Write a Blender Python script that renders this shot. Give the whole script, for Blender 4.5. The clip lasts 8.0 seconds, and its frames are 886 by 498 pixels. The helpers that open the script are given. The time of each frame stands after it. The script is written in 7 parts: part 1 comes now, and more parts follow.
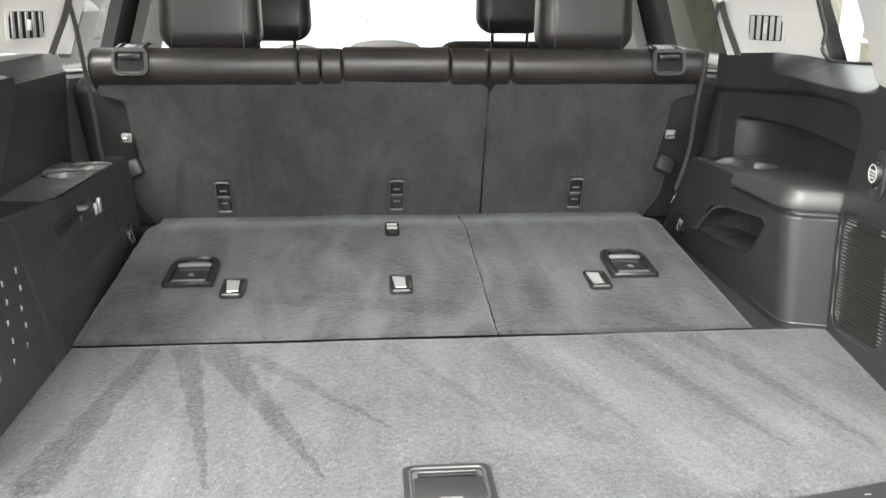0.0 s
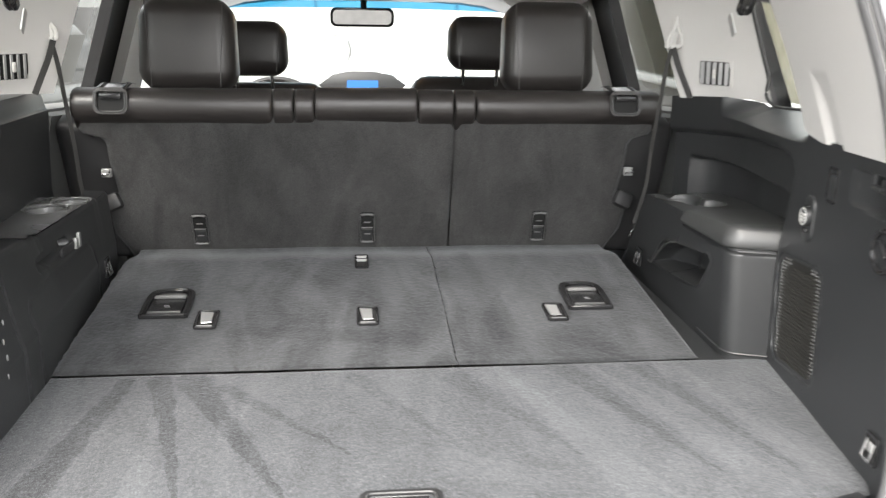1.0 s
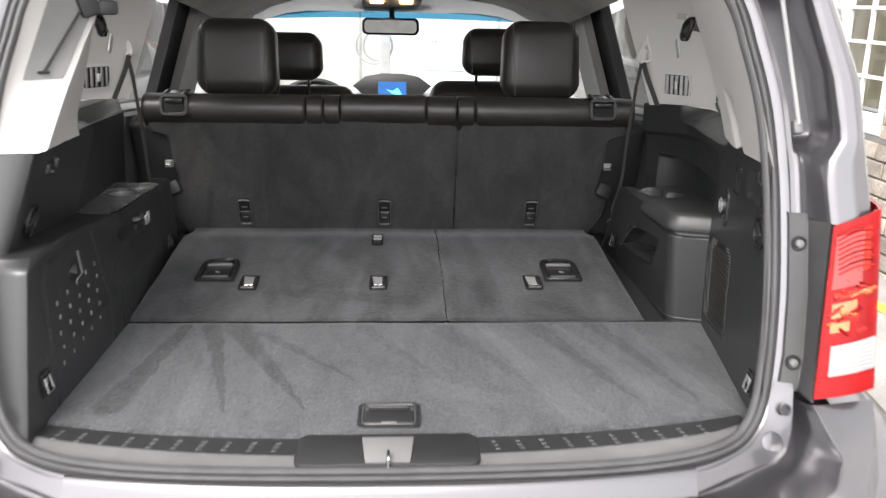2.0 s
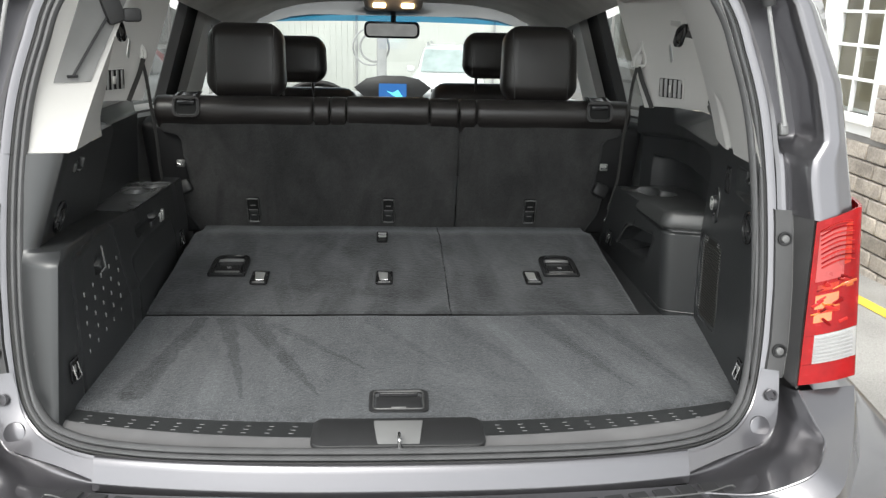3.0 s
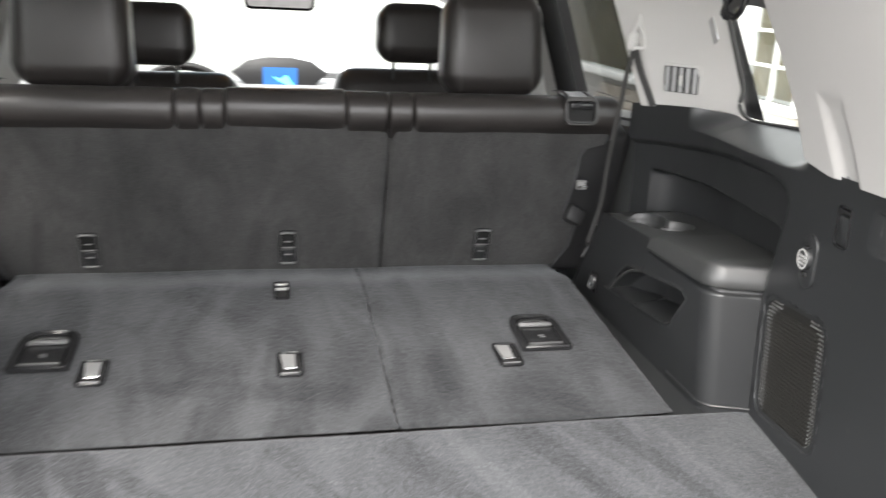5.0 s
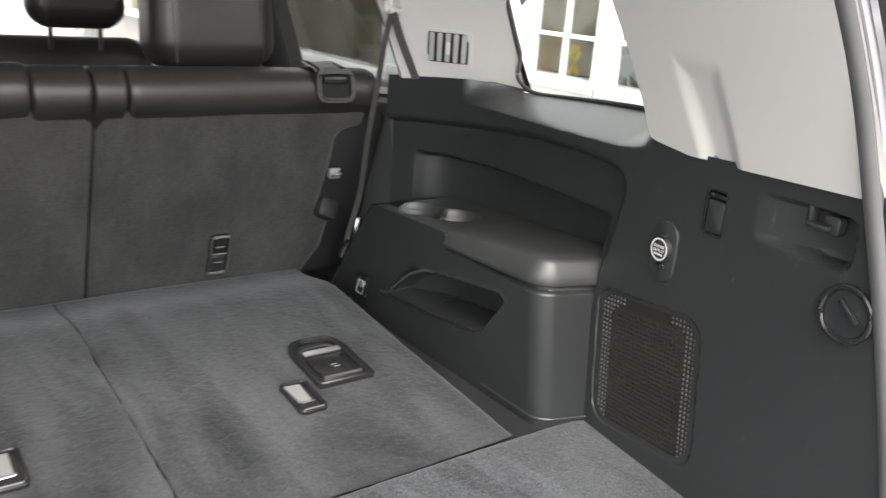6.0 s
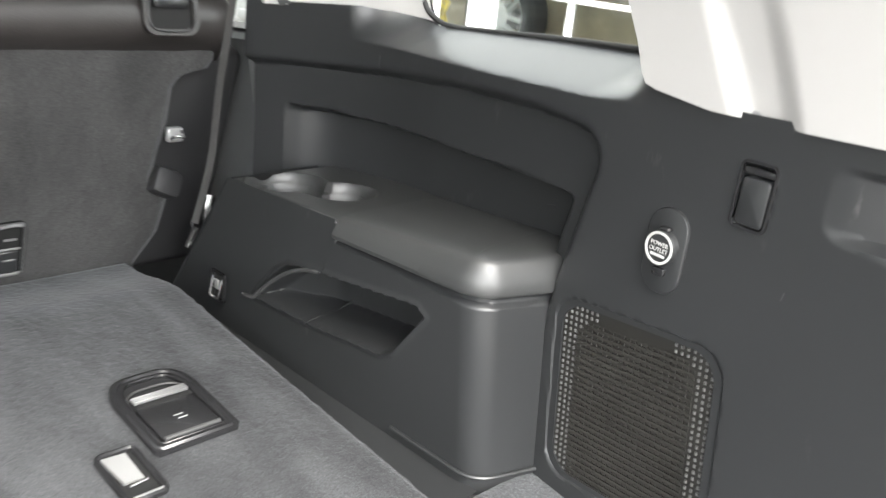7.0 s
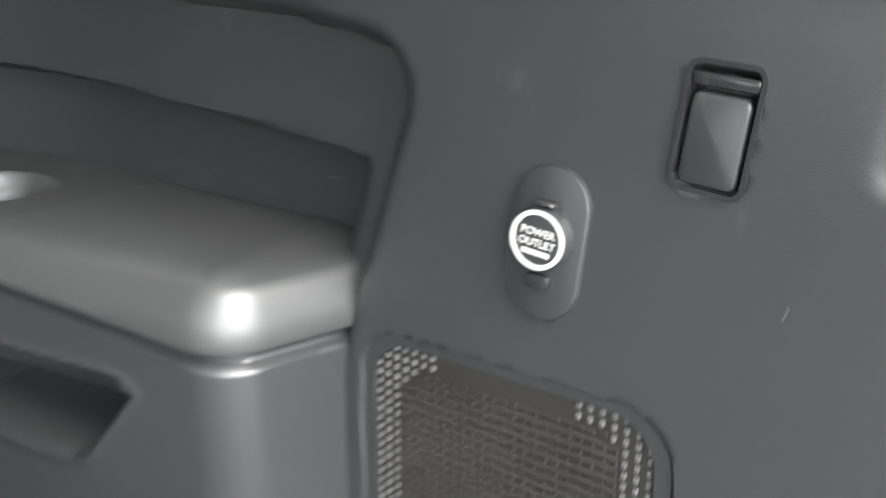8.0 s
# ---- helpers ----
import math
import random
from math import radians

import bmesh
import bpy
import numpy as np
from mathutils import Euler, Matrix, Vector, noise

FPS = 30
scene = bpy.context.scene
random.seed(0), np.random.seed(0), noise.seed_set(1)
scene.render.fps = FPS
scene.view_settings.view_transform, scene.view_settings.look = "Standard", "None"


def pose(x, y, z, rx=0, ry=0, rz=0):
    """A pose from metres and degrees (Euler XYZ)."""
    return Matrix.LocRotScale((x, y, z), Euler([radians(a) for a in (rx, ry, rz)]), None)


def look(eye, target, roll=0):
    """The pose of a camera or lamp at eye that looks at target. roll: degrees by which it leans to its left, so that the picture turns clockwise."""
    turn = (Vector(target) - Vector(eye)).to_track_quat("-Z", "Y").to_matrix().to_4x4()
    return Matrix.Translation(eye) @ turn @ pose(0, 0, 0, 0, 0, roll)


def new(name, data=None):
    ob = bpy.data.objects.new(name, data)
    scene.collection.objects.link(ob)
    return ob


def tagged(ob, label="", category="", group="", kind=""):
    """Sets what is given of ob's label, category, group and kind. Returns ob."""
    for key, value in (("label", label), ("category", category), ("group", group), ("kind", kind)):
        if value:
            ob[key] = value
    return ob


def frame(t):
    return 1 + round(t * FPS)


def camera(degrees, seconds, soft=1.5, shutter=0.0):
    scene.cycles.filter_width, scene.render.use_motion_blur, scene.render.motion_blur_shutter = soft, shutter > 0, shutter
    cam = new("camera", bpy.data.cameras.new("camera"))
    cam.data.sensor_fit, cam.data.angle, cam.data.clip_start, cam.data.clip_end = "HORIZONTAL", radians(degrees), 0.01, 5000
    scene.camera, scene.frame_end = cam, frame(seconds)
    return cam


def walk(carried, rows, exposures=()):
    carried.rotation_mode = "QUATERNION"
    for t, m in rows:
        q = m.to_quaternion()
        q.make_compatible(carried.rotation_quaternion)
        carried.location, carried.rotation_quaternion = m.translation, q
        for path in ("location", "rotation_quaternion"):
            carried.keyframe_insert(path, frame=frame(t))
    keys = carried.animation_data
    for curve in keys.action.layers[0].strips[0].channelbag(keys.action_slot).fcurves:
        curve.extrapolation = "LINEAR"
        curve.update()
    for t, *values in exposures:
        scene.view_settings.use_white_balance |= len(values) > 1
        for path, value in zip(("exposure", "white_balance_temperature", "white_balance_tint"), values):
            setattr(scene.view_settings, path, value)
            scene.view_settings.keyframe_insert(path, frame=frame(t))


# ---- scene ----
cam = camera(55.6, 8.0, soft=1.35, shutter=0.5)
PATH = [
    (0, (-0.081, 0.387, 1.347), (0.089, 2.288, 0.751), 0.5),
    (0.5, (-0.079, 0.406, 1.358), (0.113, 2.318, 0.805), 0.7),
    (1, (-0.053, 0.313, 1.396), (0.158, 2.224, 0.847), 1.0),
    (1.5, (0.01, 0.15, 1.435), (0.138, 2.065, 0.871), 1.0),
    (2, (0.014, -0.049, 1.468), (0.125, 1.865, 0.901), 1.1),
    (2.2, (-0.007, -0.117, 1.462), (0.103, 1.8, 0.901), 1.4),
    (3.3, (-0.011, -0.13, 1.485), (0.114, 1.784, 0.919), 1.2),
    (3.5, (-0.002, -0.051, 1.471), (0.122, 1.865, 0.91), 1.2),
    (4, (0.017, 0.152, 1.452), (0.144, 2.065, 0.883), 1.8),
    (4.2, (-0.005, 0.241, 1.431), (0.127, 2.151, 0.853), 1.9),
    (5.3, (-0.075, 0.681, 1.412), (0.563, 2.479, 0.81), 3.4),
    (5.5, (-0.098, 0.755, 1.4), (0.728, 2.474, 0.797), 4.0),
    (6, (-0.151, 0.925, 1.377), (1.016, 2.433, 0.774), 4.8),
    (6.5, (-0.048, 1.076, 1.338), (1.258, 2.461, 0.725), 6.4),
    (7, (0.037, 1.224, 1.304), (1.438, 2.486, 0.635), 6.9),
    (7.5, (0.141, 1.334, 1.281), (1.647, 2.404, 0.514), 3.7),
    (8, (0.311, 1.412, 1.213), (1.987, 2.265, 0.532), 5.9),
]
EXPOSURES = [(0, 3.16, 6750, 8), (0.5, 3.18, 6750, 8), (1.0, 2.96, 6750, 10), (1.5, 2.67, 6750, 13), (2.0, 2.22, 6700, 12), (3.5, 1.67, 6500, 5), (4.0, 2.22, 6550, 8), (4.2, 2.32, 6600, 9), (5.3, 2.92, 6700, 11), (6.0, 2.74, 6750, 10), (6.5, 3.02, 6750, 10), (7.0, 3.52, 6650, 9), (7.5, 4.02, 6600, 9), (8.0, 4.02, 6550, 9)]
walk(cam, [(t, look(eye, target, roll)) for t, eye, target, roll in PATH], EXPOSURES)

# ---- daylight: a white overcast sky, no hard shadows ----
world = bpy.data.worlds.new("overcast")
world.use_nodes = True
scene.world = world
wt = world.node_tree
sky = wt.nodes.new("ShaderNodeTexSky")
sky.sky_type, sky.sun_disc, sky.sun_elevation, sky.sun_rotation = "NISHITA", False, radians(51), radians(203)
hue = wt.nodes.new("ShaderNodeHueSaturation")
hue.inputs["Saturation"].default_value = 0.12
wt.links.new(sky.outputs["Color"], hue.inputs["Color"])
wt.links.new(hue.outputs["Color"], wt.nodes["Background"].inputs["Color"])
wt.nodes["Background"].inputs["Strength"].default_value = 0.15
sun = new("sun", bpy.data.lights.new("sun", "SUN"))
sun.data.energy, sun.data.angle, sun.data.color = 1.0, radians(30), (1.0, 0.97, 0.93)
sun.matrix_world = look((-2.5, -6, 8), (0, 0, 0))


# ---- materials ----
def link(nt, a, b):
    nt.links.new(a, b)


def surface(name, rgb, rough=0.5, metal=0.0, blotch=(6.0, 0.12), grain=(900.0, 0.15, 0.0004), spec=0.5, coat=0.0, rough_var=0.12, rand=0.0, speck=0.0):
    """A painted, moulded or woven surface with large and fine variation."""
    m = bpy.data.materials.new(name)
    m.use_nodes = True
    nt = m.node_tree
    b = nt.nodes["Principled BSDF"]
    b.inputs["Metallic"].default_value = metal
    b.inputs["Specular IOR Level"].default_value = spec
    b.inputs["Coat Weight"].default_value = coat
    b.inputs["Coat Roughness"].default_value = 0.08
    tc = nt.nodes.new("ShaderNodeTexCoord")
    big = nt.nodes.new("ShaderNodeTexNoise")
    big.inputs["Scale"].default_value, big.inputs["Detail"].default_value = blotch[0], 5
    fine = nt.nodes.new("ShaderNodeTexNoise")
    fine.inputs["Scale"].default_value, fine.inputs["Detail"].default_value = grain[0], 2
    link(nt, tc.outputs["Object"], big.inputs["Vector"])
    link(nt, tc.outputs["Object"], fine.inputs["Vector"])
    mul = nt.nodes.new("ShaderNodeMapRange")
    mul.inputs["To Min"].default_value, mul.inputs["To Max"].default_value = 1 - blotch[1] * 1.6, 1 + blotch[1] * 1.6
    mul.inputs["From Min"].default_value, mul.inputs["From Max"].default_value = 0.25, 0.75
    link(nt, big.outputs["Fac"], mul.inputs["Value"])
    last = mul.outputs["Result"]
    if speck:
        mf = nt.nodes.new("ShaderNodeMapRange")
        mf.inputs["From Min"].default_value, mf.inputs["From Max"].default_value = 0.25, 0.75
        mf.inputs["To Min"].default_value, mf.inputs["To Max"].default_value = 1 - speck, 1 + speck
        link(nt, fine.outputs["Fac"], mf.inputs["Value"])
        mm = nt.nodes.new("ShaderNodeMath")
        mm.operation = "MULTIPLY"
        link(nt, last, mm.inputs[0])
        link(nt, mf.outputs["Result"], mm.inputs[1])
        last = mm.outputs[0]
    if rand:
        oi = nt.nodes.new("ShaderNodeObjectInfo")
        mr = nt.nodes.new("ShaderNodeMapRange")
        mr.inputs["To Min"].default_value, mr.inputs["To Max"].default_value = 1 - rand, 1 + rand
        link(nt, oi.outputs["Random"], mr.inputs["Value"])
        mm = nt.nodes.new("ShaderNodeMath")
        mm.operation = "MULTIPLY"
        link(nt, last, mm.inputs[0])
        link(nt, mr.outputs["Result"], mm.inputs[1])
        last = mm.outputs[0]
    col = nt.nodes.new("ShaderNodeVectorMath")
    col.operation = "SCALE"
    col.inputs[0].default_value = rgb
    link(nt, last, col.inputs["Scale"])
    link(nt, col.outputs[0], b.inputs["Base Color"])
    rr = nt.nodes.new("ShaderNodeMapRange")
    rr.inputs["To Min"].default_value, rr.inputs["To Max"].default_value = max(0.02, rough - rough_var), min(1.0, rough + rough_var)
    link(nt, big.outputs["Fac"], rr.inputs["Value"])
    link(nt, rr.outputs["Result"], b.inputs["Roughness"])
    bump = nt.nodes.new("ShaderNodeBump")
    bump.inputs["Strength"].default_value, bump.inputs["Distance"].default_value = grain[1], grain[2]
    link(nt, fine.outputs["Fac"], bump.inputs["Height"])
    link(nt, bump.outputs["Normal"], b.inputs["Normal"])
    return m


def math_node(nt, op, a, b=None, clamp=False):
    n = nt.nodes.new("ShaderNodeMath")
    n.operation, n.use_clamp = op, clamp
    for i, v in enumerate((a, b)):
        if v is None:
            continue
        if isinstance(v, (int, float)):
            n.inputs[i].default_value = v
        else:
            link(nt, v, n.inputs[i])
    return n.outputs[0]


def carpet(name, rgb, streaks=(), pile=(0.35, 0.0035), brush=0.25, tufts=(150.0, 0.22), flecks=0.0):
    """Cut-pile carpet: fuzz, soft pile shading, and tapering brushed streaks given as (x0, y0, x1, y1, width, end width, tone)."""
    m = surface(name, rgb, rough=0.95, blotch=(7.0, 0.10), grain=(520.0, pile[0], pile[1]), spec=0.1, speck=0.35, rough_var=0.03)
    nt = m.node_tree
    b = nt.nodes["Principled BSDF"]
    b.inputs["Sheen Weight"].default_value = 0.2
    b.inputs["Sheen Roughness"].default_value = 0.5
    b.inputs["Sheen Tint"].default_value = (0.8, 0.82, 0.86, 1)
    tc = nt.nodes.new("ShaderNodeTexCoord")
    warp = nt.nodes.new("ShaderNodeTexNoise")
    warp.inputs["Scale"].default_value, warp.inputs["Detail"].default_value = 26.0, 4
    link(nt, tc.outputs["Object"], warp.inputs["Vector"])
    off = nt.nodes.new("ShaderNodeVectorMath")
    off.operation = "MULTIPLY_ADD"
    link(nt, warp.outputs["Color"], off.inputs[0])
    off.inputs[1].default_value = (0.022, 0.022, 0)
    link(nt, tc.outputs["Object"], off.inputs[2])
    sep = nt.nodes.new("ShaderNodeSeparateXYZ")
    link(nt, off.outputs[0], sep.inputs[0])
    X, Y = sep.outputs[0], sep.outputs[1]
    total = None
    for x0, y0, x1, y1, w0, w1, tone in streaks:
        dx, dy = x1 - x0, y1 - y0
        ll = dx * dx + dy * dy
        ax = math_node(nt, "SUBTRACT", X, x0 + 0.011)
        ay = math_node(nt, "SUBTRACT", Y, y0 + 0.011)
        t = math_node(nt, "ADD", math_node(nt, "MULTIPLY", ax, dx / ll), math_node(nt, "MULTIPLY", ay, dy / ll), True)
        px = math_node(nt, "SUBTRACT", ax, math_node(nt, "MULTIPLY", t, dx))
        py = math_node(nt, "SUBTRACT", ay, math_node(nt, "MULTIPLY", t, dy))
        d = math_node(nt, "SQRT", math_node(nt, "ADD", math_node(nt, "MULTIPLY", px, px), math_node(nt, "MULTIPLY", py, py)))
        near = nt.nodes.new("ShaderNodeMapRange")
        near.interpolation_type = "SMOOTHSTEP"
        near.inputs["From Min"].default_value, near.inputs["From Max"].default_value = 1.05, 0.70
        near.inputs["To Min"].default_value, near.inputs["To Max"].default_value = 0.0, tone
        link(nt, math_node(nt, "DIVIDE", d, math_node(nt, "ADD", math_node(nt, "MULTIPLY", t, w1 - w0), w0)), near.inputs["Value"])
        total = near.outputs["Result"] if total is None else math_node(nt, "ADD", total, near.outputs["Result"])
    soft = nt.nodes.new("ShaderNodeTexNoise")
    soft.inputs["Scale"].default_value, soft.inputs["Detail"].default_value, soft.inputs["Distortion"].default_value = 5.0, 6, 1.2
    mp = nt.nodes.new("ShaderNodeMapping")
    mp.inputs["Scale"].default_value, mp.inputs["Rotation"].default_value = (2.2, 0.8, 1), (0, 0, 0.5)
    link(nt, tc.outputs["Object"], mp.inputs["Vector"])
    link(nt, mp.outputs[0], soft.inputs["Vector"])
    sm = nt.nodes.new("ShaderNodeMapRange")
    sm.inputs["From Min"].default_value, sm.inputs["From Max"].default_value = 0.35, 0.65
    sm.inputs["To Min"].default_value, sm.inputs["To Max"].default_value = -brush, brush
    link(nt, soft.outputs["Fac"], sm.inputs["Value"])
    total = sm.outputs["Result"] if total is None else math_node(nt, "ADD", total, sm.outputs["Result"])
    tuft = nt.nodes.new("ShaderNodeTexNoise")
    tuft.inputs["Scale"].default_value, tuft.inputs["Detail"].default_value, tuft.inputs["Distortion"].default_value = tufts[0], 3, 0.6
    link(nt, tc.outputs["Object"], tuft.inputs["Vector"])
    tm = nt.nodes.new("ShaderNodeMapRange")
    tm.inputs["From Min"].default_value, tm.inputs["From Max"].default_value = 0.3, 0.7
    tm.inputs["To Min"].default_value, tm.inputs["To Max"].default_value = -tufts[1], tufts[1]
    link(nt, tuft.outputs["Fac"], tm.inputs["Value"])
    total = math_node(nt, "ADD", total, tm.outputs["Result"])
    if flecks:
        fn = nt.nodes.new("ShaderNodeTexNoise")
        fn.inputs["Scale"].default_value, fn.inputs["Detail"].default_value, fn.inputs["Distortion"].default_value = 210.0, 2, 2.2
        fm = nt.nodes.new("ShaderNodeMapRange")
        fm.inputs["From Min"].default_value, fm.inputs["From Max"].default_value = 0.53, 0.70
        fm.inputs["To Min"].default_value, fm.inputs["To Max"].default_value = -0.06, flecks
        link(nt, tc.outputs["Object"], fn.inputs["Vector"])
        link(nt, fn.outputs["Fac"], fm.inputs["Value"])
        total = math_node(nt, "ADD", total, fm.outputs["Result"])
    gain = math_node(nt, "ADD", total, 1.0)
    ob_ = nt.nodes.new("ShaderNodeBump")
    ob_.inputs["Strength"].default_value, ob_.inputs["Distance"].default_value = 0.5, 0.004
    link(nt, tuft.outputs["Fac"], ob_.inputs["Height"])
    link(nt, b.inputs["Normal"].links[0].from_socket, ob_.inputs["Normal"])
    link(nt, ob_.outputs["Normal"], b.inputs["Normal"])
    old = b.inputs["Base Color"].links[0].from_socket
    sc = nt.nodes.new("ShaderNodeVectorMath")
    sc.operation = "SCALE"
    link(nt, old, sc.inputs[0])
    link(nt, gain, sc.inputs["Scale"])
    link(nt, sc.outputs[0], b.inputs["Base Color"])
    return m


def glass(name, tint, gloss=0.06):
    m = bpy.data.materials.new(name)
    m.use_nodes = True
    nt = m.node_tree
    nt.nodes.remove(nt.nodes["Principled BSDF"])
    tr = nt.nodes.new("ShaderNodeBsdfTransparent")
    tr.inputs["Color"].default_value = (*tint, 1)
    gl = nt.nodes.new("ShaderNodeBsdfGlossy")
    gl.inputs["Roughness"].default_value = 0.02
    lw = nt.nodes.new("ShaderNodeLayerWeight")
    lw.inputs["Blend"].default_value = 0.5
    edge = math_node(nt, "POWER", lw.outputs["Facing"], 5.0)
    mix = nt.nodes.new("ShaderNodeMixShader")
    link(nt, math_node(nt, "ADD", math_node(nt, "MULTIPLY", edge, 0.8), gloss), mix.inputs[0])
    link(nt, tr.outputs[0], mix.inputs[1])
    link(nt, gl.outputs[0], mix.inputs[2])
    link(nt, mix.outputs[0], nt.nodes["Material Output"].inputs["Surface"])
    return m


def glow(name, rgb, strength):
    m = bpy.data.materials.new(name)
    m.use_nodes = True
    b = m.node_tree.nodes["Principled BSDF"]
    b.inputs["Base Color"].default_value = (*rgb, 1)
    b.inputs["Emission Color"].default_value = (*rgb, 1)
    b.inputs["Emission Strength"].default_value = strength
    return m


STREAKS = [(-0.425, 1.625, -0.470, 1.262, 0.014, 0.030, -0.46), (-0.372, 1.625, -0.272, 1.235, 0.022, 0.003, -0.46), (-0.322, 1.622, -0.140, 1.250, 0.032, 0.003, -0.42),
           (-0.262, 1.590, -0.060, 1.360, 0.016, 0.003, -0.32), (-0.505, 1.600, -0.535, 1.300, 0.022, 0.030, 0.12), (-0.350, 1.500, -0.335, 1.240, 0.004, 0.026, 0.18),
           (-0.255, 1.480, -0.200, 1.230, 0.004, 0.030, 0.18), (0.19, 1.64, 0.33, 1.22, 0.010, 0.040, 0.24), (0.30, 1.64, 0.44, 1.28, 0.030, 0.003, -0.30),
           (0.36, 1.63, 0.50, 1.24, 0.006, 0.036, 0.24), (0.44, 1.63, 0.55, 1.27, 0.026, 0.003, -0.32), (0.51, 1.62, 0.575, 1.25, 0.006, 0.022, 0.24),
           (-0.05, 1.61, 0.10, 1.36, 0.022, 0.003, -0.22), (0.02, 1.36, 0.20, 1.28, 0.03, 0.03, 0.12), (0.12, 1.60, 0.26, 1.34, 0.034, 0.004, -0.24)]
STREAKS_SEAT = [(0.20, 2.20, 0.22, 1.70, 0.014, 0.024, -0.22), (0.25, 2.20, 0.28, 1.68, 0.014, 0.026, 0.18), (0.33, 2.20, 0.38, 1.90, 0.016, 0.030, 0.16),
                (-0.20, 2.10, -0.02, 1.90, 0.020, 0.036, -0.20), (-0.25, 1.80, 0.05, 1.75, 0.020, 0.036, -0.20), (-0.50, 1.95, -0.45, 1.70, 0.03, 0.02, -0.17),
                (0.46, 2.18, 0.50, 1.80, 0.012, 0.020, -0.18), (0.145, 2.22, 0.15, 1.66, 0.010, 0.012, -0.20), (0.34, 1.74, 0.46, 1.67, 0.02, 0.03, -0.16)]
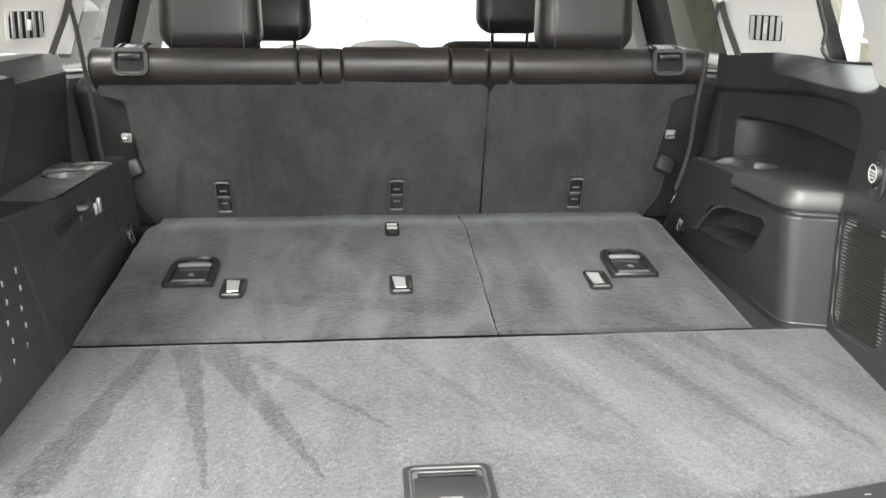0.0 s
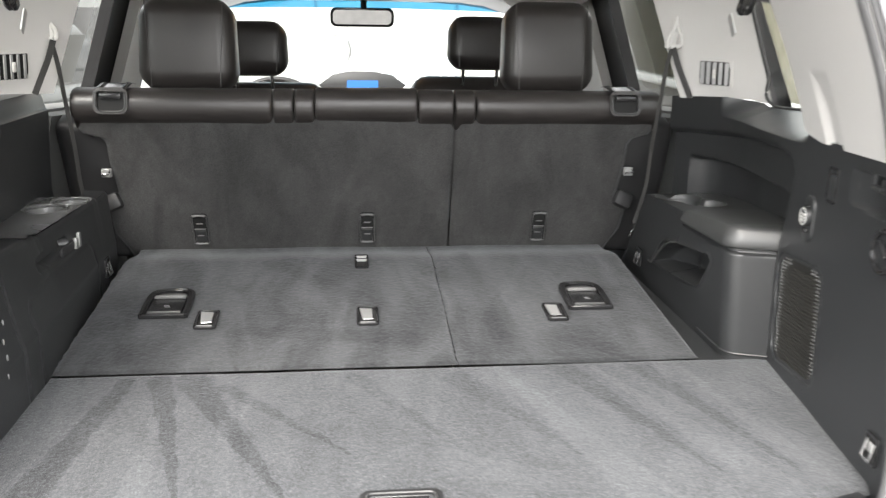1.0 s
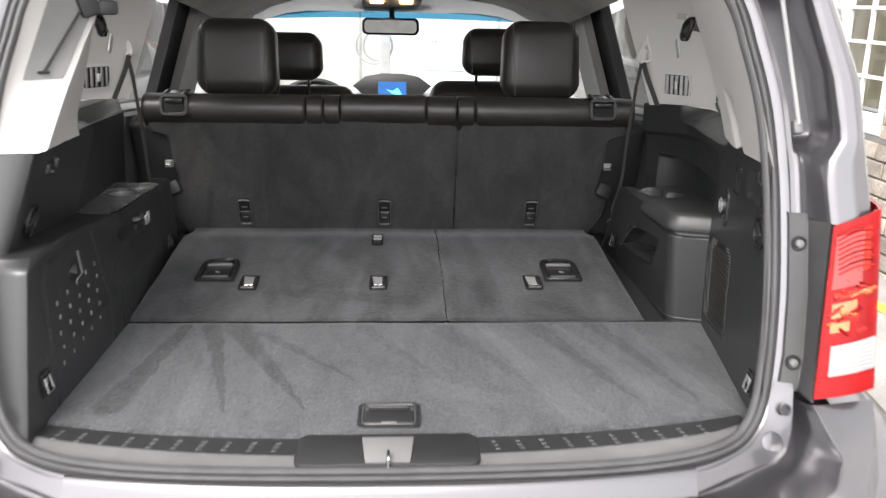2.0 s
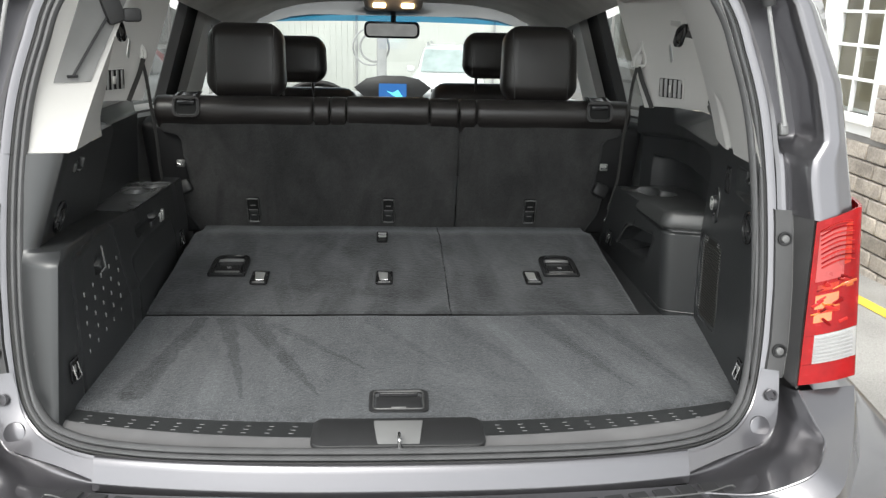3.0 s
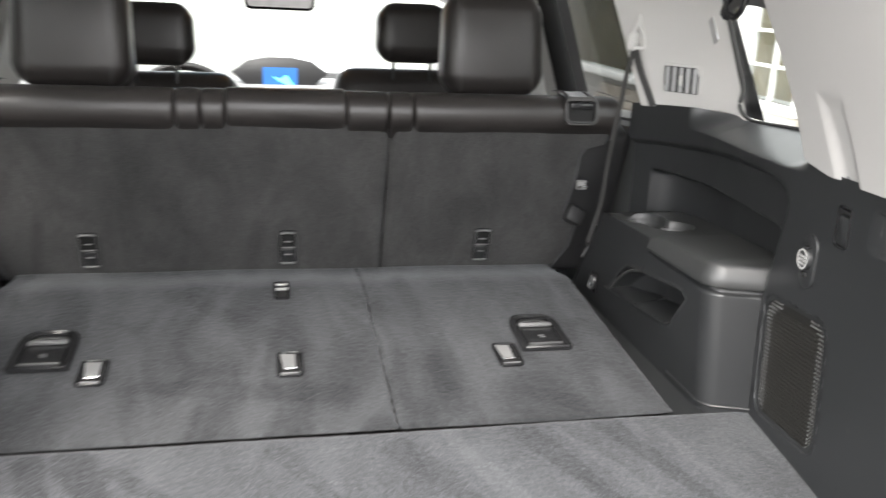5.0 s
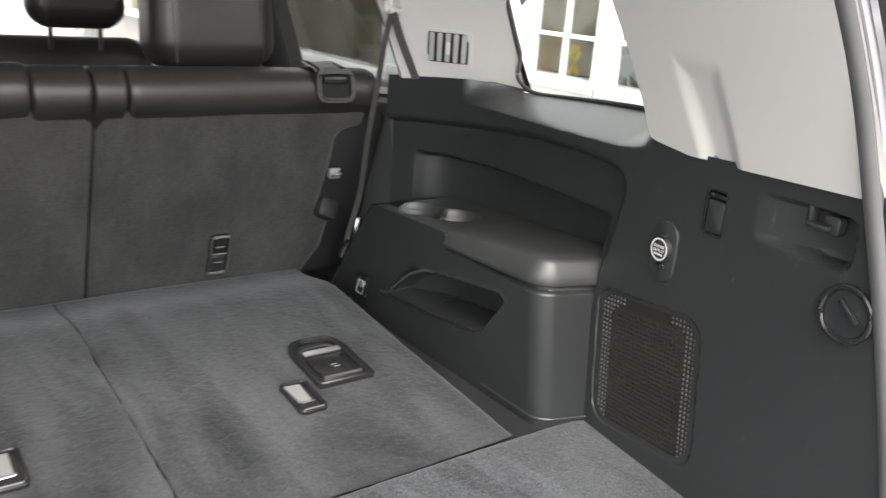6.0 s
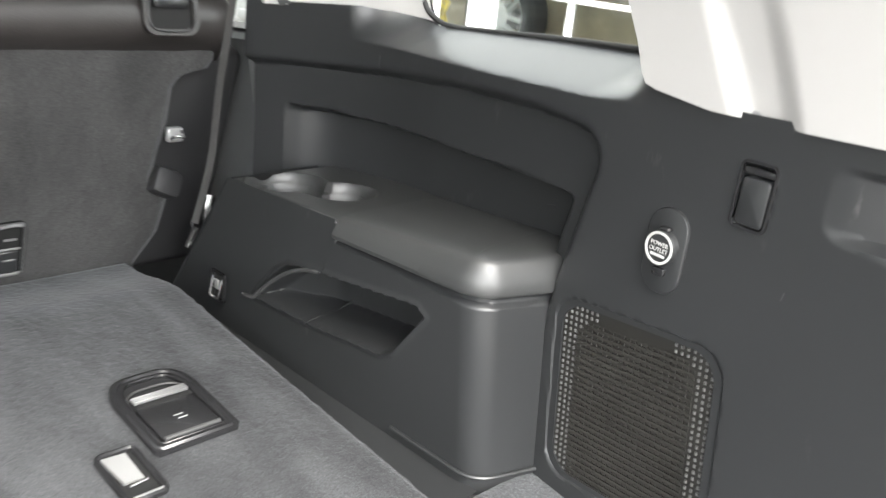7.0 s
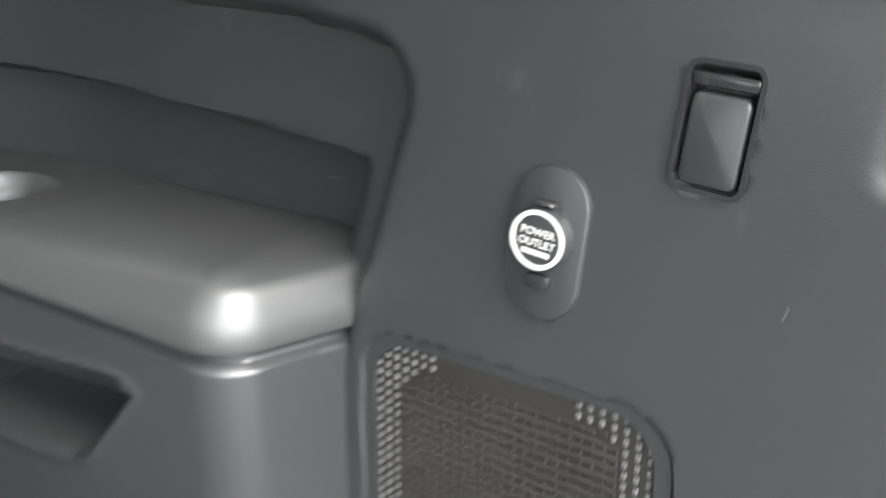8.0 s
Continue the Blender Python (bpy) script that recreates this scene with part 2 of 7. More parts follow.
M = dict(
    carpet=carpet("charcoal carpet", (0.058, 0.060, 0.063), STREAKS, brush=0.17, flecks=0.8),
    seat_carpet=carpet("dark seat-back carpet", (0.043, 0.0443, 0.0458), STREAKS_SEAT, pile=(0.25, 0.002), brush=0.34, tufts=(110.0, 0.14), flecks=0.22),
    back_carpet=carpet("dark felt", (0.045, 0.0445, 0.044), (), pile=(0.2, 0.0015), brush=0.18, tufts=(60.0, 0.06)),
    plastic=surface("charcoal moulded plastic", (0.024, 0.025, 0.026), 0.34, blotch=(3.0, 0.06), grain=(1500.0, 0.22, 0.0004), spec=0.6, rough_var=0.06),
    # same plastic as the wall; window sheen on the shelf is put into the colour
    shelf=surface("charcoal shelf plastic lightened for window sheen", (0.115, 0.117, 0.118), 0.26, blotch=(6.0, 0.08), grain=(1300.0, 0.15, 0.0003), spec=0.9, rough_var=0.05),
    door_grey=surface("grey door lining", (0.105, 0.108, 0.108), 0.5, grain=(900.0, 0.2, 0.0004)),
    vinyl=surface("soft charcoal vinyl", (0.038, 0.039, 0.039), 0.42, blotch=(4.0, 0.06), grain=(1300.0, 0.25, 0.0004), spec=0.8, rough_var=0.05),
    scuff=surface("scuffed sill plastic lightened for sky sheen", (0.115, 0.113, 0.115), 0.42, blotch=(12.0, 0.10), grain=(900.0, 0.2, 0.0004)),
    gloss=surface("smooth black plastic", (0.018, 0.018, 0.019), 0.22, grain=(700.0, 0.08, 0.0003), rough_var=0.06),
    trim=surface("light grey pillar trim", (0.47, 0.46, 0.445), 0.62, blotch=(3.0, 0.03), grain=(900.0, 0.2, 0.0005)),
    headliner=surface("pale grey headliner cloth", (0.56, 0.55, 0.53), 0.95, grain=(700.0, 0.3, 0.001)),
    leather=surface("black leather", (0.025, 0.0222, 0.0212), 0.36, blotch=(9.0, 0.14), grain=(420.0, 0.35, 0.0008), rough_var=0.12),
    paint=surface("dark grey metallic paint", (0.136, 0.132, 0.141), 0.32, metal=0.80, blotch=(2.0, 0.04), grain=(2500.0, 0.03, 0.0002), coat=1.0, speck=0.12),
    # seal beads: sky sheen is lightened into the rubber's colour
    seal=surface("rubber seal greyed for sky sheen", (0.075, 0.075, 0.077), 0.5, blotch=(20.0, 0.10), grain=(400.0, 0.2, 0.0005)),
    rubber=surface("black rubber seal", (0.028, 0.028, 0.028), 0.62, grain=(400.0, 0.2, 0.0006)),
    black=surface("matt black plastic", (0.020, 0.020, 0.021), 0.55, grain=(900.0, 0.2, 0.0005)),
    grey=surface("mid grey plastic", (0.30, 0.30, 0.30), 0.5, grain=(900.0, 0.15, 0.0004)),
    panel_grey=surface("grey pillar panel", (0.19, 0.19, 0.188), 0.55, grain=(900.0, 0.15, 0.0004)),
    pale=surface("bright pressed steel", (0.40, 0.40, 0.395), 0.38, metal=0.5, grain=(500.0, 0.1, 0.0003)),
    chrome=surface("bright metal", (0.70, 0.70, 0.70), 0.22, metal=1.0, blotch=(30, 0.1), grain=(300.0, 0.1, 0.0003)),
    webbing=surface("dark grey belt webbing", (0.042, 0.041, 0.040), 0.6, grain=(900.0, 0.5, 0.001)),
    mesh=surface("brownish black mesh", (0.020, 0.019, 0.0165), 0.5, blotch=(14.0, 0.15), grain=(900.0, 0.3, 0.0006)),
    dot=surface("dull dark grey plastic", (0.060, 0.060, 0.060), 0.35),
    # grey of small plastic parts, and of highlight lines drawn on black edges
    slit=surface("grey plastic and edge glints", (0.16, 0.16, 0.16), 0.4),
    stud=surface("grey moulded plastic studs", (0.095, 0.095, 0.094), 0.35),
    lamp_grey=surface("dark grey lamp housing plastic", (0.050, 0.049, 0.050), 0.42, blotch=(14.0, 0.15), grain=(700.0, 0.15, 0.0004), rough_var=0.1),
    dark=surface("dark cavity", (0.008, 0.008, 0.008), 0.9),
    red=surface("red lamp lens", (0.24, 0.0030, 0.004), 0.25, blotch=(22.0, 0.22), grain=(160.0, 0.25, 0.0015), spec=0.15, coat=0.10),
    red_deep=surface("deep red lamp reflector", (0.19, 0.0022, 0.0030), 0.22, blotch=(40.0, 0.3), grain=(260.0, 0.4, 0.002), spec=0.2, coat=0.1),
    red_pale=surface("lit red lamp facet", (0.42, 0.016, 0.014), 0.2, blotch=(40.0, 0.3), grain=(260.0, 0.4, 0.002), spec=0.3, coat=0.2),
    red_pink=surface("pale red lamp diffuser", (0.36, 0.040, 0.036), 0.3, blotch=(22.0, 0.2), grain=(200.0, 0.3, 0.0015), spec=0.4, coat=0.2),
    red_orange=surface("orange-red lamp reflector", (0.36, 0.020, 0.006), 0.25, blotch=(30.0, 0.3), grain=(200.0, 0.4, 0.002), spec=0.3),
    amber=surface("orange lamp reflector", (0.50, 0.10, 0.010), 0.2, blotch=(30.0, 0.3), grain=(200.0, 0.4, 0.002), coat=1.0),
    clear=surface("clear ribbed lamp lens", (0.32, 0.315, 0.31), 0.18, blotch=(30.0, 0.12), grain=(240.0, 0.5, 0.002), coat=0.3),
    dash=surface("light grey dashboard plastic", (0.33, 0.33, 0.33), 0.55, grain=(700.0, 0.2, 0.0005)),
    screen=glow("blue lit display", (0.010, 0.075, 0.24), 0.26),
    screen_hi=glow("pale blue display graphic", (0.08, 0.40, 0.52), 0.5),
    lamp=glow("warm reading lamp", (1.0, 0.62, 0.30), 3.0),
    print_white=surface("white print", (0.46, 0.46, 0.45), 0.5),
    glass=glass("clear window glass", (0.86, 0.90, 0.89)),
    tint=glass("lightly tinted window glass", (0.42, 0.45, 0.44)),
    quarter=glass("clear green quarter glass", (0.82, 0.86, 0.84)),
    privacy=glass("dark privacy glass", (0.17, 0.18, 0.177)),
    band=glass("blue windscreen shade band", (0.035, 0.24, 0.42)),
    mirror=surface("mirror glass", (0.80, 0.82, 0.82), 0.03, metal=1.0, blotch=(2, 0.0), grain=(10, 0.0, 0.0), rough_var=0.0),
    asphalt=surface("worn grey concrete", (0.30, 0.29, 0.275), 0.9, blotch=(1.3, 0.16), grain=(140.0, 0.5, 0.004), speck=0.25),
    yellow=surface("yellow road paint", (0.75, 0.55, 0.06), 0.7, blotch=(9.0, 0.2)),
    siding=surface("off-white painted metal siding", (0.50, 0.51, 0.48), 0.55, blotch=(0.8, 0.06)),
    white=surface("white painted wood", (0.80, 0.80, 0.79), 0.5, blotch=(3.0, 0.04)),
    stone=surface("tan split-face stone", (0.34, 0.30, 0.26), 0.9, blotch=(8.0, 0.2), grain=(60.0, 0.6, 0.01), rand=0.22, speck=0.2),
    mortar=surface("grey mortar", (0.26, 0.25, 0.24), 0.95, grain=(90.0, 0.5, 0.006)),
    wood=surface("tan plywood", (0.30, 0.25, 0.17), 0.7, blotch=(4.0, 0.2)),
    tyre=surface("tyre rubber", (0.025, 0.025, 0.026), 0.75, grain=(120.0, 0.3, 0.003)),
    silver=surface("silver wheel paint", (0.62, 0.63, 0.63), 0.35, metal=0.25, blotch=(9.0, 0.10)),
    alloy=surface("silver alloy", (0.55, 0.56, 0.57), 0.3, metal=0.9),
    car_white=surface("white car paint", (0.62, 0.63, 0.63), 0.25, coat=1.0, blotch=(1, 0.02), grain=(900, 0.02, 0.0001)),
    car_red=surface("red car paint", (0.40, 0.02, 0.02), 0.25, coat=1.0, blotch=(1, 0.03)),
    dark_glass=surface("dark car window", (0.03, 0.035, 0.035), 0.06, blotch=(1, 0.1), rough_var=0.02, coat=1.0),
    car_glass=surface("pale reflecting windscreen", (0.30, 0.36, 0.35), 0.08, blotch=(3, 0.15), rough_var=0.03, coat=1.0),
    roofing=surface("dark shingle roof", (0.10, 0.10, 0.11), 0.9, blotch=(3, 0.2), grain=(40, 0.4, 0.01)),
)


def scuffed(m, amount=0.5):
    """Adds sparse pale dust specks and short scuffs to a plastic."""
    nt = m.node_tree
    b = nt.nodes["Principled BSDF"]
    tc = nt.nodes.new("ShaderNodeTexCoord")
    mp = nt.nodes.new("ShaderNodeMapping")
    mp.inputs["Scale"].default_value, mp.inputs["Rotation"].default_value = (60.0, 60.0, 22.0), (0.5, 0.3, 0.7)
    link(nt, tc.outputs["Object"], mp.inputs["Vector"])
    n1 = nt.nodes.new("ShaderNodeTexNoise")
    n1.inputs["Scale"].default_value, n1.inputs["Detail"].default_value = 1.0, 6
    link(nt, mp.outputs[0], n1.inputs["Vector"])
    n2 = nt.nodes.new("ShaderNodeTexNoise")
    n2.inputs["Scale"].default_value, n2.inputs["Detail"].default_value = 5.0, 3
    link(nt, tc.outputs["Object"], n2.inputs["Vector"])
    r1 = nt.nodes.new("ShaderNodeMapRange")
    r1.inputs["From Min"].default_value, r1.inputs["From Max"].default_value = 0.66, 0.76
    link(nt, n1.outputs["Fac"], r1.inputs["Value"])
    r2 = nt.nodes.new("ShaderNodeMapRange")
    r2.inputs["From Min"].default_value, r2.inputs["From Max"].default_value = 0.48, 0.68
    link(nt, n2.outputs["Fac"], r2.inputs["Value"])
    k = math_node(nt, "MULTIPLY", math_node(nt, "MULTIPLY", r1.outputs["Result"], r2.outputs["Result"]), amount)
    mix = nt.nodes.new("ShaderNodeMix")
    mix.data_type = "RGBA"
    old = b.inputs["Base Color"].links[0].from_socket
    link(nt, k, mix.inputs["Factor"])
    link(nt, old, mix.inputs[6])
    mix.inputs[7].default_value = (0.16, 0.155, 0.15, 1)
    link(nt, mix.outputs[2], b.inputs["Base Color"])


scuffed(M["plastic"], 0.5)
scuffed(M["gloss"], 0.4)
scuffed(M["scuff"], 0.4)


# ---- building helpers ----
def finish(name, bm, material, angle=38):
    bm.normal_update()
    lim = radians(angle)
    for f in bm.faces:
        f.smooth = True
    for e in bm.edges:
        if len(e.link_faces) == 2 and e.calc_face_angle(0) > lim:
            e.smooth = False
    me = bpy.data.meshes.new(name)
    bm.to_mesh(me)
    bm.free()
    me.materials.append(material)
    return new(name, me)


def part(name, bm, material, parent, label="", angle=38):
    """One mesh under a thing or a part; the mesh is given in world coordinates."""
    ob = finish(name, bm, material, angle)
    if parent is not None:
        ob.parent = parent
        if parent.parent is None:
            ob.matrix_parent_inverse = parent.matrix_basis.inverted()
    if label:
        ob["label"] = label
    return ob


def thing(name, at, label, category, group="", kind=""):
    ob = new(name)
    ob.empty_display_size = 0.05
    ob.matrix_basis = Matrix.Translation(at)
    return tagged(ob, label, category, group, kind)


def single(name, bm, material, label, category, group="", kind="", angle=38):
    return tagged(finish(name, bm, material, angle), label, category, group, kind)


def B():
    return bmesh.new()


def rbox(bm, c, s, r=0.005, seg=2, m=None, taper=None):
    """A box with rounded edges; c its centre, s its size; m turns it; taper scales its top in x and y."""
    g = bmesh.ops.create_cube(bm, size=1)
    vs = g["verts"]
    for v in vs:
        k = (1, 1)
        if taper and v.co.z > 0:
            k = taper
        v.co = Vector((v.co.x * s[0] * k[0], v.co.y * s[1] * k[1], v.co.z * s[2]))
    if r > 0:
        es = list({e for v in vs for e in v.link_edges})
        out = bmesh.ops.bevel(bm, geom=es, offset=min(r, 0.49 * min(s)), segments=seg, profile=0.5, affect="EDGES", clamp_overlap=True)
        fs = set(out["faces"])
        vs = list({v for f in fs for v in f.verts} | {v for v in vs if v.is_valid})
    t = Matrix.Translation(c) @ (m or Matrix.Identity(4))
    for v in vs:
        v.co = t @ v.co
    return vs


def rot(rx=0, ry=0, rz=0):
    return Euler((radians(rx), radians(ry), radians(rz))).to_matrix().to_4x4()


def sheet(bm, f, us, vs, keep=None):
    """A surface f(u, v) over the two lists of values; keep(u, v) says which cells stay."""
    grid = [[None] * len(vs) for _ in us]
    for i, u in enumerate(us):
        for j, v in enumerate(vs):
            grid[i][j] = bm.verts.new(f(u, v))
    for i in range(len(us) - 1):
        for j in range(len(vs) - 1):
            if keep is None or keep((us[i] + us[i + 1]) / 2, (vs[j] + vs[j + 1]) / 2):
                bm.faces.new((grid[i][j], grid[i + 1][j], grid[i + 1][j + 1], grid[i][j + 1]))
    bmesh.ops.delete(bm, geom=[v for v in bm.verts if not v.link_faces], context="VERTS")
    return grid


def steps(a, b, n):
    return [a + (b - a) * i / n for i in range(n + 1)]


def spline(pts, n=8, closed=False):
    pts = [Vector(p) for p in pts]
    out = []
    m = len(pts)
    for i in range(m if closed else m - 1):
        p0 = pts[(i - 1) % m] if closed or i > 0 else pts[0] * 2 - pts[1]
        p1, p2 = pts[i], pts[(i + 1) % m]
        p3 = pts[(i + 2) % m] if closed or i + 2 < m else pts[-1] * 2 - pts[-2]
        for k in range(n):
            t = k / n
            out.append(0.5 * (2 * p1 + (p2 - p0) * t + (2 * p0 - 5 * p1 + 4 * p2 - p3) * t * t + (3 * p1 - p0 - 3 * p2 + p3) * t ** 3))
    if not closed:
        out.append(pts[-1])
    return out


def sweep(bm, path, profile, up=(0, 0, 1), closed=False, caps=True):
    """Draws the closed profile [(a, b)...] along the path; a goes sideways, b along the up side."""
    rings = []
    n = len(path)
    for i, p in enumerate(path):
        if closed:
            t = path[(i + 1) % n] - path[i - 1]
        else:
            t = path[min(i + 1, n - 1)] - path[max(i - 1, 0)]
        t = t.normalized()
        u = Vector(up(i / max(1, n - 1), p) if callable(up) else up)
        side = t.cross(u)
        side = side.normalized() if side.length > 1e-6 else Vector((1, 0, 0))
        u = side.cross(t).normalized()
        rings.append([bm.verts.new(p + side * a + u * b) for a, b in profile])
    k = len(profile)
    for i in range(n if closed else n - 1):
        r0, r1 = rings[i], rings[(i + 1) % n]
        for j in range(k):
            bm.faces.new((r0[j], r0[(j + 1) % k], r1[(j + 1) % k], r1[j]))
    if caps and not closed:
        bm.faces.new(rings[0][::-1])
        bm.faces.new(rings[-1])


def circle(r, n=10, ry=None):
    return [(r * math.cos(2 * math.pi * i / n), (ry or r) * math.sin(2 * math.pi * i / n)) for i in range(n)]


def rrect(w, h, r, n=4):
    out = []
    for cx, cy, a0 in ((w / 2 - r, h / 2 - r, 0), (-w / 2 + r, h / 2 - r, 90), (-w / 2 + r, -h / 2 + r, 180), (w / 2 - r, -h / 2 + r, 270)):
        for i in range(n + 1):
            a = radians(a0 + 90 * i / n)
            out.append((cx + r * math.cos(a), cy + r * math.sin(a)))
    return out


def tube(bm, pts, r, n=8, closed=False):
    sweep(bm, [Vector(p) for p in pts], circle(r, n), up=(0.13, 0.21, 0.97), closed=closed)


def prism(bm, outline, m, depth, bevel=0.0):
    """Extrudes a flat outline [(a, b)...] by depth along the third axis of the frame m; bevel rounds the far edge."""
    rings = []
    levels = [(0, 0)] + ([(depth - bevel, 0), (depth - bevel * 0.3, bevel * 0.35), (depth, bevel)] if bevel else [(depth, 0)])
    cx = sum(p[0] for p in outline) / len(outline)
    cy = sum(p[1] for p in outline) / len(outline)
    for d, inset in levels:
        ring = []
        for a, b in outline:
            l = math.hypot(a - cx, b - cy) or 1
            k = max(0.0, 1 - inset / l)
            ring.append(bm.verts.new(m @ Vector((cx + (a - cx) * k, cy + (b - cy) * k, d))))
        rings.append(ring)
    k = len(outline)
    for r0, r1 in zip(rings, rings[1:]):
        for j in range(k):
            bm.faces.new((r0[j], r0[(j + 1) % k], r1[(j + 1) % k], r1[j]))
    bm.faces.new(rings[0][::-1])
    bm.faces.new(rings[-1])


def ring_plate(bm, outer, inner, m, depth):
    """A flat frame between two outlines with the same number of points, of some depth."""
    loops = [[bm.verts.new(m @ Vector((a, b, d))) for a, b in o] for o, d in ((outer, 0), (outer, depth), (inner, depth), (inner, -depth * 0.5))]
    k = len(outer)
    for l0, l1 in zip(loops, loops[1:]):
        for j in range(k):
            bm.faces.new((l0[j], l0[(j + 1) % k], l1[(j + 1) % k], l1[j]))


def frame_at(p, normal, up=(0, 0, 1)):
    """A frame whose third axis is the normal, its second nearest to up."""
    z = Vector(normal).normalized()
    x = Vector(up).cross(z).normalized()
    y = z.cross(x)
    return Matrix.Translation(p) @ Matrix((x, y, z)).transposed().to_4x4()


def ss(a, b, v):
    t = min(1.0, max(0.0, (v - a) / (b - a)))
    return t * t * (3 - 2 * t)


def lerp(a, b, t):
    return a + (b - a) * t


def interp(v, table):
    if v <= table[0][0]:
        return table[0][1]
    for (a, p), (b, q) in zip(table, table[1:]):
        if v <= b:
            return p + (q - p) * (v - a) / (b - a)
    return table[-1][1]

# ---- outdoors ----
def ground_z(y):
    """The yard falls away gently in front of the car."""
    t = min(max(y - 1.0, 0.0), 22.0)
    return -0.059 * t


bm = B()
sheet(bm, lambda x, y: Vector((x, y, ground_z(y))), steps(-400, 400, 10), [-400, -60, -20, -5, 0, 1, 2, 5, 10, 15, 23, 24, 40, 90, 400])
single("ground", bm, M["asphalt"], "worn grey concrete yard under a parked car", "ground", kind="structure")

# unseen wall added behind the camera; it darkens reflections and light from the rear
bm = B()
rbox(bm, (0, -9.0, 1.0), (26.0, 0.3, 2.0), 0.02)
single("wall_rear", bm, M["mortar"], "unseen plain grey wall added to darken rear reflections", "wall", kind="structure")

FLOOR = 0.80


def seat_z(y):
    return FLOOR + 0.10 * (y - 1.655)


def wall_x(y):
    """Inner face of the right trim; it turns inward again ahead of y = 1.92."""
    return 0.4354 + 0.15 * y - 1.15 * max(0.0, y - 1.92) ** 2


def seal_y(z):
    return 1.16 + 0.30 * (z - 0.80)


def tumble(z):
    d = max(0.0, z - 1.2)
    return 0.20 * d + 0.34 * d * d


# half of the tailgate opening, from the sill's middle up to the roof
HALF = [(0.0, 1.058, 0.788), (0.3, 1.067, 0.788), (0.46, 1.091, 0.789), (0.545, 1.122, 0.796), (0.586, 1.149, 0.814), (0.609, 1.173, 0.850), (0.622, 1.198, 0.925),
        (0.629, 1.226, 1.020), (0.630, 1.256, 1.120), (0.627, 1.284, 1.210), (0.615, 1.312, 1.310), (0.592, 1.339, 1.400), (0.561, 1.366, 1.486), (0.46, 1.42, 1.64), (0.33, 1.45, 1.72)]


def opening_x(z):
    return interp(z, [(p[2], p[0]) for p in HALF[3:]])


# ---- cargo floor: carpeted rear panel ----
def rear_edge(x):
    return 1.148 + 0.058 * (abs(x) / 0.56) ** 2.6


def floor_point(u, v):
    y0 = lerp(rear_edge(lerp(-0.545, 0.61, u)), 1.653, v)
    xr = min(wall_x(y0) + 0.006, 0.69)
    x = lerp(-0.552, xr, u)
    y = lerp(rear_edge(x), 1.653, v)
    z = FLOOR + 0.0022 * noise.noise((x * 5, y * 5, 0.3)) - 0.010 * (1 - ss(0, 0.03, v))
    z -= 0.004 * ss(0.985, 1.0, v) ** 2
    if u == 1.0:
        x += 0.003 * noise.noise((y * 80, 5.0, 1.0))
    if v == 1.0:
        y += 0.0016 * noise.noise((x * 80, 7.0, 1.0))
    return Vector((x, y, z))


bm = B()
g = sheet(bm, floor_point, steps(0, 1, 90), steps(0, 1, 60))
floor = single("floor", bm, M["carpet"], "charcoal carpeted cargo floor panel with brushed streaks", "floor", kind="structure")
bm = B()
rbox(bm, (0.0, 2.9, 0.55), (1.5, 3.7, 0.10), 0.01)
single("floor_pan", bm, M["black"], "dark steel floor pan under the cabin", "floor", kind="structure")


# ---- right trim wall ----
def lip_z(y):
    return interp(y, [(1.60, 1.160), (1.64, 1.167), (1.72, 1.173), (1.85, 1.170), (2.08, 1.150), (2.22, 1.138)])


def recess(y, z):
    """How far inside the moulded recess over the armrest a point of the right wall lies."""
    a = lip_z(y) - z
    b = y - interp(z, [(0.9, 1.672), (1.017, 1.654), (1.115, 1.632), (1.15, 1.622)])
    r = 0.040
    if a < r and b < r:
        return r - math.hypot(r - a, r - b)
    return min(a, b)


def rounded(y, z, y0, y1, z0, z1, r):
    """Signed depth inside a rounded rectangle."""
    qy = abs(y - (y0 + y1) / 2) - (y1 - y0) / 2 + r
    qz = abs(z - (z0 + z1) / 2) - (z1 - z0) / 2 + r
    return r - math.hypot(max(qy, 0), max(qz, 0)) - min(max(qy, qz), 0)


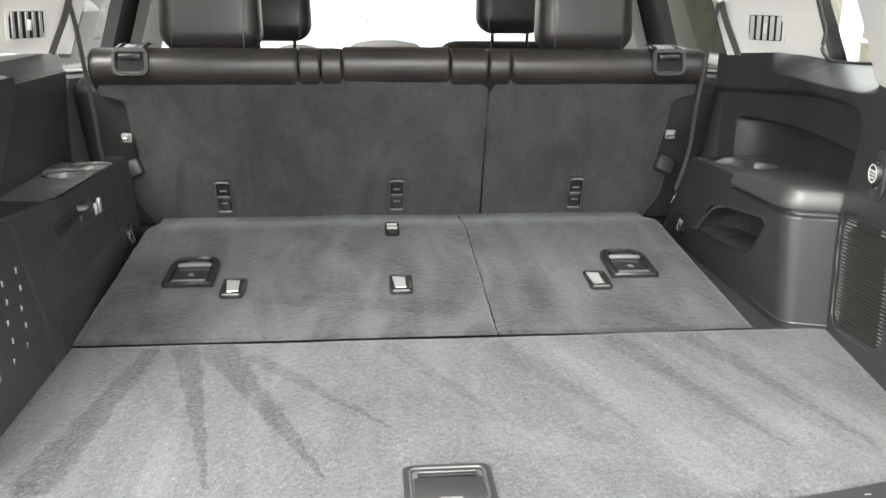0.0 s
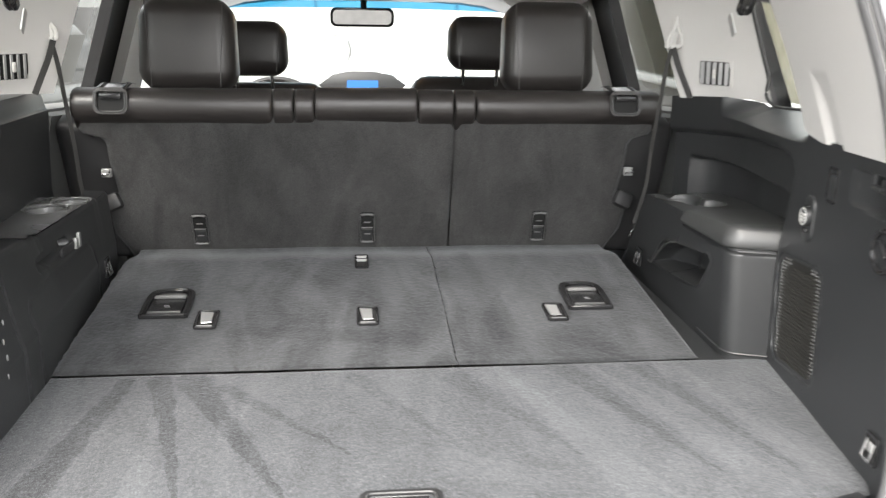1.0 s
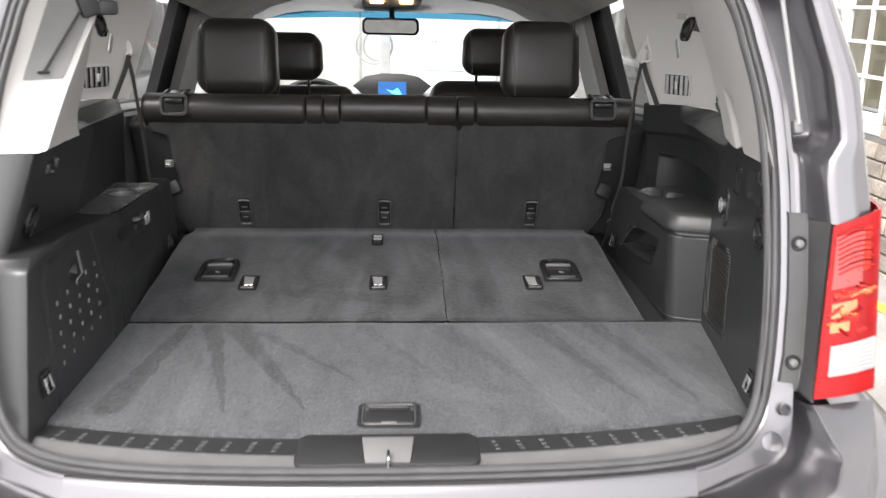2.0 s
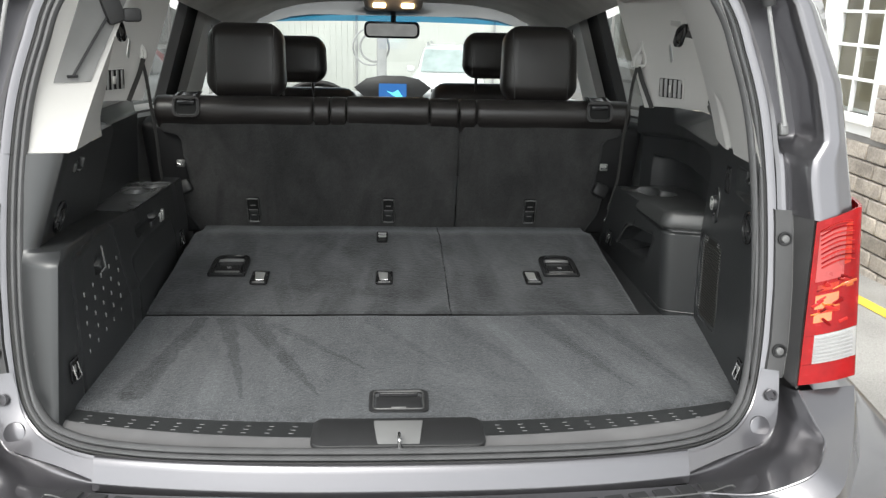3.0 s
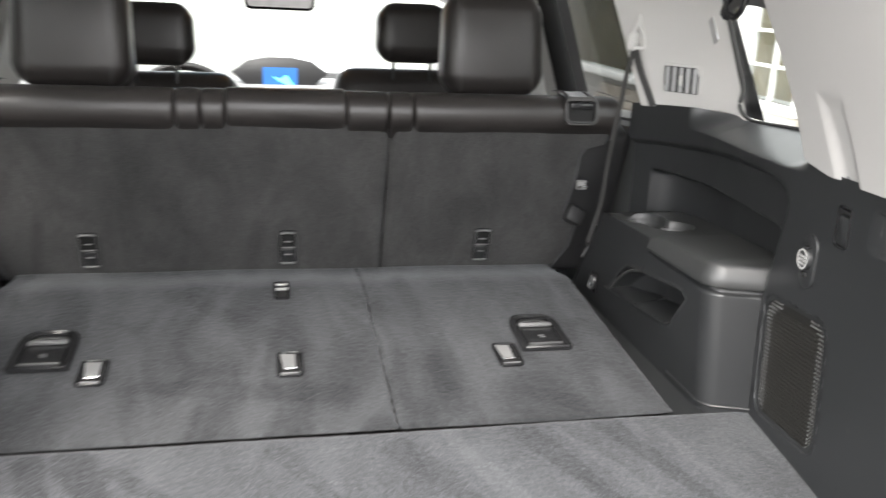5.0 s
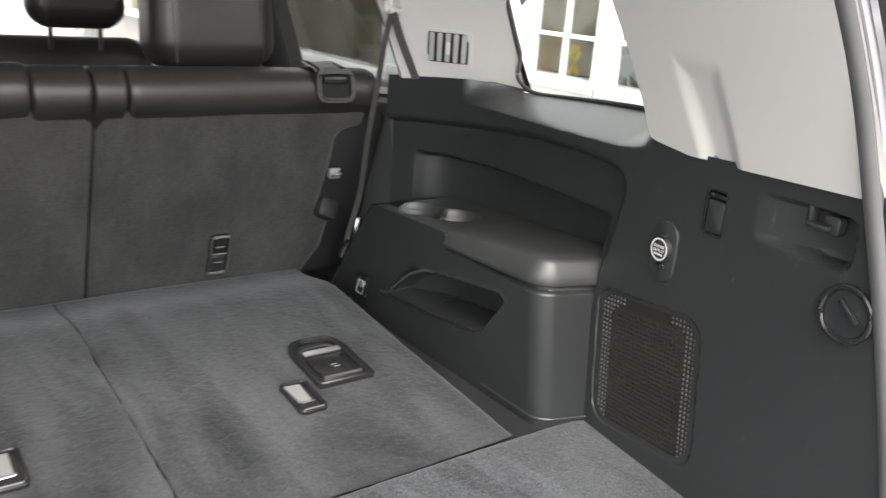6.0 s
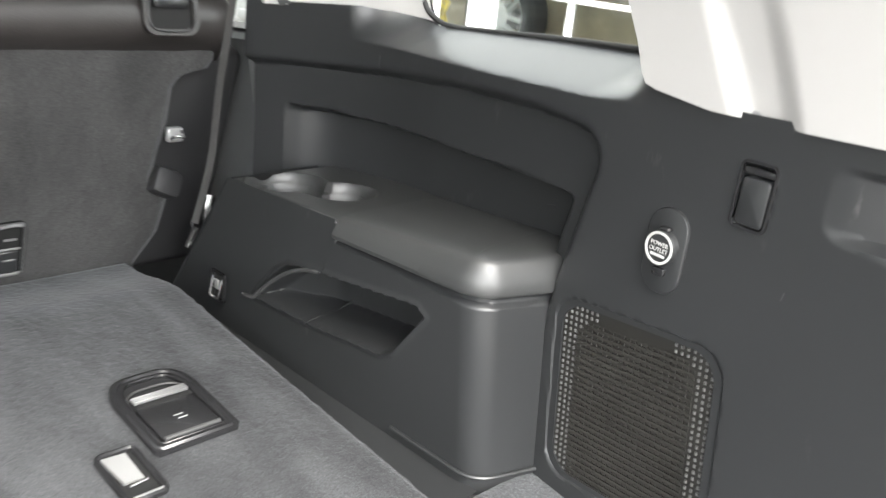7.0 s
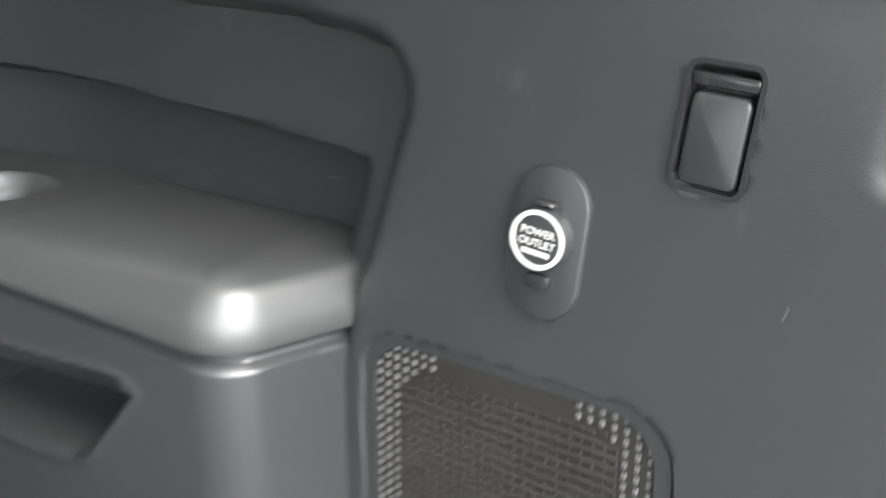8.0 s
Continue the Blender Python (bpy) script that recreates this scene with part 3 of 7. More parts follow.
def right_x(y, z):
    x = wall_x(y)
    d = recess(y, z)
    x += 0.016 * ss(0.0, 0.010, d) + 0.06 * max(0.0, min(d, 0.08) - 0.01)
    groove = math.exp(-((d - 0.004) / 0.005) ** 2)
    x += 0.004 * groove
    step = ss(0.0, 0.012, 1.098 - 0.02 * (y - 1.66) - z) * ss(0.02, 0.05, d)
    t = max(0.0, min(1.0, (2.150 - y) / 0.055))
    x += 0.040 * step * math.sqrt(1 - (1 - t) ** 2)
    # window sill: a soft crease, then nearly flat out to the glass
    zc = interp(y, [(1.58, 1.200), (1.66, 1.194), (1.80, 1.190), (2.0, 1.188)])
    if z > zc - 0.012:
        h = (z - zc) / max(0.012, wall_top(y) - zc)
        ramp = (math.sqrt((h + 0.02) ** 2 + 0.03) + h - 0.153) / 1.90
        x += (0.800 - wall_x(y)) * max(0.0, ramp) * ss(1.585, 1.655, y) * ss(2.045, 1.975, y)
    # grille seat, grab recess, cover pocket
    a, b = 1.545 - y, z - 0.919
    g = rounded(a * 0.9936 + b * 0.1132, b * 0.9936 - a * 0.1132, -0.0955, 0.0955, -0.0955, 0.0955, 0.03)
    x += 0.006 * ss(0.0, 0.004, g)
    k = rounded(y, z, 1.296, 1.418, 1.140, 1.196, 0.015)
    x += 0.022 * ss(0.0, 0.008, k) * ss(1.425, 1.32, y)
    x += 0.010 * ss(-0.001, 0.003, rounded(y, z, 1.4575, 1.4855, 1.130, 1.178, 0.005))
    return x


def wall_top(y):
    return interp(y, [(1.25, 1.222), (1.44, 1.214), (1.52, 1.213), (1.57, 1.219), (1.60, 1.230), (1.66, 1.232), (1.76, 1.227), (1.88, 1.219), (1.94, 1.216), (1.98, 1.223), (2.02, 1.228), (2.22, 1.212)])


def right_point(u, v):
    z = lerp(0.775, 1.0, v)
    y = lerp(seal_y(z) - 0.010, 2.205, u)
    z = lerp(0.775, wall_top(y), v)
    y = lerp(seal_y(z) - 0.010, 2.205, u)
    return Vector((right_x(y, z) + 0.06 * ss(2.195, 2.205, y), y, z))


bm = B()
sheet(bm, right_point, steps(0, 1, 300), steps(0, 0.89, 110) + steps(0.893, 1, 40))
wall_right = thing("wall_right", (0.68, 1.7, FLOOR), "charcoal moulded plastic side trim with a recess over the armrest", "wall", kind="structure")
part("panel", bm, M["plastic"], wall_right)
# outer backing of the side, gives the trim its thickness
bm = B()
rbox(bm, (0.885, 1.90, 0.96), (0.05, 0.80, 0.46), 0.02)
part("backing", bm, M["black"], wall_right)


# ---- left trim wall ----
def left_in(y):
    return 0.552 + 0.05 * max(0.0, y - 1.6)


def ledge_z(y):
    """Height of the ledge over the storage door, which runs forward into the cup holder shelf."""
    return interp(y, [(1.20, 1.070), (1.30, 1.067), (1.42, 1.058), (1.60, 1.030), (1.74, 1.012), (1.775, 1.010), (1.80, 1.0035)]) - 0.004 * ss(2.105, 2.118, y)


def ledge_x(y):
    """Distance of the ledge's inner edge from the middle of the car."""
    return interp(y, [(1.20, 0.553), (1.32, 0.555), (1.60, 0.584), (1.78, 0.6045), (1.90, 0.5985), (2.077, 0.5905), (2.118, 0.592)])


def upper_x(y, z):
    """Inner face above the ledge; a stepped-back panel begins ahead of y = 1.74."""
    k = (z - 1.067) / 0.159
    x = interp(y, [(1.20, 0.592), (1.28, 0.600), (1.53, 0.630), (1.74, 0.655), (2.33, 0.66)]) - 0.048 * k
    deep = interp(y, [(1.74, 0.690), (2.17, 0.702)]) - 0.010 * k
    x = lerp(x, deep, ss(1.738, 1.758, y))
    x += 0.003 * math.exp(-((z - 1.196) / 0.004) ** 2) * ss(1.76, 1.78, y)
    return x


def left_lower(y, z):
    t = max(0.0, min(1.0, (z - 0.885) / (ledge_z(y) - 0.885)))
    x = lerp(left_in(y), ledge_x(y), t ** 0.8)
    # seams of the storage door and the front cover, pull recess, latch recess
    d = rounded(y, z, 1.266, 1.560, 0.74, ledge_z(1.45) - 0.006, 0.04)
    x += 0.004 * math.exp(-(d / 0.003) ** 2)
    d = rounded(y, z, 1.625, 2.02, 0.72, 0.935, 0.03)
    x += 0.002 * math.exp(-(d / 0.003) ** 2)
    x += 0.014 * ss(0.0, 0.006, rounded(y, z, 1.385, 1.430, 0.980, 1.024, 0.006)) * ss(1.015, 0.985, z)
    x += 0.016 * ss(0.0, 0.006, rounded(y, z, 1.735, 1.905, 0.950, 0.976, 0.010))
    return x


def left_corner(z):
    return seal_y(z) + lerp(-0.012, 0.020, ss(1.05, 1.075, z))


def left_section(y, v):
    """Distance and height at v: 0..1 below the ledge, 1..2 across it, 2..3 above it."""
    zl = ledge_z(y)
    top = interp(y, [(1.2, 1.228), (1.53, 1.216), (1.60, 1.218), (1.70, 1.214), (1.76, 1.182), (2.2, 1.176)])
    if v <= 1:
        z = lerp(0.775, zl - 0.003, v)
        x = left_lower(y, z)
        return x + 0.004 * ss(0.975, 1.0, v), z + 0.003 * ss(0.975, 1.0, v) * 0.5
    if v <= 2:
        x0, x1 = left_lower(y, zl - 0.003) + 0.004, upper_x(y, zl + 0.004)
        z = lerp(zl, zl + 0.004, (v - 1) ** 3)
        if y > 1.750:
            # open pan below the separate cup holder top
            z -= 0.075 * ss(1.0, 1.25, v) * ss(2.0, 1.9, v)
        return lerp(x0, x1, v - 1), z
    if v <= 3:
        z = lerp(zl + 0.004, top, v - 2)
        return upper_x(y, z), z
    # window sill: a soft ridge, then up and out to the glass
    x, k = upper_x(y, top), v - 3
    k2 = ss(1.70, 1.78, y)
    return interp(k, [(0, x), (0.15, x + 0.005), (0.4, x + 0.010), (0.6, x + 0.014), (1.0, 0.800)]), top + k2 * interp(k, [(0, 0), (0.15, 0.003), (0.4, 0.028), (0.6, 0.040), (1.0, 0.042)])


def left_point(u, v):
    y0 = lerp(1.22, 2.205, max(0.0, u))
    x, z = left_section(y0, v)
    if u < 0:
        y0 = left_corner(z)
        x, z = left_section(y0, v)
        t = -u
        return Vector((-lerp(x, opening_x(max(z, 0.83)) - 0.004, t), lerp(y0, seal_y(z) - 0.004, t) - 0.010 * math.sin(3.1416 * t ** 0.6), z))
    y = lerp(left_corner(z), 2.205, u)
    x, z = left_section(y, v)
    x += 0.05 * ss(2.190, 2.205, y) ** 2
    r = math.exp(-max(0.0, y - left_corner(z)) / 0.010)
    return Vector((-x - 0.006 * r, y, z))


bm = B()
us = [-1, -0.85, -0.7, -0.5, -0.3, -0.15, -0.05] + steps(0, 1, 250)
sheet(bm, left_point, us, steps(0, 0.96, 60) + [0.975, 0.985, 0.9925, 1.0] + steps(1.05, 2, 10) + steps(2.02, 3, 30) + steps(3.05, 4, 16))
wall_left = thing("wall_left", (-0.6, 1.7, FLOOR), "charcoal moulded plastic side trim with a cup holder shelf", "wall", kind="structure")
part("panel", bm, M["plastic"], wall_left)
bm = B()
rbox(bm, (-0.885, 1.90, 0.96), (0.05, 0.80, 0.46), 0.02)
part("backing", bm, M["black"], wall_left)


# ---- light pillar trims ----
def pillar_front(z):
    return interp(z, [(1.20, 1.585), (1.227, 1.600), (1.25, 1.606), (1.31, 1.630), (1.40, 1.672), (1.55, 1.74), (1.75, 1.83)])


def d_right_x(y, z):
    x = wall_x(y) - tumble(z) - 0.002
    # moulded flap with a recess behind it
    w = rounded(y, z, interp(z, [(1.20, 1.437), (1.33, 1.484)]), interp(z, [(1.20, 1.505), (1.33, 1.563)]), 1.10, 1.322, 0.01)
    depth = ss(1.335, 1.24, z)
    x += 0.009 * ss(0.0, 0.026, w) * (0.35 + 0.65 * depth)
    # turns to the seal
    y0 = seal_y(z) - 0.012
    x += 0.008 * ss(0.022, 0.0, y - y0)
    return x


def d_right(u, v):
    z0 = 1.2
    z = lerp(z0, 1.76, v)
    y = lerp(seal_y(z) - 0.012, pillar_front(z), u)
    z = lerp(wall_top(y) - 0.004, 1.76, v)
    y = lerp(seal_y(z) - 0.012, pillar_front(z), u)
    x = d_right_x(y, z) + 0.02 * ss(0.985, 1.0, u)
    return Vector((x, y, z))


pillar_r = thing("trim_right", (0.63, 1.4, 1.22), "light grey moulded pillar trim with a shallow recess", "trim", kind="structure")
bm = B()
sheet(bm, d_right, steps(0, 1, 110), steps(0, 1, 150))
part("panel", bm, M["trim"], pillar_r)
bm = B()
rbox(bm, (0.672, 1.470, 1.214), (0.02, 0.066, 0.010), 0.003)
part("slot", bm, M["grey"], pillar_r, "grey slotted insert")


SEAL_X = [(1.10, 0.636), (1.20, 0.626), (1.34, 0.607), (1.486, 0.553), (1.64, 0.46), (1.76, 0.36)]


def d_left_corner(z):
    """Plan place of the edge between the rear face and the inner face of the left pillar trim."""
    return -0.548 + 0.75 * tumble(z), interp(z, [(1.2, 1.300), (1.23, 1.318), (1.34, 1.40), (1.5, 1.52), (1.75, 1.66)])


def d_left(u, v):
    z = lerp(1.2, 1.76, v)
    cx, cy = d_left_corner(z)
    if u < 0.5:
        sx, sy = -(interp(z, SEAL_X) - 0.002), seal_y(z) + 0.002
        t = u / 0.5
        return Vector((lerp(sx, cx, t), lerp(sy, cy, t), max(z, 1.226 - 0.002 * t)))
    t = (u - 0.5) / 0.5
    fx, fy = -interp(z, [(1.2, 0.578), (1.25, 0.586), (1.33, 0.584), (1.40, 0.576), (1.47, 0.563), (1.76, 0.48)]), lerp(1.560, pillar_front(z), ss(1.2, 1.32, z))
    p = Vector((lerp(cx, fx, t), lerp(cy, fy, t), z))
    p.z = max(z, lerp(1.226, 1.214, t))
    p.x -= 0.03 * ss(0.97, 1.0, t)
    return p


pillar_l = thing("trim_left", (-0.58, 1.4, 1.22), "light grey moulded pillar trim with a stowed belt panel", "trim", kind="structure")
bm = B()
sheet(bm, d_left, steps(0, 1, 60), steps(0, 1, 80))
part("panel", bm, M["trim"], pillar_l)


def c_line(t, z, s):
    """Plan of the trim between the quarter window (t = 0) and the rear door (t = 1), at height z."""
    dz = z - 1.235
    k = 0.0 if s > 0 else 0.012
    if t < 0.86:
        w = t / 0.86
        x, y = lerp(0.806, 0.676, w), lerp(1.985, 2.165, w) + 0.012 * math.sin(w * 3.14)
    else:
        w = (t - 0.86) / 0.14
        x, y = lerp(0.676, 0.745, w), lerp(2.165, 2.235, w ** 0.6)
    return Vector((s * (x - k - 0.28 * dz), y + (0.21 + 0.10 * t) * dz, z))


def c_pillar(s):
    """Light trim between the rear door and the quarter window, s = 1 right, -1 left."""
    top = thing("trim_pillar", (s * 0.735, 2.08, 1.24), "light grey pillar trim round an air vent", "trim", kind="structure")

    def f(u, v):
        z = lerp(1.18, 1.66, v)
        p = c_line(u, z, s)
        return c_line(u, max(z, wall_top(p.y) - 0.004), s)

    bm = B()
    sheet(bm, f, steps(0, 0.86, 30) + steps(0.87, 1, 10), steps(0, 1, 40))
    part("panel", bm, M["trim"], top)
    return top


c_right, c_left = c_pillar(1), c_pillar(-1)


# ---- tailgate opening: seal, painted jamb, body corners ----
LOOP = spline(HALF + [(0.0, 1.462, 1.745)] + [(-x, y, z) for x, y, z in HALF[:0:-1]], 7, True)
REAR = (0, -1, 0.28)


body = thing("car_body", (0, 1.0, 0.3), "dark grey metallic car body with its tailgate open", "car body", kind="structure")
for off, rad, lab in ((-0.007, 0.0058, "inner bead of the rubber opening seal"), (0.0035, 0.0052, "outer bead of the rubber opening seal")):
    bm = B()
    sweep(bm, LOOP, [(off + a, b) for a, b in circle(rad, 10, 0.0085)], up=REAR, closed=True)
    part("seal", bm, M["seal"], body, lab)
bm = B()
sweep(bm, LOOP, [(0.0115 + a, b - 0.003) for a, b in circle(0.0040, 8, 0.006)], up=REAR, closed=True)
part("seal_lip", bm, M["rubber"], body, "dark outer lip of the seal")
bm = B()
sweep(bm, LOOP, [(0.0155, -0.012), (0.0165, -0.001), (0.024, 0.003), (0.030, 0.003), (0.034, -0.002), (0.034, -0.02)], up=REAR, closed=True)
part("jamb", bm, M["paint"], body, "painted metal jamb", angle=50)


def sill_y(x):
    """Plan of the painted sill under the seal."""
    return 1.040 + 0.040 * (abs(x) / 0.5) ** 2.6


# painted sill: slopes down to the rear, then the flat top of the bumper
bm = B()
prof = [(0.004, 0.783), (-0.002, 0.7825), (-0.006, 0.779), (-0.018, 0.756), (-0.020, 0.752), (-0.022, 0.748), (-0.022, 0.735)]
sheet(bm, lambda x, k: Vector((x, sill_y(x) + interp(k, [(i, p[0]) for i, p in enumerate(prof)]), interp(k, [(i, p[1]) for i, p in enumerate(prof)]))), steps(-0.476, 0.476, 60), steps(0, 6, 18))
part("sill_lip", bm, M["paint"], body, "painted sill sloping down to the bumper", angle=60)


LIP_X = [(0.62, 0.735), (0.77, 0.727), (0.872, 0.668), (1.14, 0.700), (1.20, 0.694), (1.235, 0.696), (1.27, 0.718), (1.36, 0.704), (1.486, 0.665), (1.66, 0.555)]
LIP_Y = [(0.62, 1.08), (0.77, 1.098), (0.872, 1.122), (1.14, 1.200), (1.235, 1.230), (1.27, 1.240), (1.486, 1.300), (1.66, 1.360)]
OUT_X = [(0.62, 0.84), (0.77, 0.82), (0.872, 0.775), (1.14, 0.778), (1.243, 0.768), (1.357, 0.757), (1.486, 0.710), (1.66, 0.60)]


def corner_sheet(s):
    """Section of the rear corner from the jamb over the strut channel and its outer lip to the flank."""
    def f(u, z):
        ox, sy = opening_x(max(z, 0.87)), seal_y(z)
        lx, ly, wx = interp(z, LIP_X), interp(z, LIP_Y), interp(z, OUT_X)
        c = ss(1.232, 1.262, z)
        mx, my = lerp(ox + 0.045, lx, 0.6), lerp(sy - 0.008, ly, 0.6)
        pts = [(ox + 0.033, sy - 0.002), (ox + 0.039, sy - 0.008), (lerp(ox + 0.045, ox + 0.044, c), lerp(sy - 0.010, sy + 0.006, c)),
               (lerp(ox + 0.051, ox + 0.050, c), lerp(sy - 0.006, sy + 0.024, c)), (lerp(mx, lx - 0.010, c), lerp(my + 0.012, sy + 0.026, c)),
               (lx - 0.003, ly + lerp(0.010, 0.016, c)), (lx + 0.001, ly + 0.002), (lx + 0.008, ly - 0.002),
               (lerp(lx, wx, 0.55), ly - 0.004), (wx - 0.010, ly + 0.004), (wx, ly + 0.020), (wx + 0.035, ly + 0.10), (0.885, 1.58), (0.90, 1.64)]
        i = min(int(u), len(pts) - 2)
        return Vector((s * lerp(pts[i][0], pts[i + 1][0], u - i), lerp(pts[i][1], pts[i + 1][1], u - i), z))

    return f


EAR = [(0.475, 1.056, 0.750), (0.538, 1.083, 0.760), (0.592, 1.104, 0.765), (0.631, 1.120, 0.771), (0.651, 1.134, 0.792), (0.659, 1.148, 0.825), (0.662, 1.165, 0.870), (0.662, 1.168, 0.880)]
CREASE = [(0.470, 1.000, 0.750), (0.560, 0.990, 0.752), (0.620, 0.985, 0.775), (0.650, 0.990, 0.792), (0.668, 1.010, 0.808), (0.678, 1.030, 0.823), (0.674, 1.066, 0.842), (0.668, 1.112, 0.869)]
OUTER = [(0.500, 0.950, 0.742), (0.600, 0.955, 0.742), (0.660, 0.960, 0.757), (0.690, 0.975, 0.775), (0.720, 1.020, 0.800), (0.738, 1.050, 0.818), (0.758, 1.090, 0.842), (0.778, 1.135, 0.868)]
FLANK = [(0.520, 0.940, 0.560), (0.620, 0.945, 0.560), (0.680, 0.950, 0.560), (0.720, 0.965, 0.560), (0.760, 1.005, 0.560), (0.790, 1.050, 0.570), (0.830, 1.110, 0.600), (0.860, 1.180, 0.640)]


def rear_corner(s):
    """Jamb ear with its plugs, the dark hollow beside it and the bumper corner under the lamp."""
    ear, crease, outer, flank = (spline([(s * x, y, z) for x, y, z in p], 5) for p in (EAR, CREASE, OUTER, FLANK))
    n = len(ear) - 1

    rim = [p for p in spline([(s * x, y, z) for x, y, z in HALF[1:7]], 12) if abs(p.x) > 0.462 and p.z < 0.888]

    def inner(k):
        f = k / n * (len(rim) - 1)
        i = min(int(f), len(rim) - 2)
        p = rim[i].lerp(rim[i + 1], f - i) + Vector((0, -0.006, -0.003))
        return p + (ear[k] - p).normalized() * 0.016

    bm = B()
    sheet(bm, lambda k, v: inner(int(k)).lerp(ear[int(k)], v) + Vector((0, 0.010 * ss(0.94, 1.0, v), -0.004 * ss(0.94, 1.0, v))) * min(1.0, k / 8), range(n + 1), steps(0, 0.9, 6) + [0.94, 0.97, 1.0])
    part("jamb_ear", bm, M["paint"], body, "painted rounded flange below the lamp", angle=50)
    bm = B()
    sheet(bm, lambda k, v: ear[int(k)].lerp(crease[int(k)], v) + Vector((0, 0.045, -0.020)) * math.sin(math.pi * v) ** 0.7 + Vector((0, 0.010, -0.004)) * (1 - v) * min(1.0, k / 8), range(n + 1), steps(0, 1, 14))
    part("hollow", bm, M["paint"], body, "painted hollow beside the bumper corner", angle=60)
    bm = B()
    sheet(bm, lambda k, v: crease[int(k)].lerp(outer[int(k)], v) if v <= 1 else outer[int(k)].lerp(flank[int(k)], v - 1), range(n + 1), [0, 0.04, 0.1, 0.4, 0.7, 0.94, 1, 1.06, 1.3, 1.6, 2])
    part("bumper_corner", bm, M["paint"], body, "painted bumper corner under the lamp", angle=35)
    bm = B()
    tube(bm, [p + Vector((0, -0.001, 0.001)) for p in crease], 0.0022, 6)
    part("corner_edge", bm, M["paint"], body, "bright creased edge of the bumper corner")


for s in (1, -1):
    bm = B()
    zs = sorted(set(steps(0.876, 1.66, 50) + [1.140, 1.143, 1.24, 1.25, 1.26]))
    sheet(bm, corner_sheet(s), steps(0, 13, 65), zs, lambda u, z: not (u > 11.4 and z > 1.20) and not (z < 1.1405 and 1.0 < u < 11.0))
    part("rear_quarter", bm, M["paint"], body, "painted rear corner with a strut channel", angle=60)
    rear_corner(s)


def bumper_path(lift=0.0):
    h = [(0.0, 0.985, 0.748), (0.30, 0.995, 0.748), (0.50, 1.015, 0.748), (0.60, 1.040, 0.748), (0.70, 1.075, 0.748), (0.79, 1.14, 0.748), (0.835, 1.22, 0.75), (0.88, 1.62, 0.76)]
    return spline([(-x, y, z + lift) for x, y, z in h[:0:-1]] + [(x, y, z + lift) for x, y, z in h], 6)


bm = B()
sweep(bm, bumper_path(), [(-0.020, -0.002), (0.0, 0.0), (0.060, -0.002), (0.084, -0.012), (0.098, -0.05), (0.105, -0.18), (0.095, -0.34), (0.05, -0.38), (-0.020, -0.38)][::-1])
bumper = part("bumper", bm, M["paint"], body, "painted rear bumper", angle=60)
bm = B()
tube(bm, spline([(-0.535, 1.012, 0.752), (-0.525, 1.016, 0.752), (-0.45, 0.992, 0.752), (-0.2, 0.972, 0.752), (0.2, 0.972, 0.752), (0.45, 0.992, 0.752), (0.525, 1.016, 0.752), (0.535, 1.012, 0.752)], 8), 0.0018, 6)
part("pad_rim", bm, M["dot"], body, "thin raised rim of the step pad")
bm = B()
for k, x in enumerate(steps(-0.50, 0.50, 25)):
    rbox(bm, (x, 0.938 + 0.09 * (x / 0.6) ** 2, 0.749), (0.030, 0.064, 0.004), 0.002, 1, rot(0, 0, math.degrees(math.atan(0.5 * x))))
part("step_pad", bm, M["black"], body, "black ribbed bumper step pad")
for x, y, z, r in ((0.621, 1.131, 0.7915, 0.0185), (-0.621, 1.131, 0.7915, 0.0185)):
    bm = B()
    prism(bm, circle(r, 20), frame_at((x, y + 0.004, z), (0.10 * (1 if x > 0 else -1), -0.90, 0.42)), 0.0040, 0.0020)
    part("blanking_plug", bm, M["paint"], body, "round painted blanking plug")
    sx = 1 if x > 0 else -1
    bm = B()
    m = frame_at((sx * 0.642, 1.151, 0.843), (0.1 * sx, -0.92, 0.35))
    ring_plate(bm, circle(0.010, 18), circle(0.006, 18), m, 0.005)
    prism(bm, circle(0.0055, 12), m, 0.003)
    part("grommet", bm, M["paint"], body, "small painted grommet")


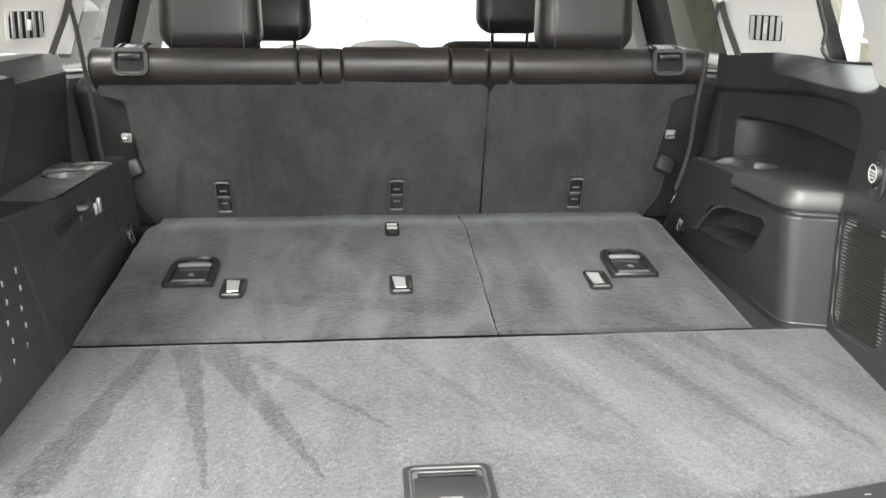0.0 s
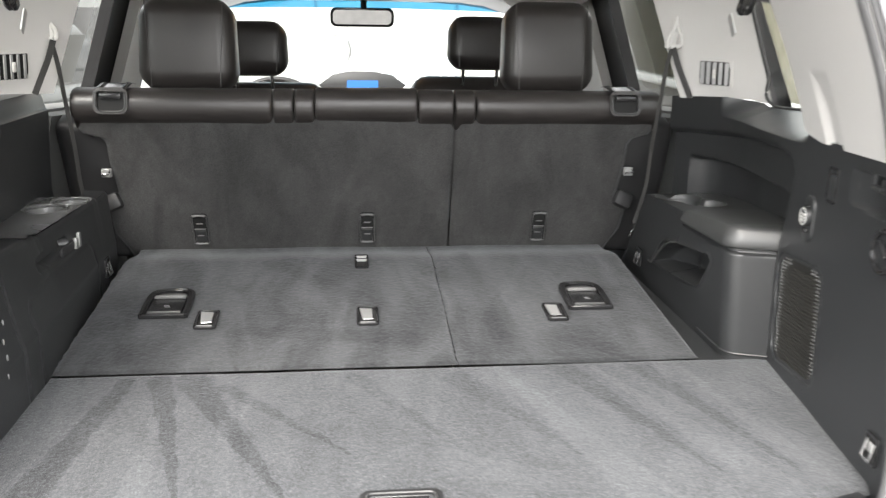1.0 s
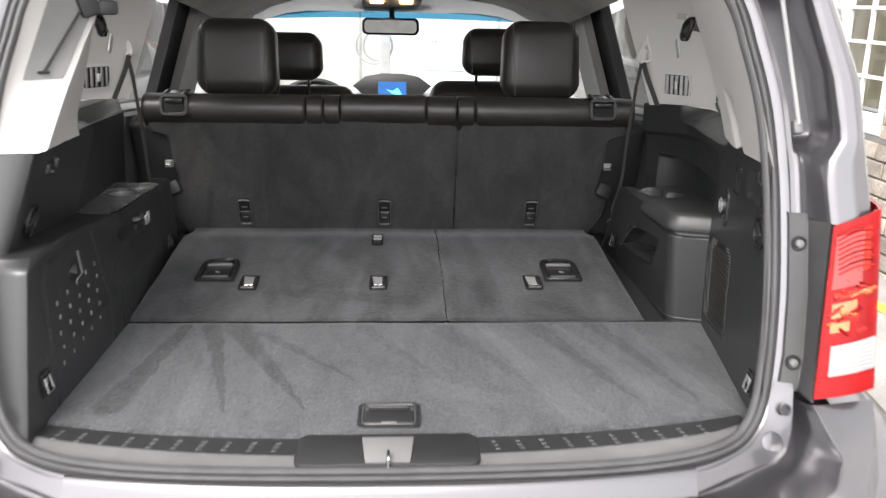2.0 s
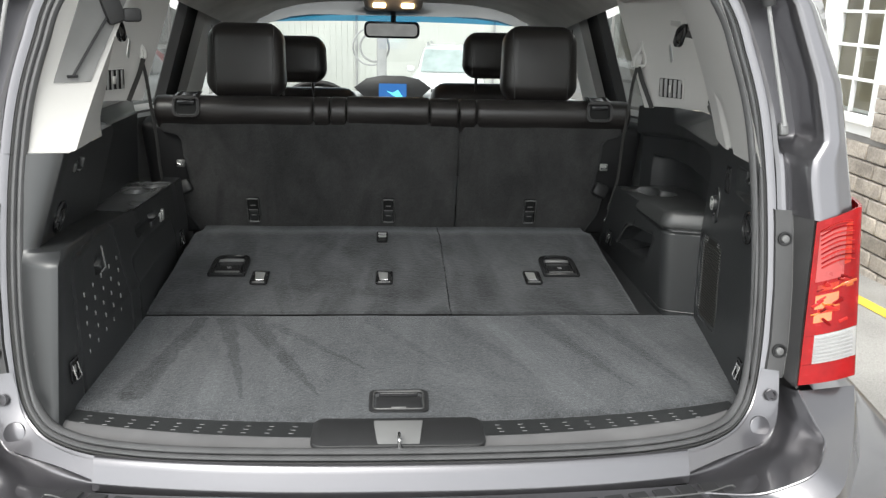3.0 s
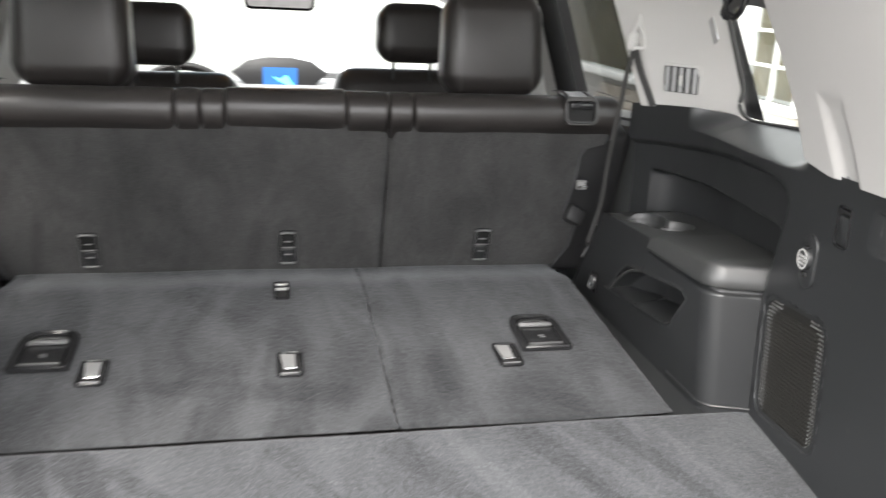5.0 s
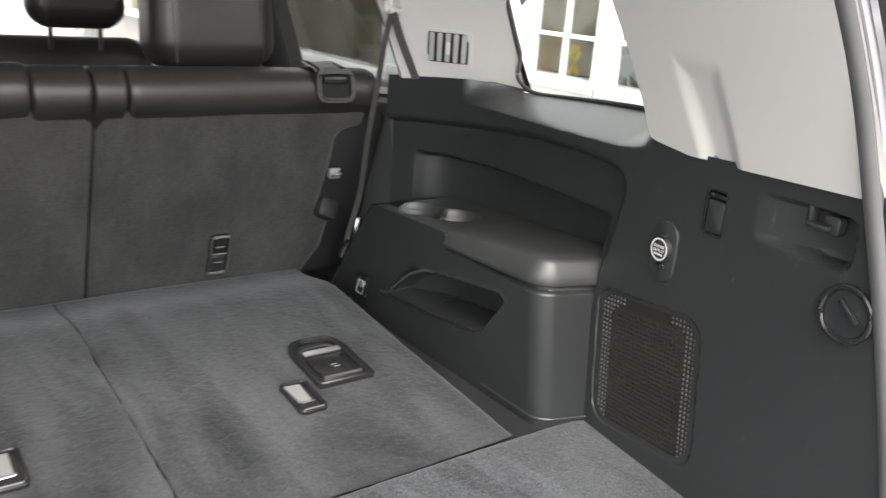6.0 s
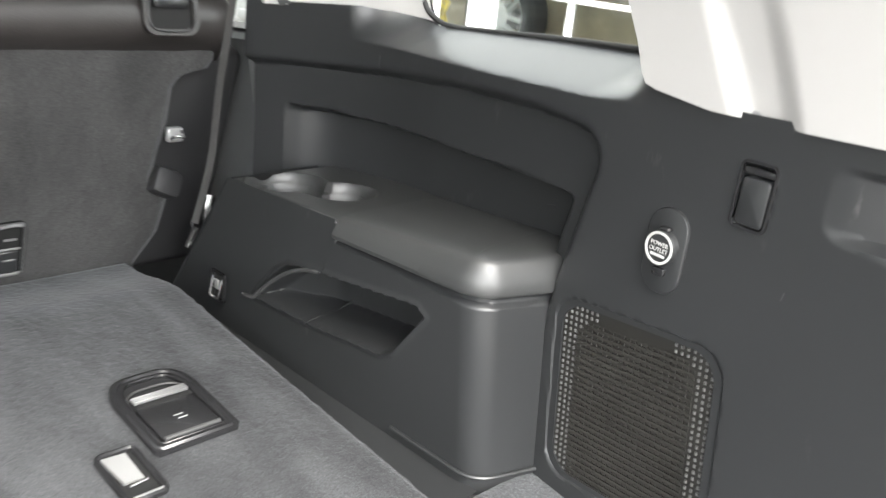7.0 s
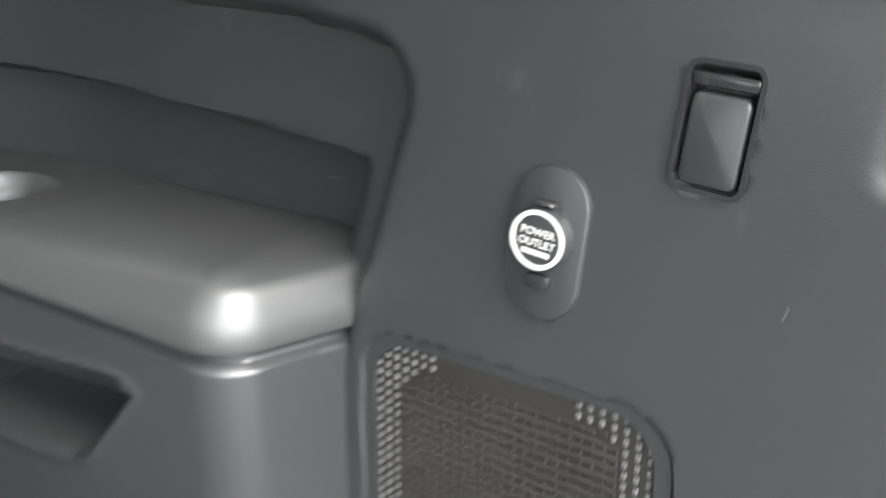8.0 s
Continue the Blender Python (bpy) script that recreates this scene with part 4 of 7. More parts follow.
def lamp_unit(s):
    lamp = thing("tail_lamp", (s * 0.74, 1.16, 0.87), "red tail lamp with clear reversing lens and grey inner housing", "tail lamp", "tail lamps")

    def face(u, z):
        # u 0..1 across the rear face, 1..2 round the corner along the flank
        xi, y0 = interp(z, LIP_X) + 0.002, interp(z, LIP_Y) - 0.004
        xo = interp(z, [(0.87, 0.758), (1.14, 0.768)])
        rise = lerp(0.018, 0.027, (z - 0.874) / 0.27)
        if u <= 1:
            return Vector((s * lerp(xi, xo, u), y0 - 0.010 * math.sin(u * 2.2) + 0.006 * u, z + rise * u))
        w = u - 1
        return Vector((s * (xo + 0.045 * w ** 0.7), y0 - 0.002 + 0.16 * w ** 1.5, z + rise))

    def slab(z0, z1, mat, name, label, n=14, u0=0.0, u1=2.0, lift=0.0):
        bm = B()
        sheet(bm, lambda u, v: face(u, v) + Vector((0, lift, 0)), steps(u0, u1, max(3, int(16 * (u1 - u0)))), steps(z0, z1, n))
        bmesh.ops.solidify(bm, geom=list(bm.faces), thickness=0.006)
        part(name, bm, mat, lamp, label)

    slab(0.876, 0.9075, M["red"], "lower_lens", "red lower lens", 4)
    slab(0.908, 0.9535, M["red"], "lens_edge", "red lens border", 4, 0.0, 0.20)
    slab(0.908, 0.9535, M["clear"], "reversing_lens", "clear ribbed lens", 5, 0.202)
    slab(0.954, 1.139, M["red"], "upper_lens", "red upper lens", 16)
    def strip(name, z, u0, u1, h, mat, lift, label, bow=0.0):
        bm = B()
        pts = [face(u, z + bow * math.sin(math.pi * (u - u0) / (u1 - u0))) + Vector((0, lift, 0)) for u in steps(u0, u1, 10)]
        sweep(bm, pts, [(-0.0016, -h / 2), (0.0016, -h / 2), (0.0016, h / 2), (-0.0016, h / 2)])
        part(name, bm, mat, lamp, label)

    slab(1.040, 1.120, M["red_pink"], "diffuser", "pale red diffuser panel", 8, 0.10, 0.70, -0.0012)
    slab(1.058, 1.122, M["red_orange"], "upper_reflector", "orange-red reflector", 6, 0.71, 0.86, -0.0010)
    for z0, z1, u0, u1, q in ((0.996, 1.018, 0.14, 0.62, "amber"), (0.974, 0.988, 0.14, 0.50, "amber"), (0.988, 0.995, 0.20, 0.66, "red_orange"), (1.024, 1.034, 0.16, 0.60, "red_orange")):
        slab(z0, z1, M[q], "bulb_reflector", "orange reflector bowl", 4, u0, u1, -0.0014)
    # fine ribs in the top of the lens and across the reversing lens
    for k in range(9):
        strip("lens_rib", 1.122 - 0.0075 * k, 0.10 + 0.012 * k, 0.86 + 0.01 * k, 0.0016, M["red" if k % 2 else "red_pale"], -0.0022, "fine moulded rib in the red lens", 0.006)
    for k in range(7):
        strip("reversing_rib", 0.914 + 0.0058 * k, 0.22, 0.98, 0.0018, M["grey"], -0.0010, "grey rib in the clear lens")
    rng = random.Random(5)
    for k in range(18):
        u, z = rng.uniform(0.12, 0.86), rng.choice((rng.uniform(0.968, 1.012), rng.uniform(1.022, 1.050)))
        p = face(u, z)
        bm = B()
        rbox(bm, (p.x, p.y - 0.0005, p.z), (rng.uniform(0.012, 0.030), 0.003, rng.uniform(0.003, 0.008)), 0.0010, 1, rot(rng.uniform(-14, 14), rng.uniform(-38, 38) * s, 0))
        part("reflector", bm, M[rng.choice(("amber", "red_deep", "red_pale", "amber") if z < 1.015 else ("red_deep", "red_pale", "amber"))], lamp, "small reflector facet")

    def wall(u, z):
        ox, sy = opening_x(z), seal_y(z)
        pts = [(ox + 0.024, sy + 0.006), (ox + 0.026, sy - 0.010), (ox + 0.054, sy - 0.014), (ox + 0.057, sy - 0.010), (interp(z, LIP_X), interp(z, LIP_Y) + 0.002), (interp(z, LIP_X) + 0.006, interp(z, LIP_Y) + 0.006)]
        i = min(int(u), 4)
        return Vector((s * lerp(pts[i][0], pts[i + 1][0], u - i), lerp(pts[i][1], pts[i + 1][1], u - i), z))

    bm = B()
    sheet(bm, wall, steps(0, 5, 20), steps(0.868, 1.146, 30))
    strip_ = part("side_strip", bm, M["lamp_grey"], lamp, "dark grey housing side with two bolts", angle=30)
    bm = B()
    tube(bm, [wall(3.0, z) + Vector((-s * 0.001, -0.0006, 0)) for z in steps(0.872, 1.142, 24)], 0.0013, 6)
    part("housing_edge", bm, M["slit"], strip_, "pale edge line")
    for z in (0.912, 1.098):
        x, y = opening_x(z) + 0.041, seal_y(z) - 0.0125
        bm = B()
        ring_plate(bm, circle(0.0125, 18), circle(0.0095, 18), frame_at((s * x, y + 0.001, z), (0, -1, 0.1)), 0.004)
        prism(bm, circle(0.0095, 18), frame_at((s * x, y + 0.0008, z), (0, -1, 0.1)), 0.001)
        part("bolt_socket", bm, M["black"], strip_)
        bm = B()
        prism(bm, circle(0.0070, 16), frame_at((s * x, y, z), (0, -1, 0.1)), 0.006, 0.0025)
        part("bolt", bm, M["slit"], strip_, "small dull steel bolt")
    return lamp


lamp_unit(1), lamp_unit(-1)


def strut(s):
    st = thing("gas_strut", (s * 0.675, 1.31, 1.28), "gas strut holding the tailgate up", "gas strut", "gas struts")
    a, b, c = Vector((s * 0.672, 1.296, 1.285)), Vector((s * 0.628, 1.322, 1.484)), Vector((s * 0.565, 1.359, 1.77))
    bm = B()
    tube(bm, [a, b], 0.0038, 12)
    part("rod", bm, M["grey"], st)
    bm = B()
    tube(bm, [b, c], 0.0125, 14)
    part("cylinder", bm, M["black"], st)
    bm = B()
    rbox(bm, a + Vector((0, 0.006, -0.006)), (0.015, 0.017, 0.024), 0.004, 2, rot(-20, 0, 0))
    part("ball_socket", bm, M["slit"], st, "worn metal ball socket")
    return st


strut(1), strut(-1)
# the open tailgate overhead
def gate_pt(u, v):
    return Vector((lerp(-0.62, 0.62, u) * (1 - 0.12 * v), lerp(1.44, 0.50, v), 1.80 + 0.55 * math.sin(v * 1.5) - 0.05 * (2 * u - 1) ** 2))


bm = B()
sheet(bm, gate_pt, steps(0, 1, 20), steps(0, 1, 20), lambda u, v: not (0.1 < u < 0.9 and 0.08 < v < 0.62))
bmesh.ops.solidify(bm, geom=list(bm.faces), thickness=0.05)
gate = part("tailgate", bm, M["paint"], body, "raised tailgate with a rear window")
bm = B()
sheet(bm, gate_pt, steps(0.1, 0.9, 6), steps(0.08, 0.62, 6))
part("gate_window", bm, M["tint"], gate).visible_shadow = False

# ---- sill plate ----
sill = thing("sill_plate", (0, 1.1, 0.785), "black plastic sill plate with notched grip marks", "sill plate", kind="structure")


def sill_pt(u, v):
    x = lerp(-0.575, 0.600, u)
    y = lerp(1.066 + 0.078 * (abs(x) / 0.56) ** 2.4, rear_edge(x) + 0.004, v)
    z = lerp(0.787, 0.797, ss(0, 0.45, v)) + 0.010 * ss(0.53, 0.6, abs(x)) * (1 - v)
    return Vector((x, y, z))


bm = B()
sheet(bm, sill_pt, steps(0, 1, 80), steps(0.40, 1, 10))
part("plate", bm, M["plastic"], sill)
# outer part of the plate: lighter colour stands in for the reflected sky
bm = B()
sheet(bm, sill_pt, steps(0, 1, 80), steps(0, 0.40, 8))
part("scuff_strip", bm, M["scuff"], sill, "scuffed outer strip, lightened for sky sheen")
bm = B()
tube(bm, [sill_pt(u, 0.0) + Vector((0, -0.003, 0.0005)) for u in steps(0.01, 0.99, 60)], 0.0026, 6)
part("edge_gap", bm, M["dark"], sill, "dark gap along the outer edge")
bm = B()
for s in (1, -1):
    for i in range(11 if s > 0 else 10):
        x = s * (0.169 + 0.0388 * i)
        for k in range(3):
            p = Vector((x + s * 0.0024 * k, rear_edge(x) - 0.012 - 0.0112 * k, 0.7970))
            rbox(bm, p, (0.0085, 0.0013, 0.0012), 0.0003, 1, rot(0, 0, s * 3))
part("grip_marks", bm, M["slit"], sill, "small raised grip marks")["kind"] = "stuff"
bm = B()
prism(bm, [(a, b) for a, b in rrect(0.285, 0.096, 0.022, 5)], Matrix.Translation((0.002, 1.118, 0.7915)), 0.0075, 0.003)
pad = part("latch_pad", bm, M["black"], sill, "raised black pad round the latch")
bm = B()
prism(bm, [(-0.034, -0.037), (0.034, -0.037), (0.041, 0.034), (-0.041, 0.034)], Matrix.Translation((0.002, 1.109, 0.7965)) @ rot(6, 0, 0), 0.006, 0.002)
part("latch_plate", bm, M["slit"], pad, "pale grey latch plate")
bm = B()
tube(bm, spline([(0.003, 1.064, 0.796), (0.003, 1.064, 0.808), (0.003, 1.067, 0.813), (0.003, 1.083, 0.813), (0.003, 1.087, 0.809), (0.003, 1.088, 0.797)], 4), 0.0030, 10)
part("striker", bm, M["chrome"], pad, "bright steel latch striker")


# ---- floor latch handle ----
def bezel(bm, w, h, m, r=0.012, border=0.010, depth=0.006):
    ring_plate(bm, rrect(w, h, r, 5), rrect(w - 2 * border, h - 2 * border, max(0.002, r - border * 0.6), 5), m, depth)


LY = 1.222
handle = thing("floor_latch", (0.003, LY, FLOOR), "black plastic lift handle set into the carpet", "handle")
m0 = Matrix.Translation((0.003, LY, FLOOR - 0.001))
bm = B()
bezel(bm, 0.104, 0.084, m0, 0.012, 0.009, 0.004)
part("bezel", bm, M["black"], handle)
bm = B()
tube(bm, [m0 @ Vector((a, b, 0.0042)) for a, b in rrect(0.088, 0.068, 0.008, 5)], 0.0016, 6, True)
part("rim", bm, M["dot"], handle, "lighter grey rim")
bm = B()
prism(bm, rrect(0.088, 0.068, 0.006), m0 @ Matrix.Translation((0, 0, -0.004)), 0.004)
part("well", bm, M["dark"], handle, "dark recess")
bm = B()
rbox(bm, (0.003, LY - 0.008, FLOOR + 0.0015), (0.080, 0.044, 0.005), 0.002, 2)
lever = part("paddle", bm, M["black"], handle)
bm = B()
rbox(bm, (0.003, LY + 0.019, FLOOR + 0.0035), (0.070, 0.006, 0.004), 0.0015, 2)
part("paddle_lip", bm, M["gloss"], lever, "worn black lip")
# highlight along the lip, drawn as a thin pale bar
bm = B()
rbox(bm, (0.003, LY + 0.0225, FLOOR + 0.0050), (0.066, 0.0014, 0.0012), 0.0004, 1)
part("worn_edge", bm, M["slit"], lever, "pale line for the highlight on the lip")
bm = B()
rbox(bm, (0.003, LY - 0.030, FLOOR + 0.0042), (0.026, 0.004, 0.0015), 0.0006, 1)
part("tab", bm, M["slit"], lever, "worn grey tab")


# ---- folded third-row seat backs ----
def folded(x0, x1, name_label):
    seat = thing("folded_seat", ((x0 + x1) / 2, 1.95, seat_z(1.95)), name_label, "folded seat", "folded third-row seats")

    def f(u, v):
        x = lerp(x0, x1, u)
        y = lerp(1.6545, 2.298, v)
        e = min(u * (x1 - x0), (1 - u) * (x1 - x0), v * 0.6, (1 - v) * 0.6)
        z = seat_z(y) + 0.002 - 0.003 * (1 - ss(0, 0.008, e)) - 0.030 * ss(2.135, 2.290, y) + 0.0025 * noise.noise((x * 4, y * 4, 2.2))
        if u in (0.0, 1.0):
            x += 0.0030 * noise.noise((y * 90, x0, 1.0))
        if v == 0.0:
            y += 0.0016 * noise.noise((x * 80, 3.0, 1.0))
        return Vector((x, y, z))

    n = int((x1 - x0) / 0.012)
    bm = B()
    e = [0, 0.004, 0.009, 0.015]
    us = sorted(set(steps(0, 1, n) + e + [1 - a for a in e]))
    sheet(bm, f, us, sorted(set(steps(0, 1, 110) + e + [1 - a for a in e])))
    top = part("carpet_top", bm, M["seat_carpet"], seat)
    bm = B()
    rbox(bm, ((x0 + x1) / 2, 1.90, seat_z(1.90) - 0.055), (x1 - x0 - 0.004, 0.465, 0.085), 0.012, 2, rot(math.degrees(math.atan(0.1)), 0, 0))
    part("cushion", bm, M["leather"], seat)
    return seat


folded(-0.556, 0.1242, "dark carpeted back of a wide folded seat")
folded(0.1258, 0.560, "dark carpeted back of a narrow folded seat")
TILT = math.atan(0.1)


def on_seat(x, y, dz=0.0):
    return Matrix.Translation((x, y, seat_z(y) + 0.003 + dz)) @ Matrix.Rotation(TILT, 4, "X")


def tether(x, y, w=0.042, h=0.074, seat=None, pale=True):
    """A recessed anchor: bezel, dark well, pale sloping back, bar across."""
    t = thing("tether_anchor", (x, y, seat_z(y)), "black recessed anchor with a pale steel plate", "anchor", "floor anchors")
    m = on_seat(x, y)
    bm = B()
    bezel(bm, w, h, m, 0.008, 0.0055, 0.004)
    tube(bm, [m @ Vector((a, b, 0.0038)) for a, b in rrect(w - 0.004, h - 0.004, 0.007, 4)], 0.0024, 6, True)
    part("bezel", bm, M["gloss"], t)
    bm = B()
    prism(bm, rrect(w - 0.010, h - 0.010, 0.004), m @ Matrix.Translation((0, 0, -0.002)), 0.002)
    part("well", bm, M["dark"], t)
    bm = B()
    prism(bm, [(-w * 0.37, h * 0.40), (w * 0.20, h * 0.40), (w * 0.21, -h * 0.11), (-w * 0.25, -h * 0.11)][::-1], m @ Matrix.Translation((0, 0, -0.0005)) @ rot(3, 4, 0), 0.003)
    part("plate", bm, M["pale"], t, "pale steel plate")
    bm = B()
    tube(bm, [m @ Vector((-w * 0.20, -h * 0.19, 0.0022)), m @ Vector((w * 0.24, -h * 0.17, 0.0022))], 0.0015, 8)
    part("bar", bm, M["chrome"], t)
    # lower rim's highlight, drawn as a thin pale tube
    bm = B()
    tube(bm, [m @ Vector((a * w * 0.34, -h * 0.445, 0.0058)) for a in steps(-1, 1, 4)], 0.0012, 6)
    part("worn_edge", bm, M["slit"], t, "pale line for the highlight on the lower rim")
    return t


for x, y in ((-0.331, 1.842), (-0.028, 1.843), (0.341, 1.844)):
    tether(x, y)


def lid(x, y):
    t = thing("seat_release", (x, y, seat_z(y)), "black plastic seat release with a rounded top", "seat release", "seat releases")
    m = on_seat(x, y)
    w, h = 0.092, 0.128
    # straight near edge, arched far edge
    def outline(k):
        hw, hh = w / 2 - k, h / 2 - k
        out = [(-hw, -hh + 0.004), (-hw + 0.004, -hh), (hw - 0.004, -hh), (hw, -hh + 0.004)]
        for i in range(17):
            a = math.pi * i / 16
            out.append((hw * math.copysign(abs(math.cos(a)) ** 0.55, math.cos(a)), hh - 0.050 + 0.050 * math.sin(a) ** 0.8))
        return out
    bm = B()
    ring_plate(bm, outline(0), outline(0.010), m, 0.006)
    for k, r, hgt in ((0.0045, 0.0034, 0.0045), (0.0105, 0.0016, 0.0050)):
        loop = [m @ Vector((a, b, hgt)) for a, b in outline(k)]
        tube(bm, loop, r, 6, True)
    part("bezel", bm, M["gloss"], t)
    bm = B()
    prism(bm, outline(0.009), m @ Matrix.Translation((0, 0, -0.001)), 0.0015)
    part("well", bm, M["black"], t)
    R = Matrix.Rotation(TILT, 4, "X")
    bm = B()
    rbox(bm, m @ Vector((0, -0.022, 0.004)), (0.064, 0.058, 0.005), 0.002, 2, R)
    flap = part("flap", bm, M["gloss"], t)
    # rounded edge in a lighter grey that carries its highlight
    bm = B()
    tube(bm, [m @ Vector((-0.030, -0.049, 0.0068)), m @ Vector((0.030, -0.049, 0.0068))], 0.0024, 8)
    part("flap_edge", bm, M["dot"], flap, "rounded lower edge, lightened for its highlight")
    for k in range(3):
        bm = B()
        rbox(bm, m @ Vector((0, 0.0145 + 0.0038 * k, 0.0080 - 0.0004 * k)), (0.060, 0.0026, 0.005), 0.0010, 1, R)
        part("grip_ridge", bm, M["slit"], flap, "lighter grey grip ridge")
    bm = B()
    rbox(bm, m @ Vector((0, 0.0072, 0.0056)), (0.058, 0.009, 0.0016), 0.0003, 1, R)
    part("slot", bm, M["dark"], flap)
    bm = B()
    arc = [m @ Vector((0.033 * math.copysign(abs(math.cos(a)) ** 0.6, math.cos(a)), 0.018 + 0.022 * math.sin(a), 0.0030)) for a in steps(0.25, math.pi - 0.25, 14)]
    tube(bm, arc, 0.0014, 6)
    part("groove", bm, M["dot"], t, "curved lighter grey groove")
    bm = B()
    for k in range(2):
        rbox(bm, m @ Vector((0.002 * k, -0.020 - 0.006 * k, 0.0068)), (0.010, 0.0015, 0.0006), 0.0002, 1, Matrix.Rotation(TILT, 4, "X"))
    part("mark", bm, M["grey"], flap, "small moulded mark")
    return t


lid(-0.415, 1.917), lid(0.418, 1.918)
t = thing("seat_catch", (-0.036, 2.118, seat_z(2.118)), "small black seat catch with bright bars", "seat catch")
m = on_seat(-0.036, 2.118)
bm = B()
bezel(bm, 0.030, 0.072, m, 0.006, 0.005, 0.004)
part("bezel", bm, M["gloss"], t)
bm = B()
prism(bm, rrect(0.022, 0.064, 0.003), m @ Matrix.Translation((0, 0, -0.002)), 0.002)
part("well", bm, M["dark"], t)
for k in (0.024, 0.004):
    bm = B()
    rbox(bm, m @ Vector((0, k, 0.003)), (0.024, 0.007, 0.005), 0.0015, 1)
    part("bar", bm, M["pale"], t, "bright steel bar")


# ---- armrest console on the right ----
console = thing("armrest_console", (0.64, 1.9, FLOOR), "charcoal plastic wheel-arch console with armrest, cup holders and pocket", "console")
POCKET = [(2.055, 0.862), (2.012, 0.910), (1.985, 0.930), (1.950, 0.938), (1.900, 0.944), (1.765, 0.961), (1.752, 0.952), (1.795, 0.893), (1.812, 0.884), (1.93, 0.870)]


def poly_depth(p, q, poly):
    """Signed distance to the edge of a polygon, positive inside."""
    best, inside = 9.0, False
    for (a, b), (c, d) in zip(poly, poly[1:] + poly[:1]):
        t = max(0.0, min(1.0, ((p - a) * (c - a) + (q - b) * (d - b)) / ((c - a) ** 2 + (d - b) ** 2)))
        best = min(best, math.hypot(p - a - t * (c - a), q - b - t * (d - b)))
        if (b > q) != (d > q) and p < (c - a) * (q - b) / (d - b) + a:
            inside = not inside
    return best if inside else -best


def console_plan(s, grow=0.0):
    """Plan point and outward normal at length s along the console: inner face from the front, corner, rear face."""
    x0, r = 0.608, 0.034
    l1 = 2.19 - 1.712
    if s < l1:
        return x0 - grow, 2.19 - s, 0.0
    a = (s - l1) / r
    amax = radians(72)
    if a < amax:
        return x0 + r - (r + grow) * math.cos(a), 1.712 - (r + grow) * math.sin(a), a
    e = s - l1 - r * amax
    px, py = x0 + r - (r + grow) * math.cos(amax), 1.712 - (r + grow) * math.sin(amax)
    return px + e * math.sin(amax), py - e * math.cos(amax), amax


def console_pt(s, z):
    x, y, a = console_plan(s, 0.0)
    if a == 0.0:
        y = lerp(lerp(2.255, 2.125, (z - 0.80) / 0.19), 1.712, s / 0.478)
    k = (1.0 - z) / 0.2
    y -= 0.024 * k * ss(1.9, 1.70, y)
    x += 0.004 * k
    if a == 0.0:
        d = poly_depth(y, z, POCKET)
        x += 0.066 * ss(0.0, 0.012, d) * (0.40 + 0.60 * ss(2.05, 1.94, y))
        x -= 0.002 * math.exp(-(d / 0.004) ** 2)
    # shadow gap under the lid
    if a > 0.0 or y < 1.9:
        tuck = 0.006 * ss(0.984, 0.990, z)
        x, y = x + tuck * math.cos(a), y + tuck * math.sin(a)
    return Vector((x, y, z))


bm = B()
sheet(bm, lambda s, v: console_pt(s, lerp(0.785, interp(s, [(0, 1.003), (0.2545, 1.012), (0.2565, 0.988), (0.478, 0.995), (0.6, 0.997)]), v)), sorted(set(steps(0, 0.602, 280) + [0.2545, 0.2565])), steps(0, 1, 110))
part("body", bm, M["plastic"], console)


def lid_section(bm):
    """Wedge-shaped padded lid: rises to the rear, crisp upper edge, overhanging skirt."""
    n = 70
    s0, s1 = 0.290, 0.612
    rows = []
    for k in range(9):
        row = []
        for i in range(n + 1):
            s = lerp(s0, s1, i / n)
            w = min(1.0, (s - s0) / 0.20)
            zg, zc = lerp(0.9895, 0.9965, w), lerp(1.0140, 1.0320, w)
            g, z = [(-0.010, zg + 0.001), (0.001, zg), (0.0045, zg + 0.002), (0.0055, zg + 0.006), (0.0030, lerp(zg, zc, 0.48)), (-0.0035, lerp(zg, zc, 0.88)), (-0.0068, lerp(zg, zc, 0.985)), (-0.0095, zc + 0.0008), (-0.031, zc + 0.0030)][k]
            x, y, a = console_plan(s, g)
            row.append(bm.verts.new((x, y, z)))
        rows.append(row)
    row = []
    for i in range(n + 1):
        x, y, a = console_plan(lerp(s0, s1, i / n), -0.031)
        w = min(1.0, (i / n) * (s1 - s0) / 0.20)
        row.append(bm.verts.new((0.80, y + 0.02, lerp(1.010, 1.030, w))))
    rows.append(row)
    for r0, r1 in zip(rows, rows[1:]):
        for i in range(n):
            bm.faces.new((r0[i], r0[i + 1], r1[i + 1], r1[i]))
    bm.faces.new([r[0] for r in rows])


bm = B()
lid_section(bm)
part("armrest", bm, M["vinyl"], console, "smooth padded armrest lid", angle=29)


def cup_top(u, v):
    x, y = lerp(0.606, 0.80, u), lerp(1.897, 2.114, v)
    d1 = 0.045 - math.hypot(x - 0.660, y - 2.064)
    d2 = 0.037 - math.hypot(x - 0.692, y - 1.992)
    d3 = 0.032 - abs((x - 0.678) * 0.95 + (y - 2.018) * 0.31) if 1.975 < y < 2.06 else -1
    z = lerp(1.0125, 1.0030, v) - 0.070 * max(ss(-0.001, 0.005, d1), ss(-0.001, 0.005, d2)) - 0.014 * ss(-0.004, 0.002, max(d1 + 0.004, d2 + 0.004, d3))
    z -= 0.004 * (1 - ss(0, 0.005, x - 0.606)) + 0.003 * ss(2.108, 2.114, y)
    return Vector((x + (0.002 if u == 0 else 0), y, z))


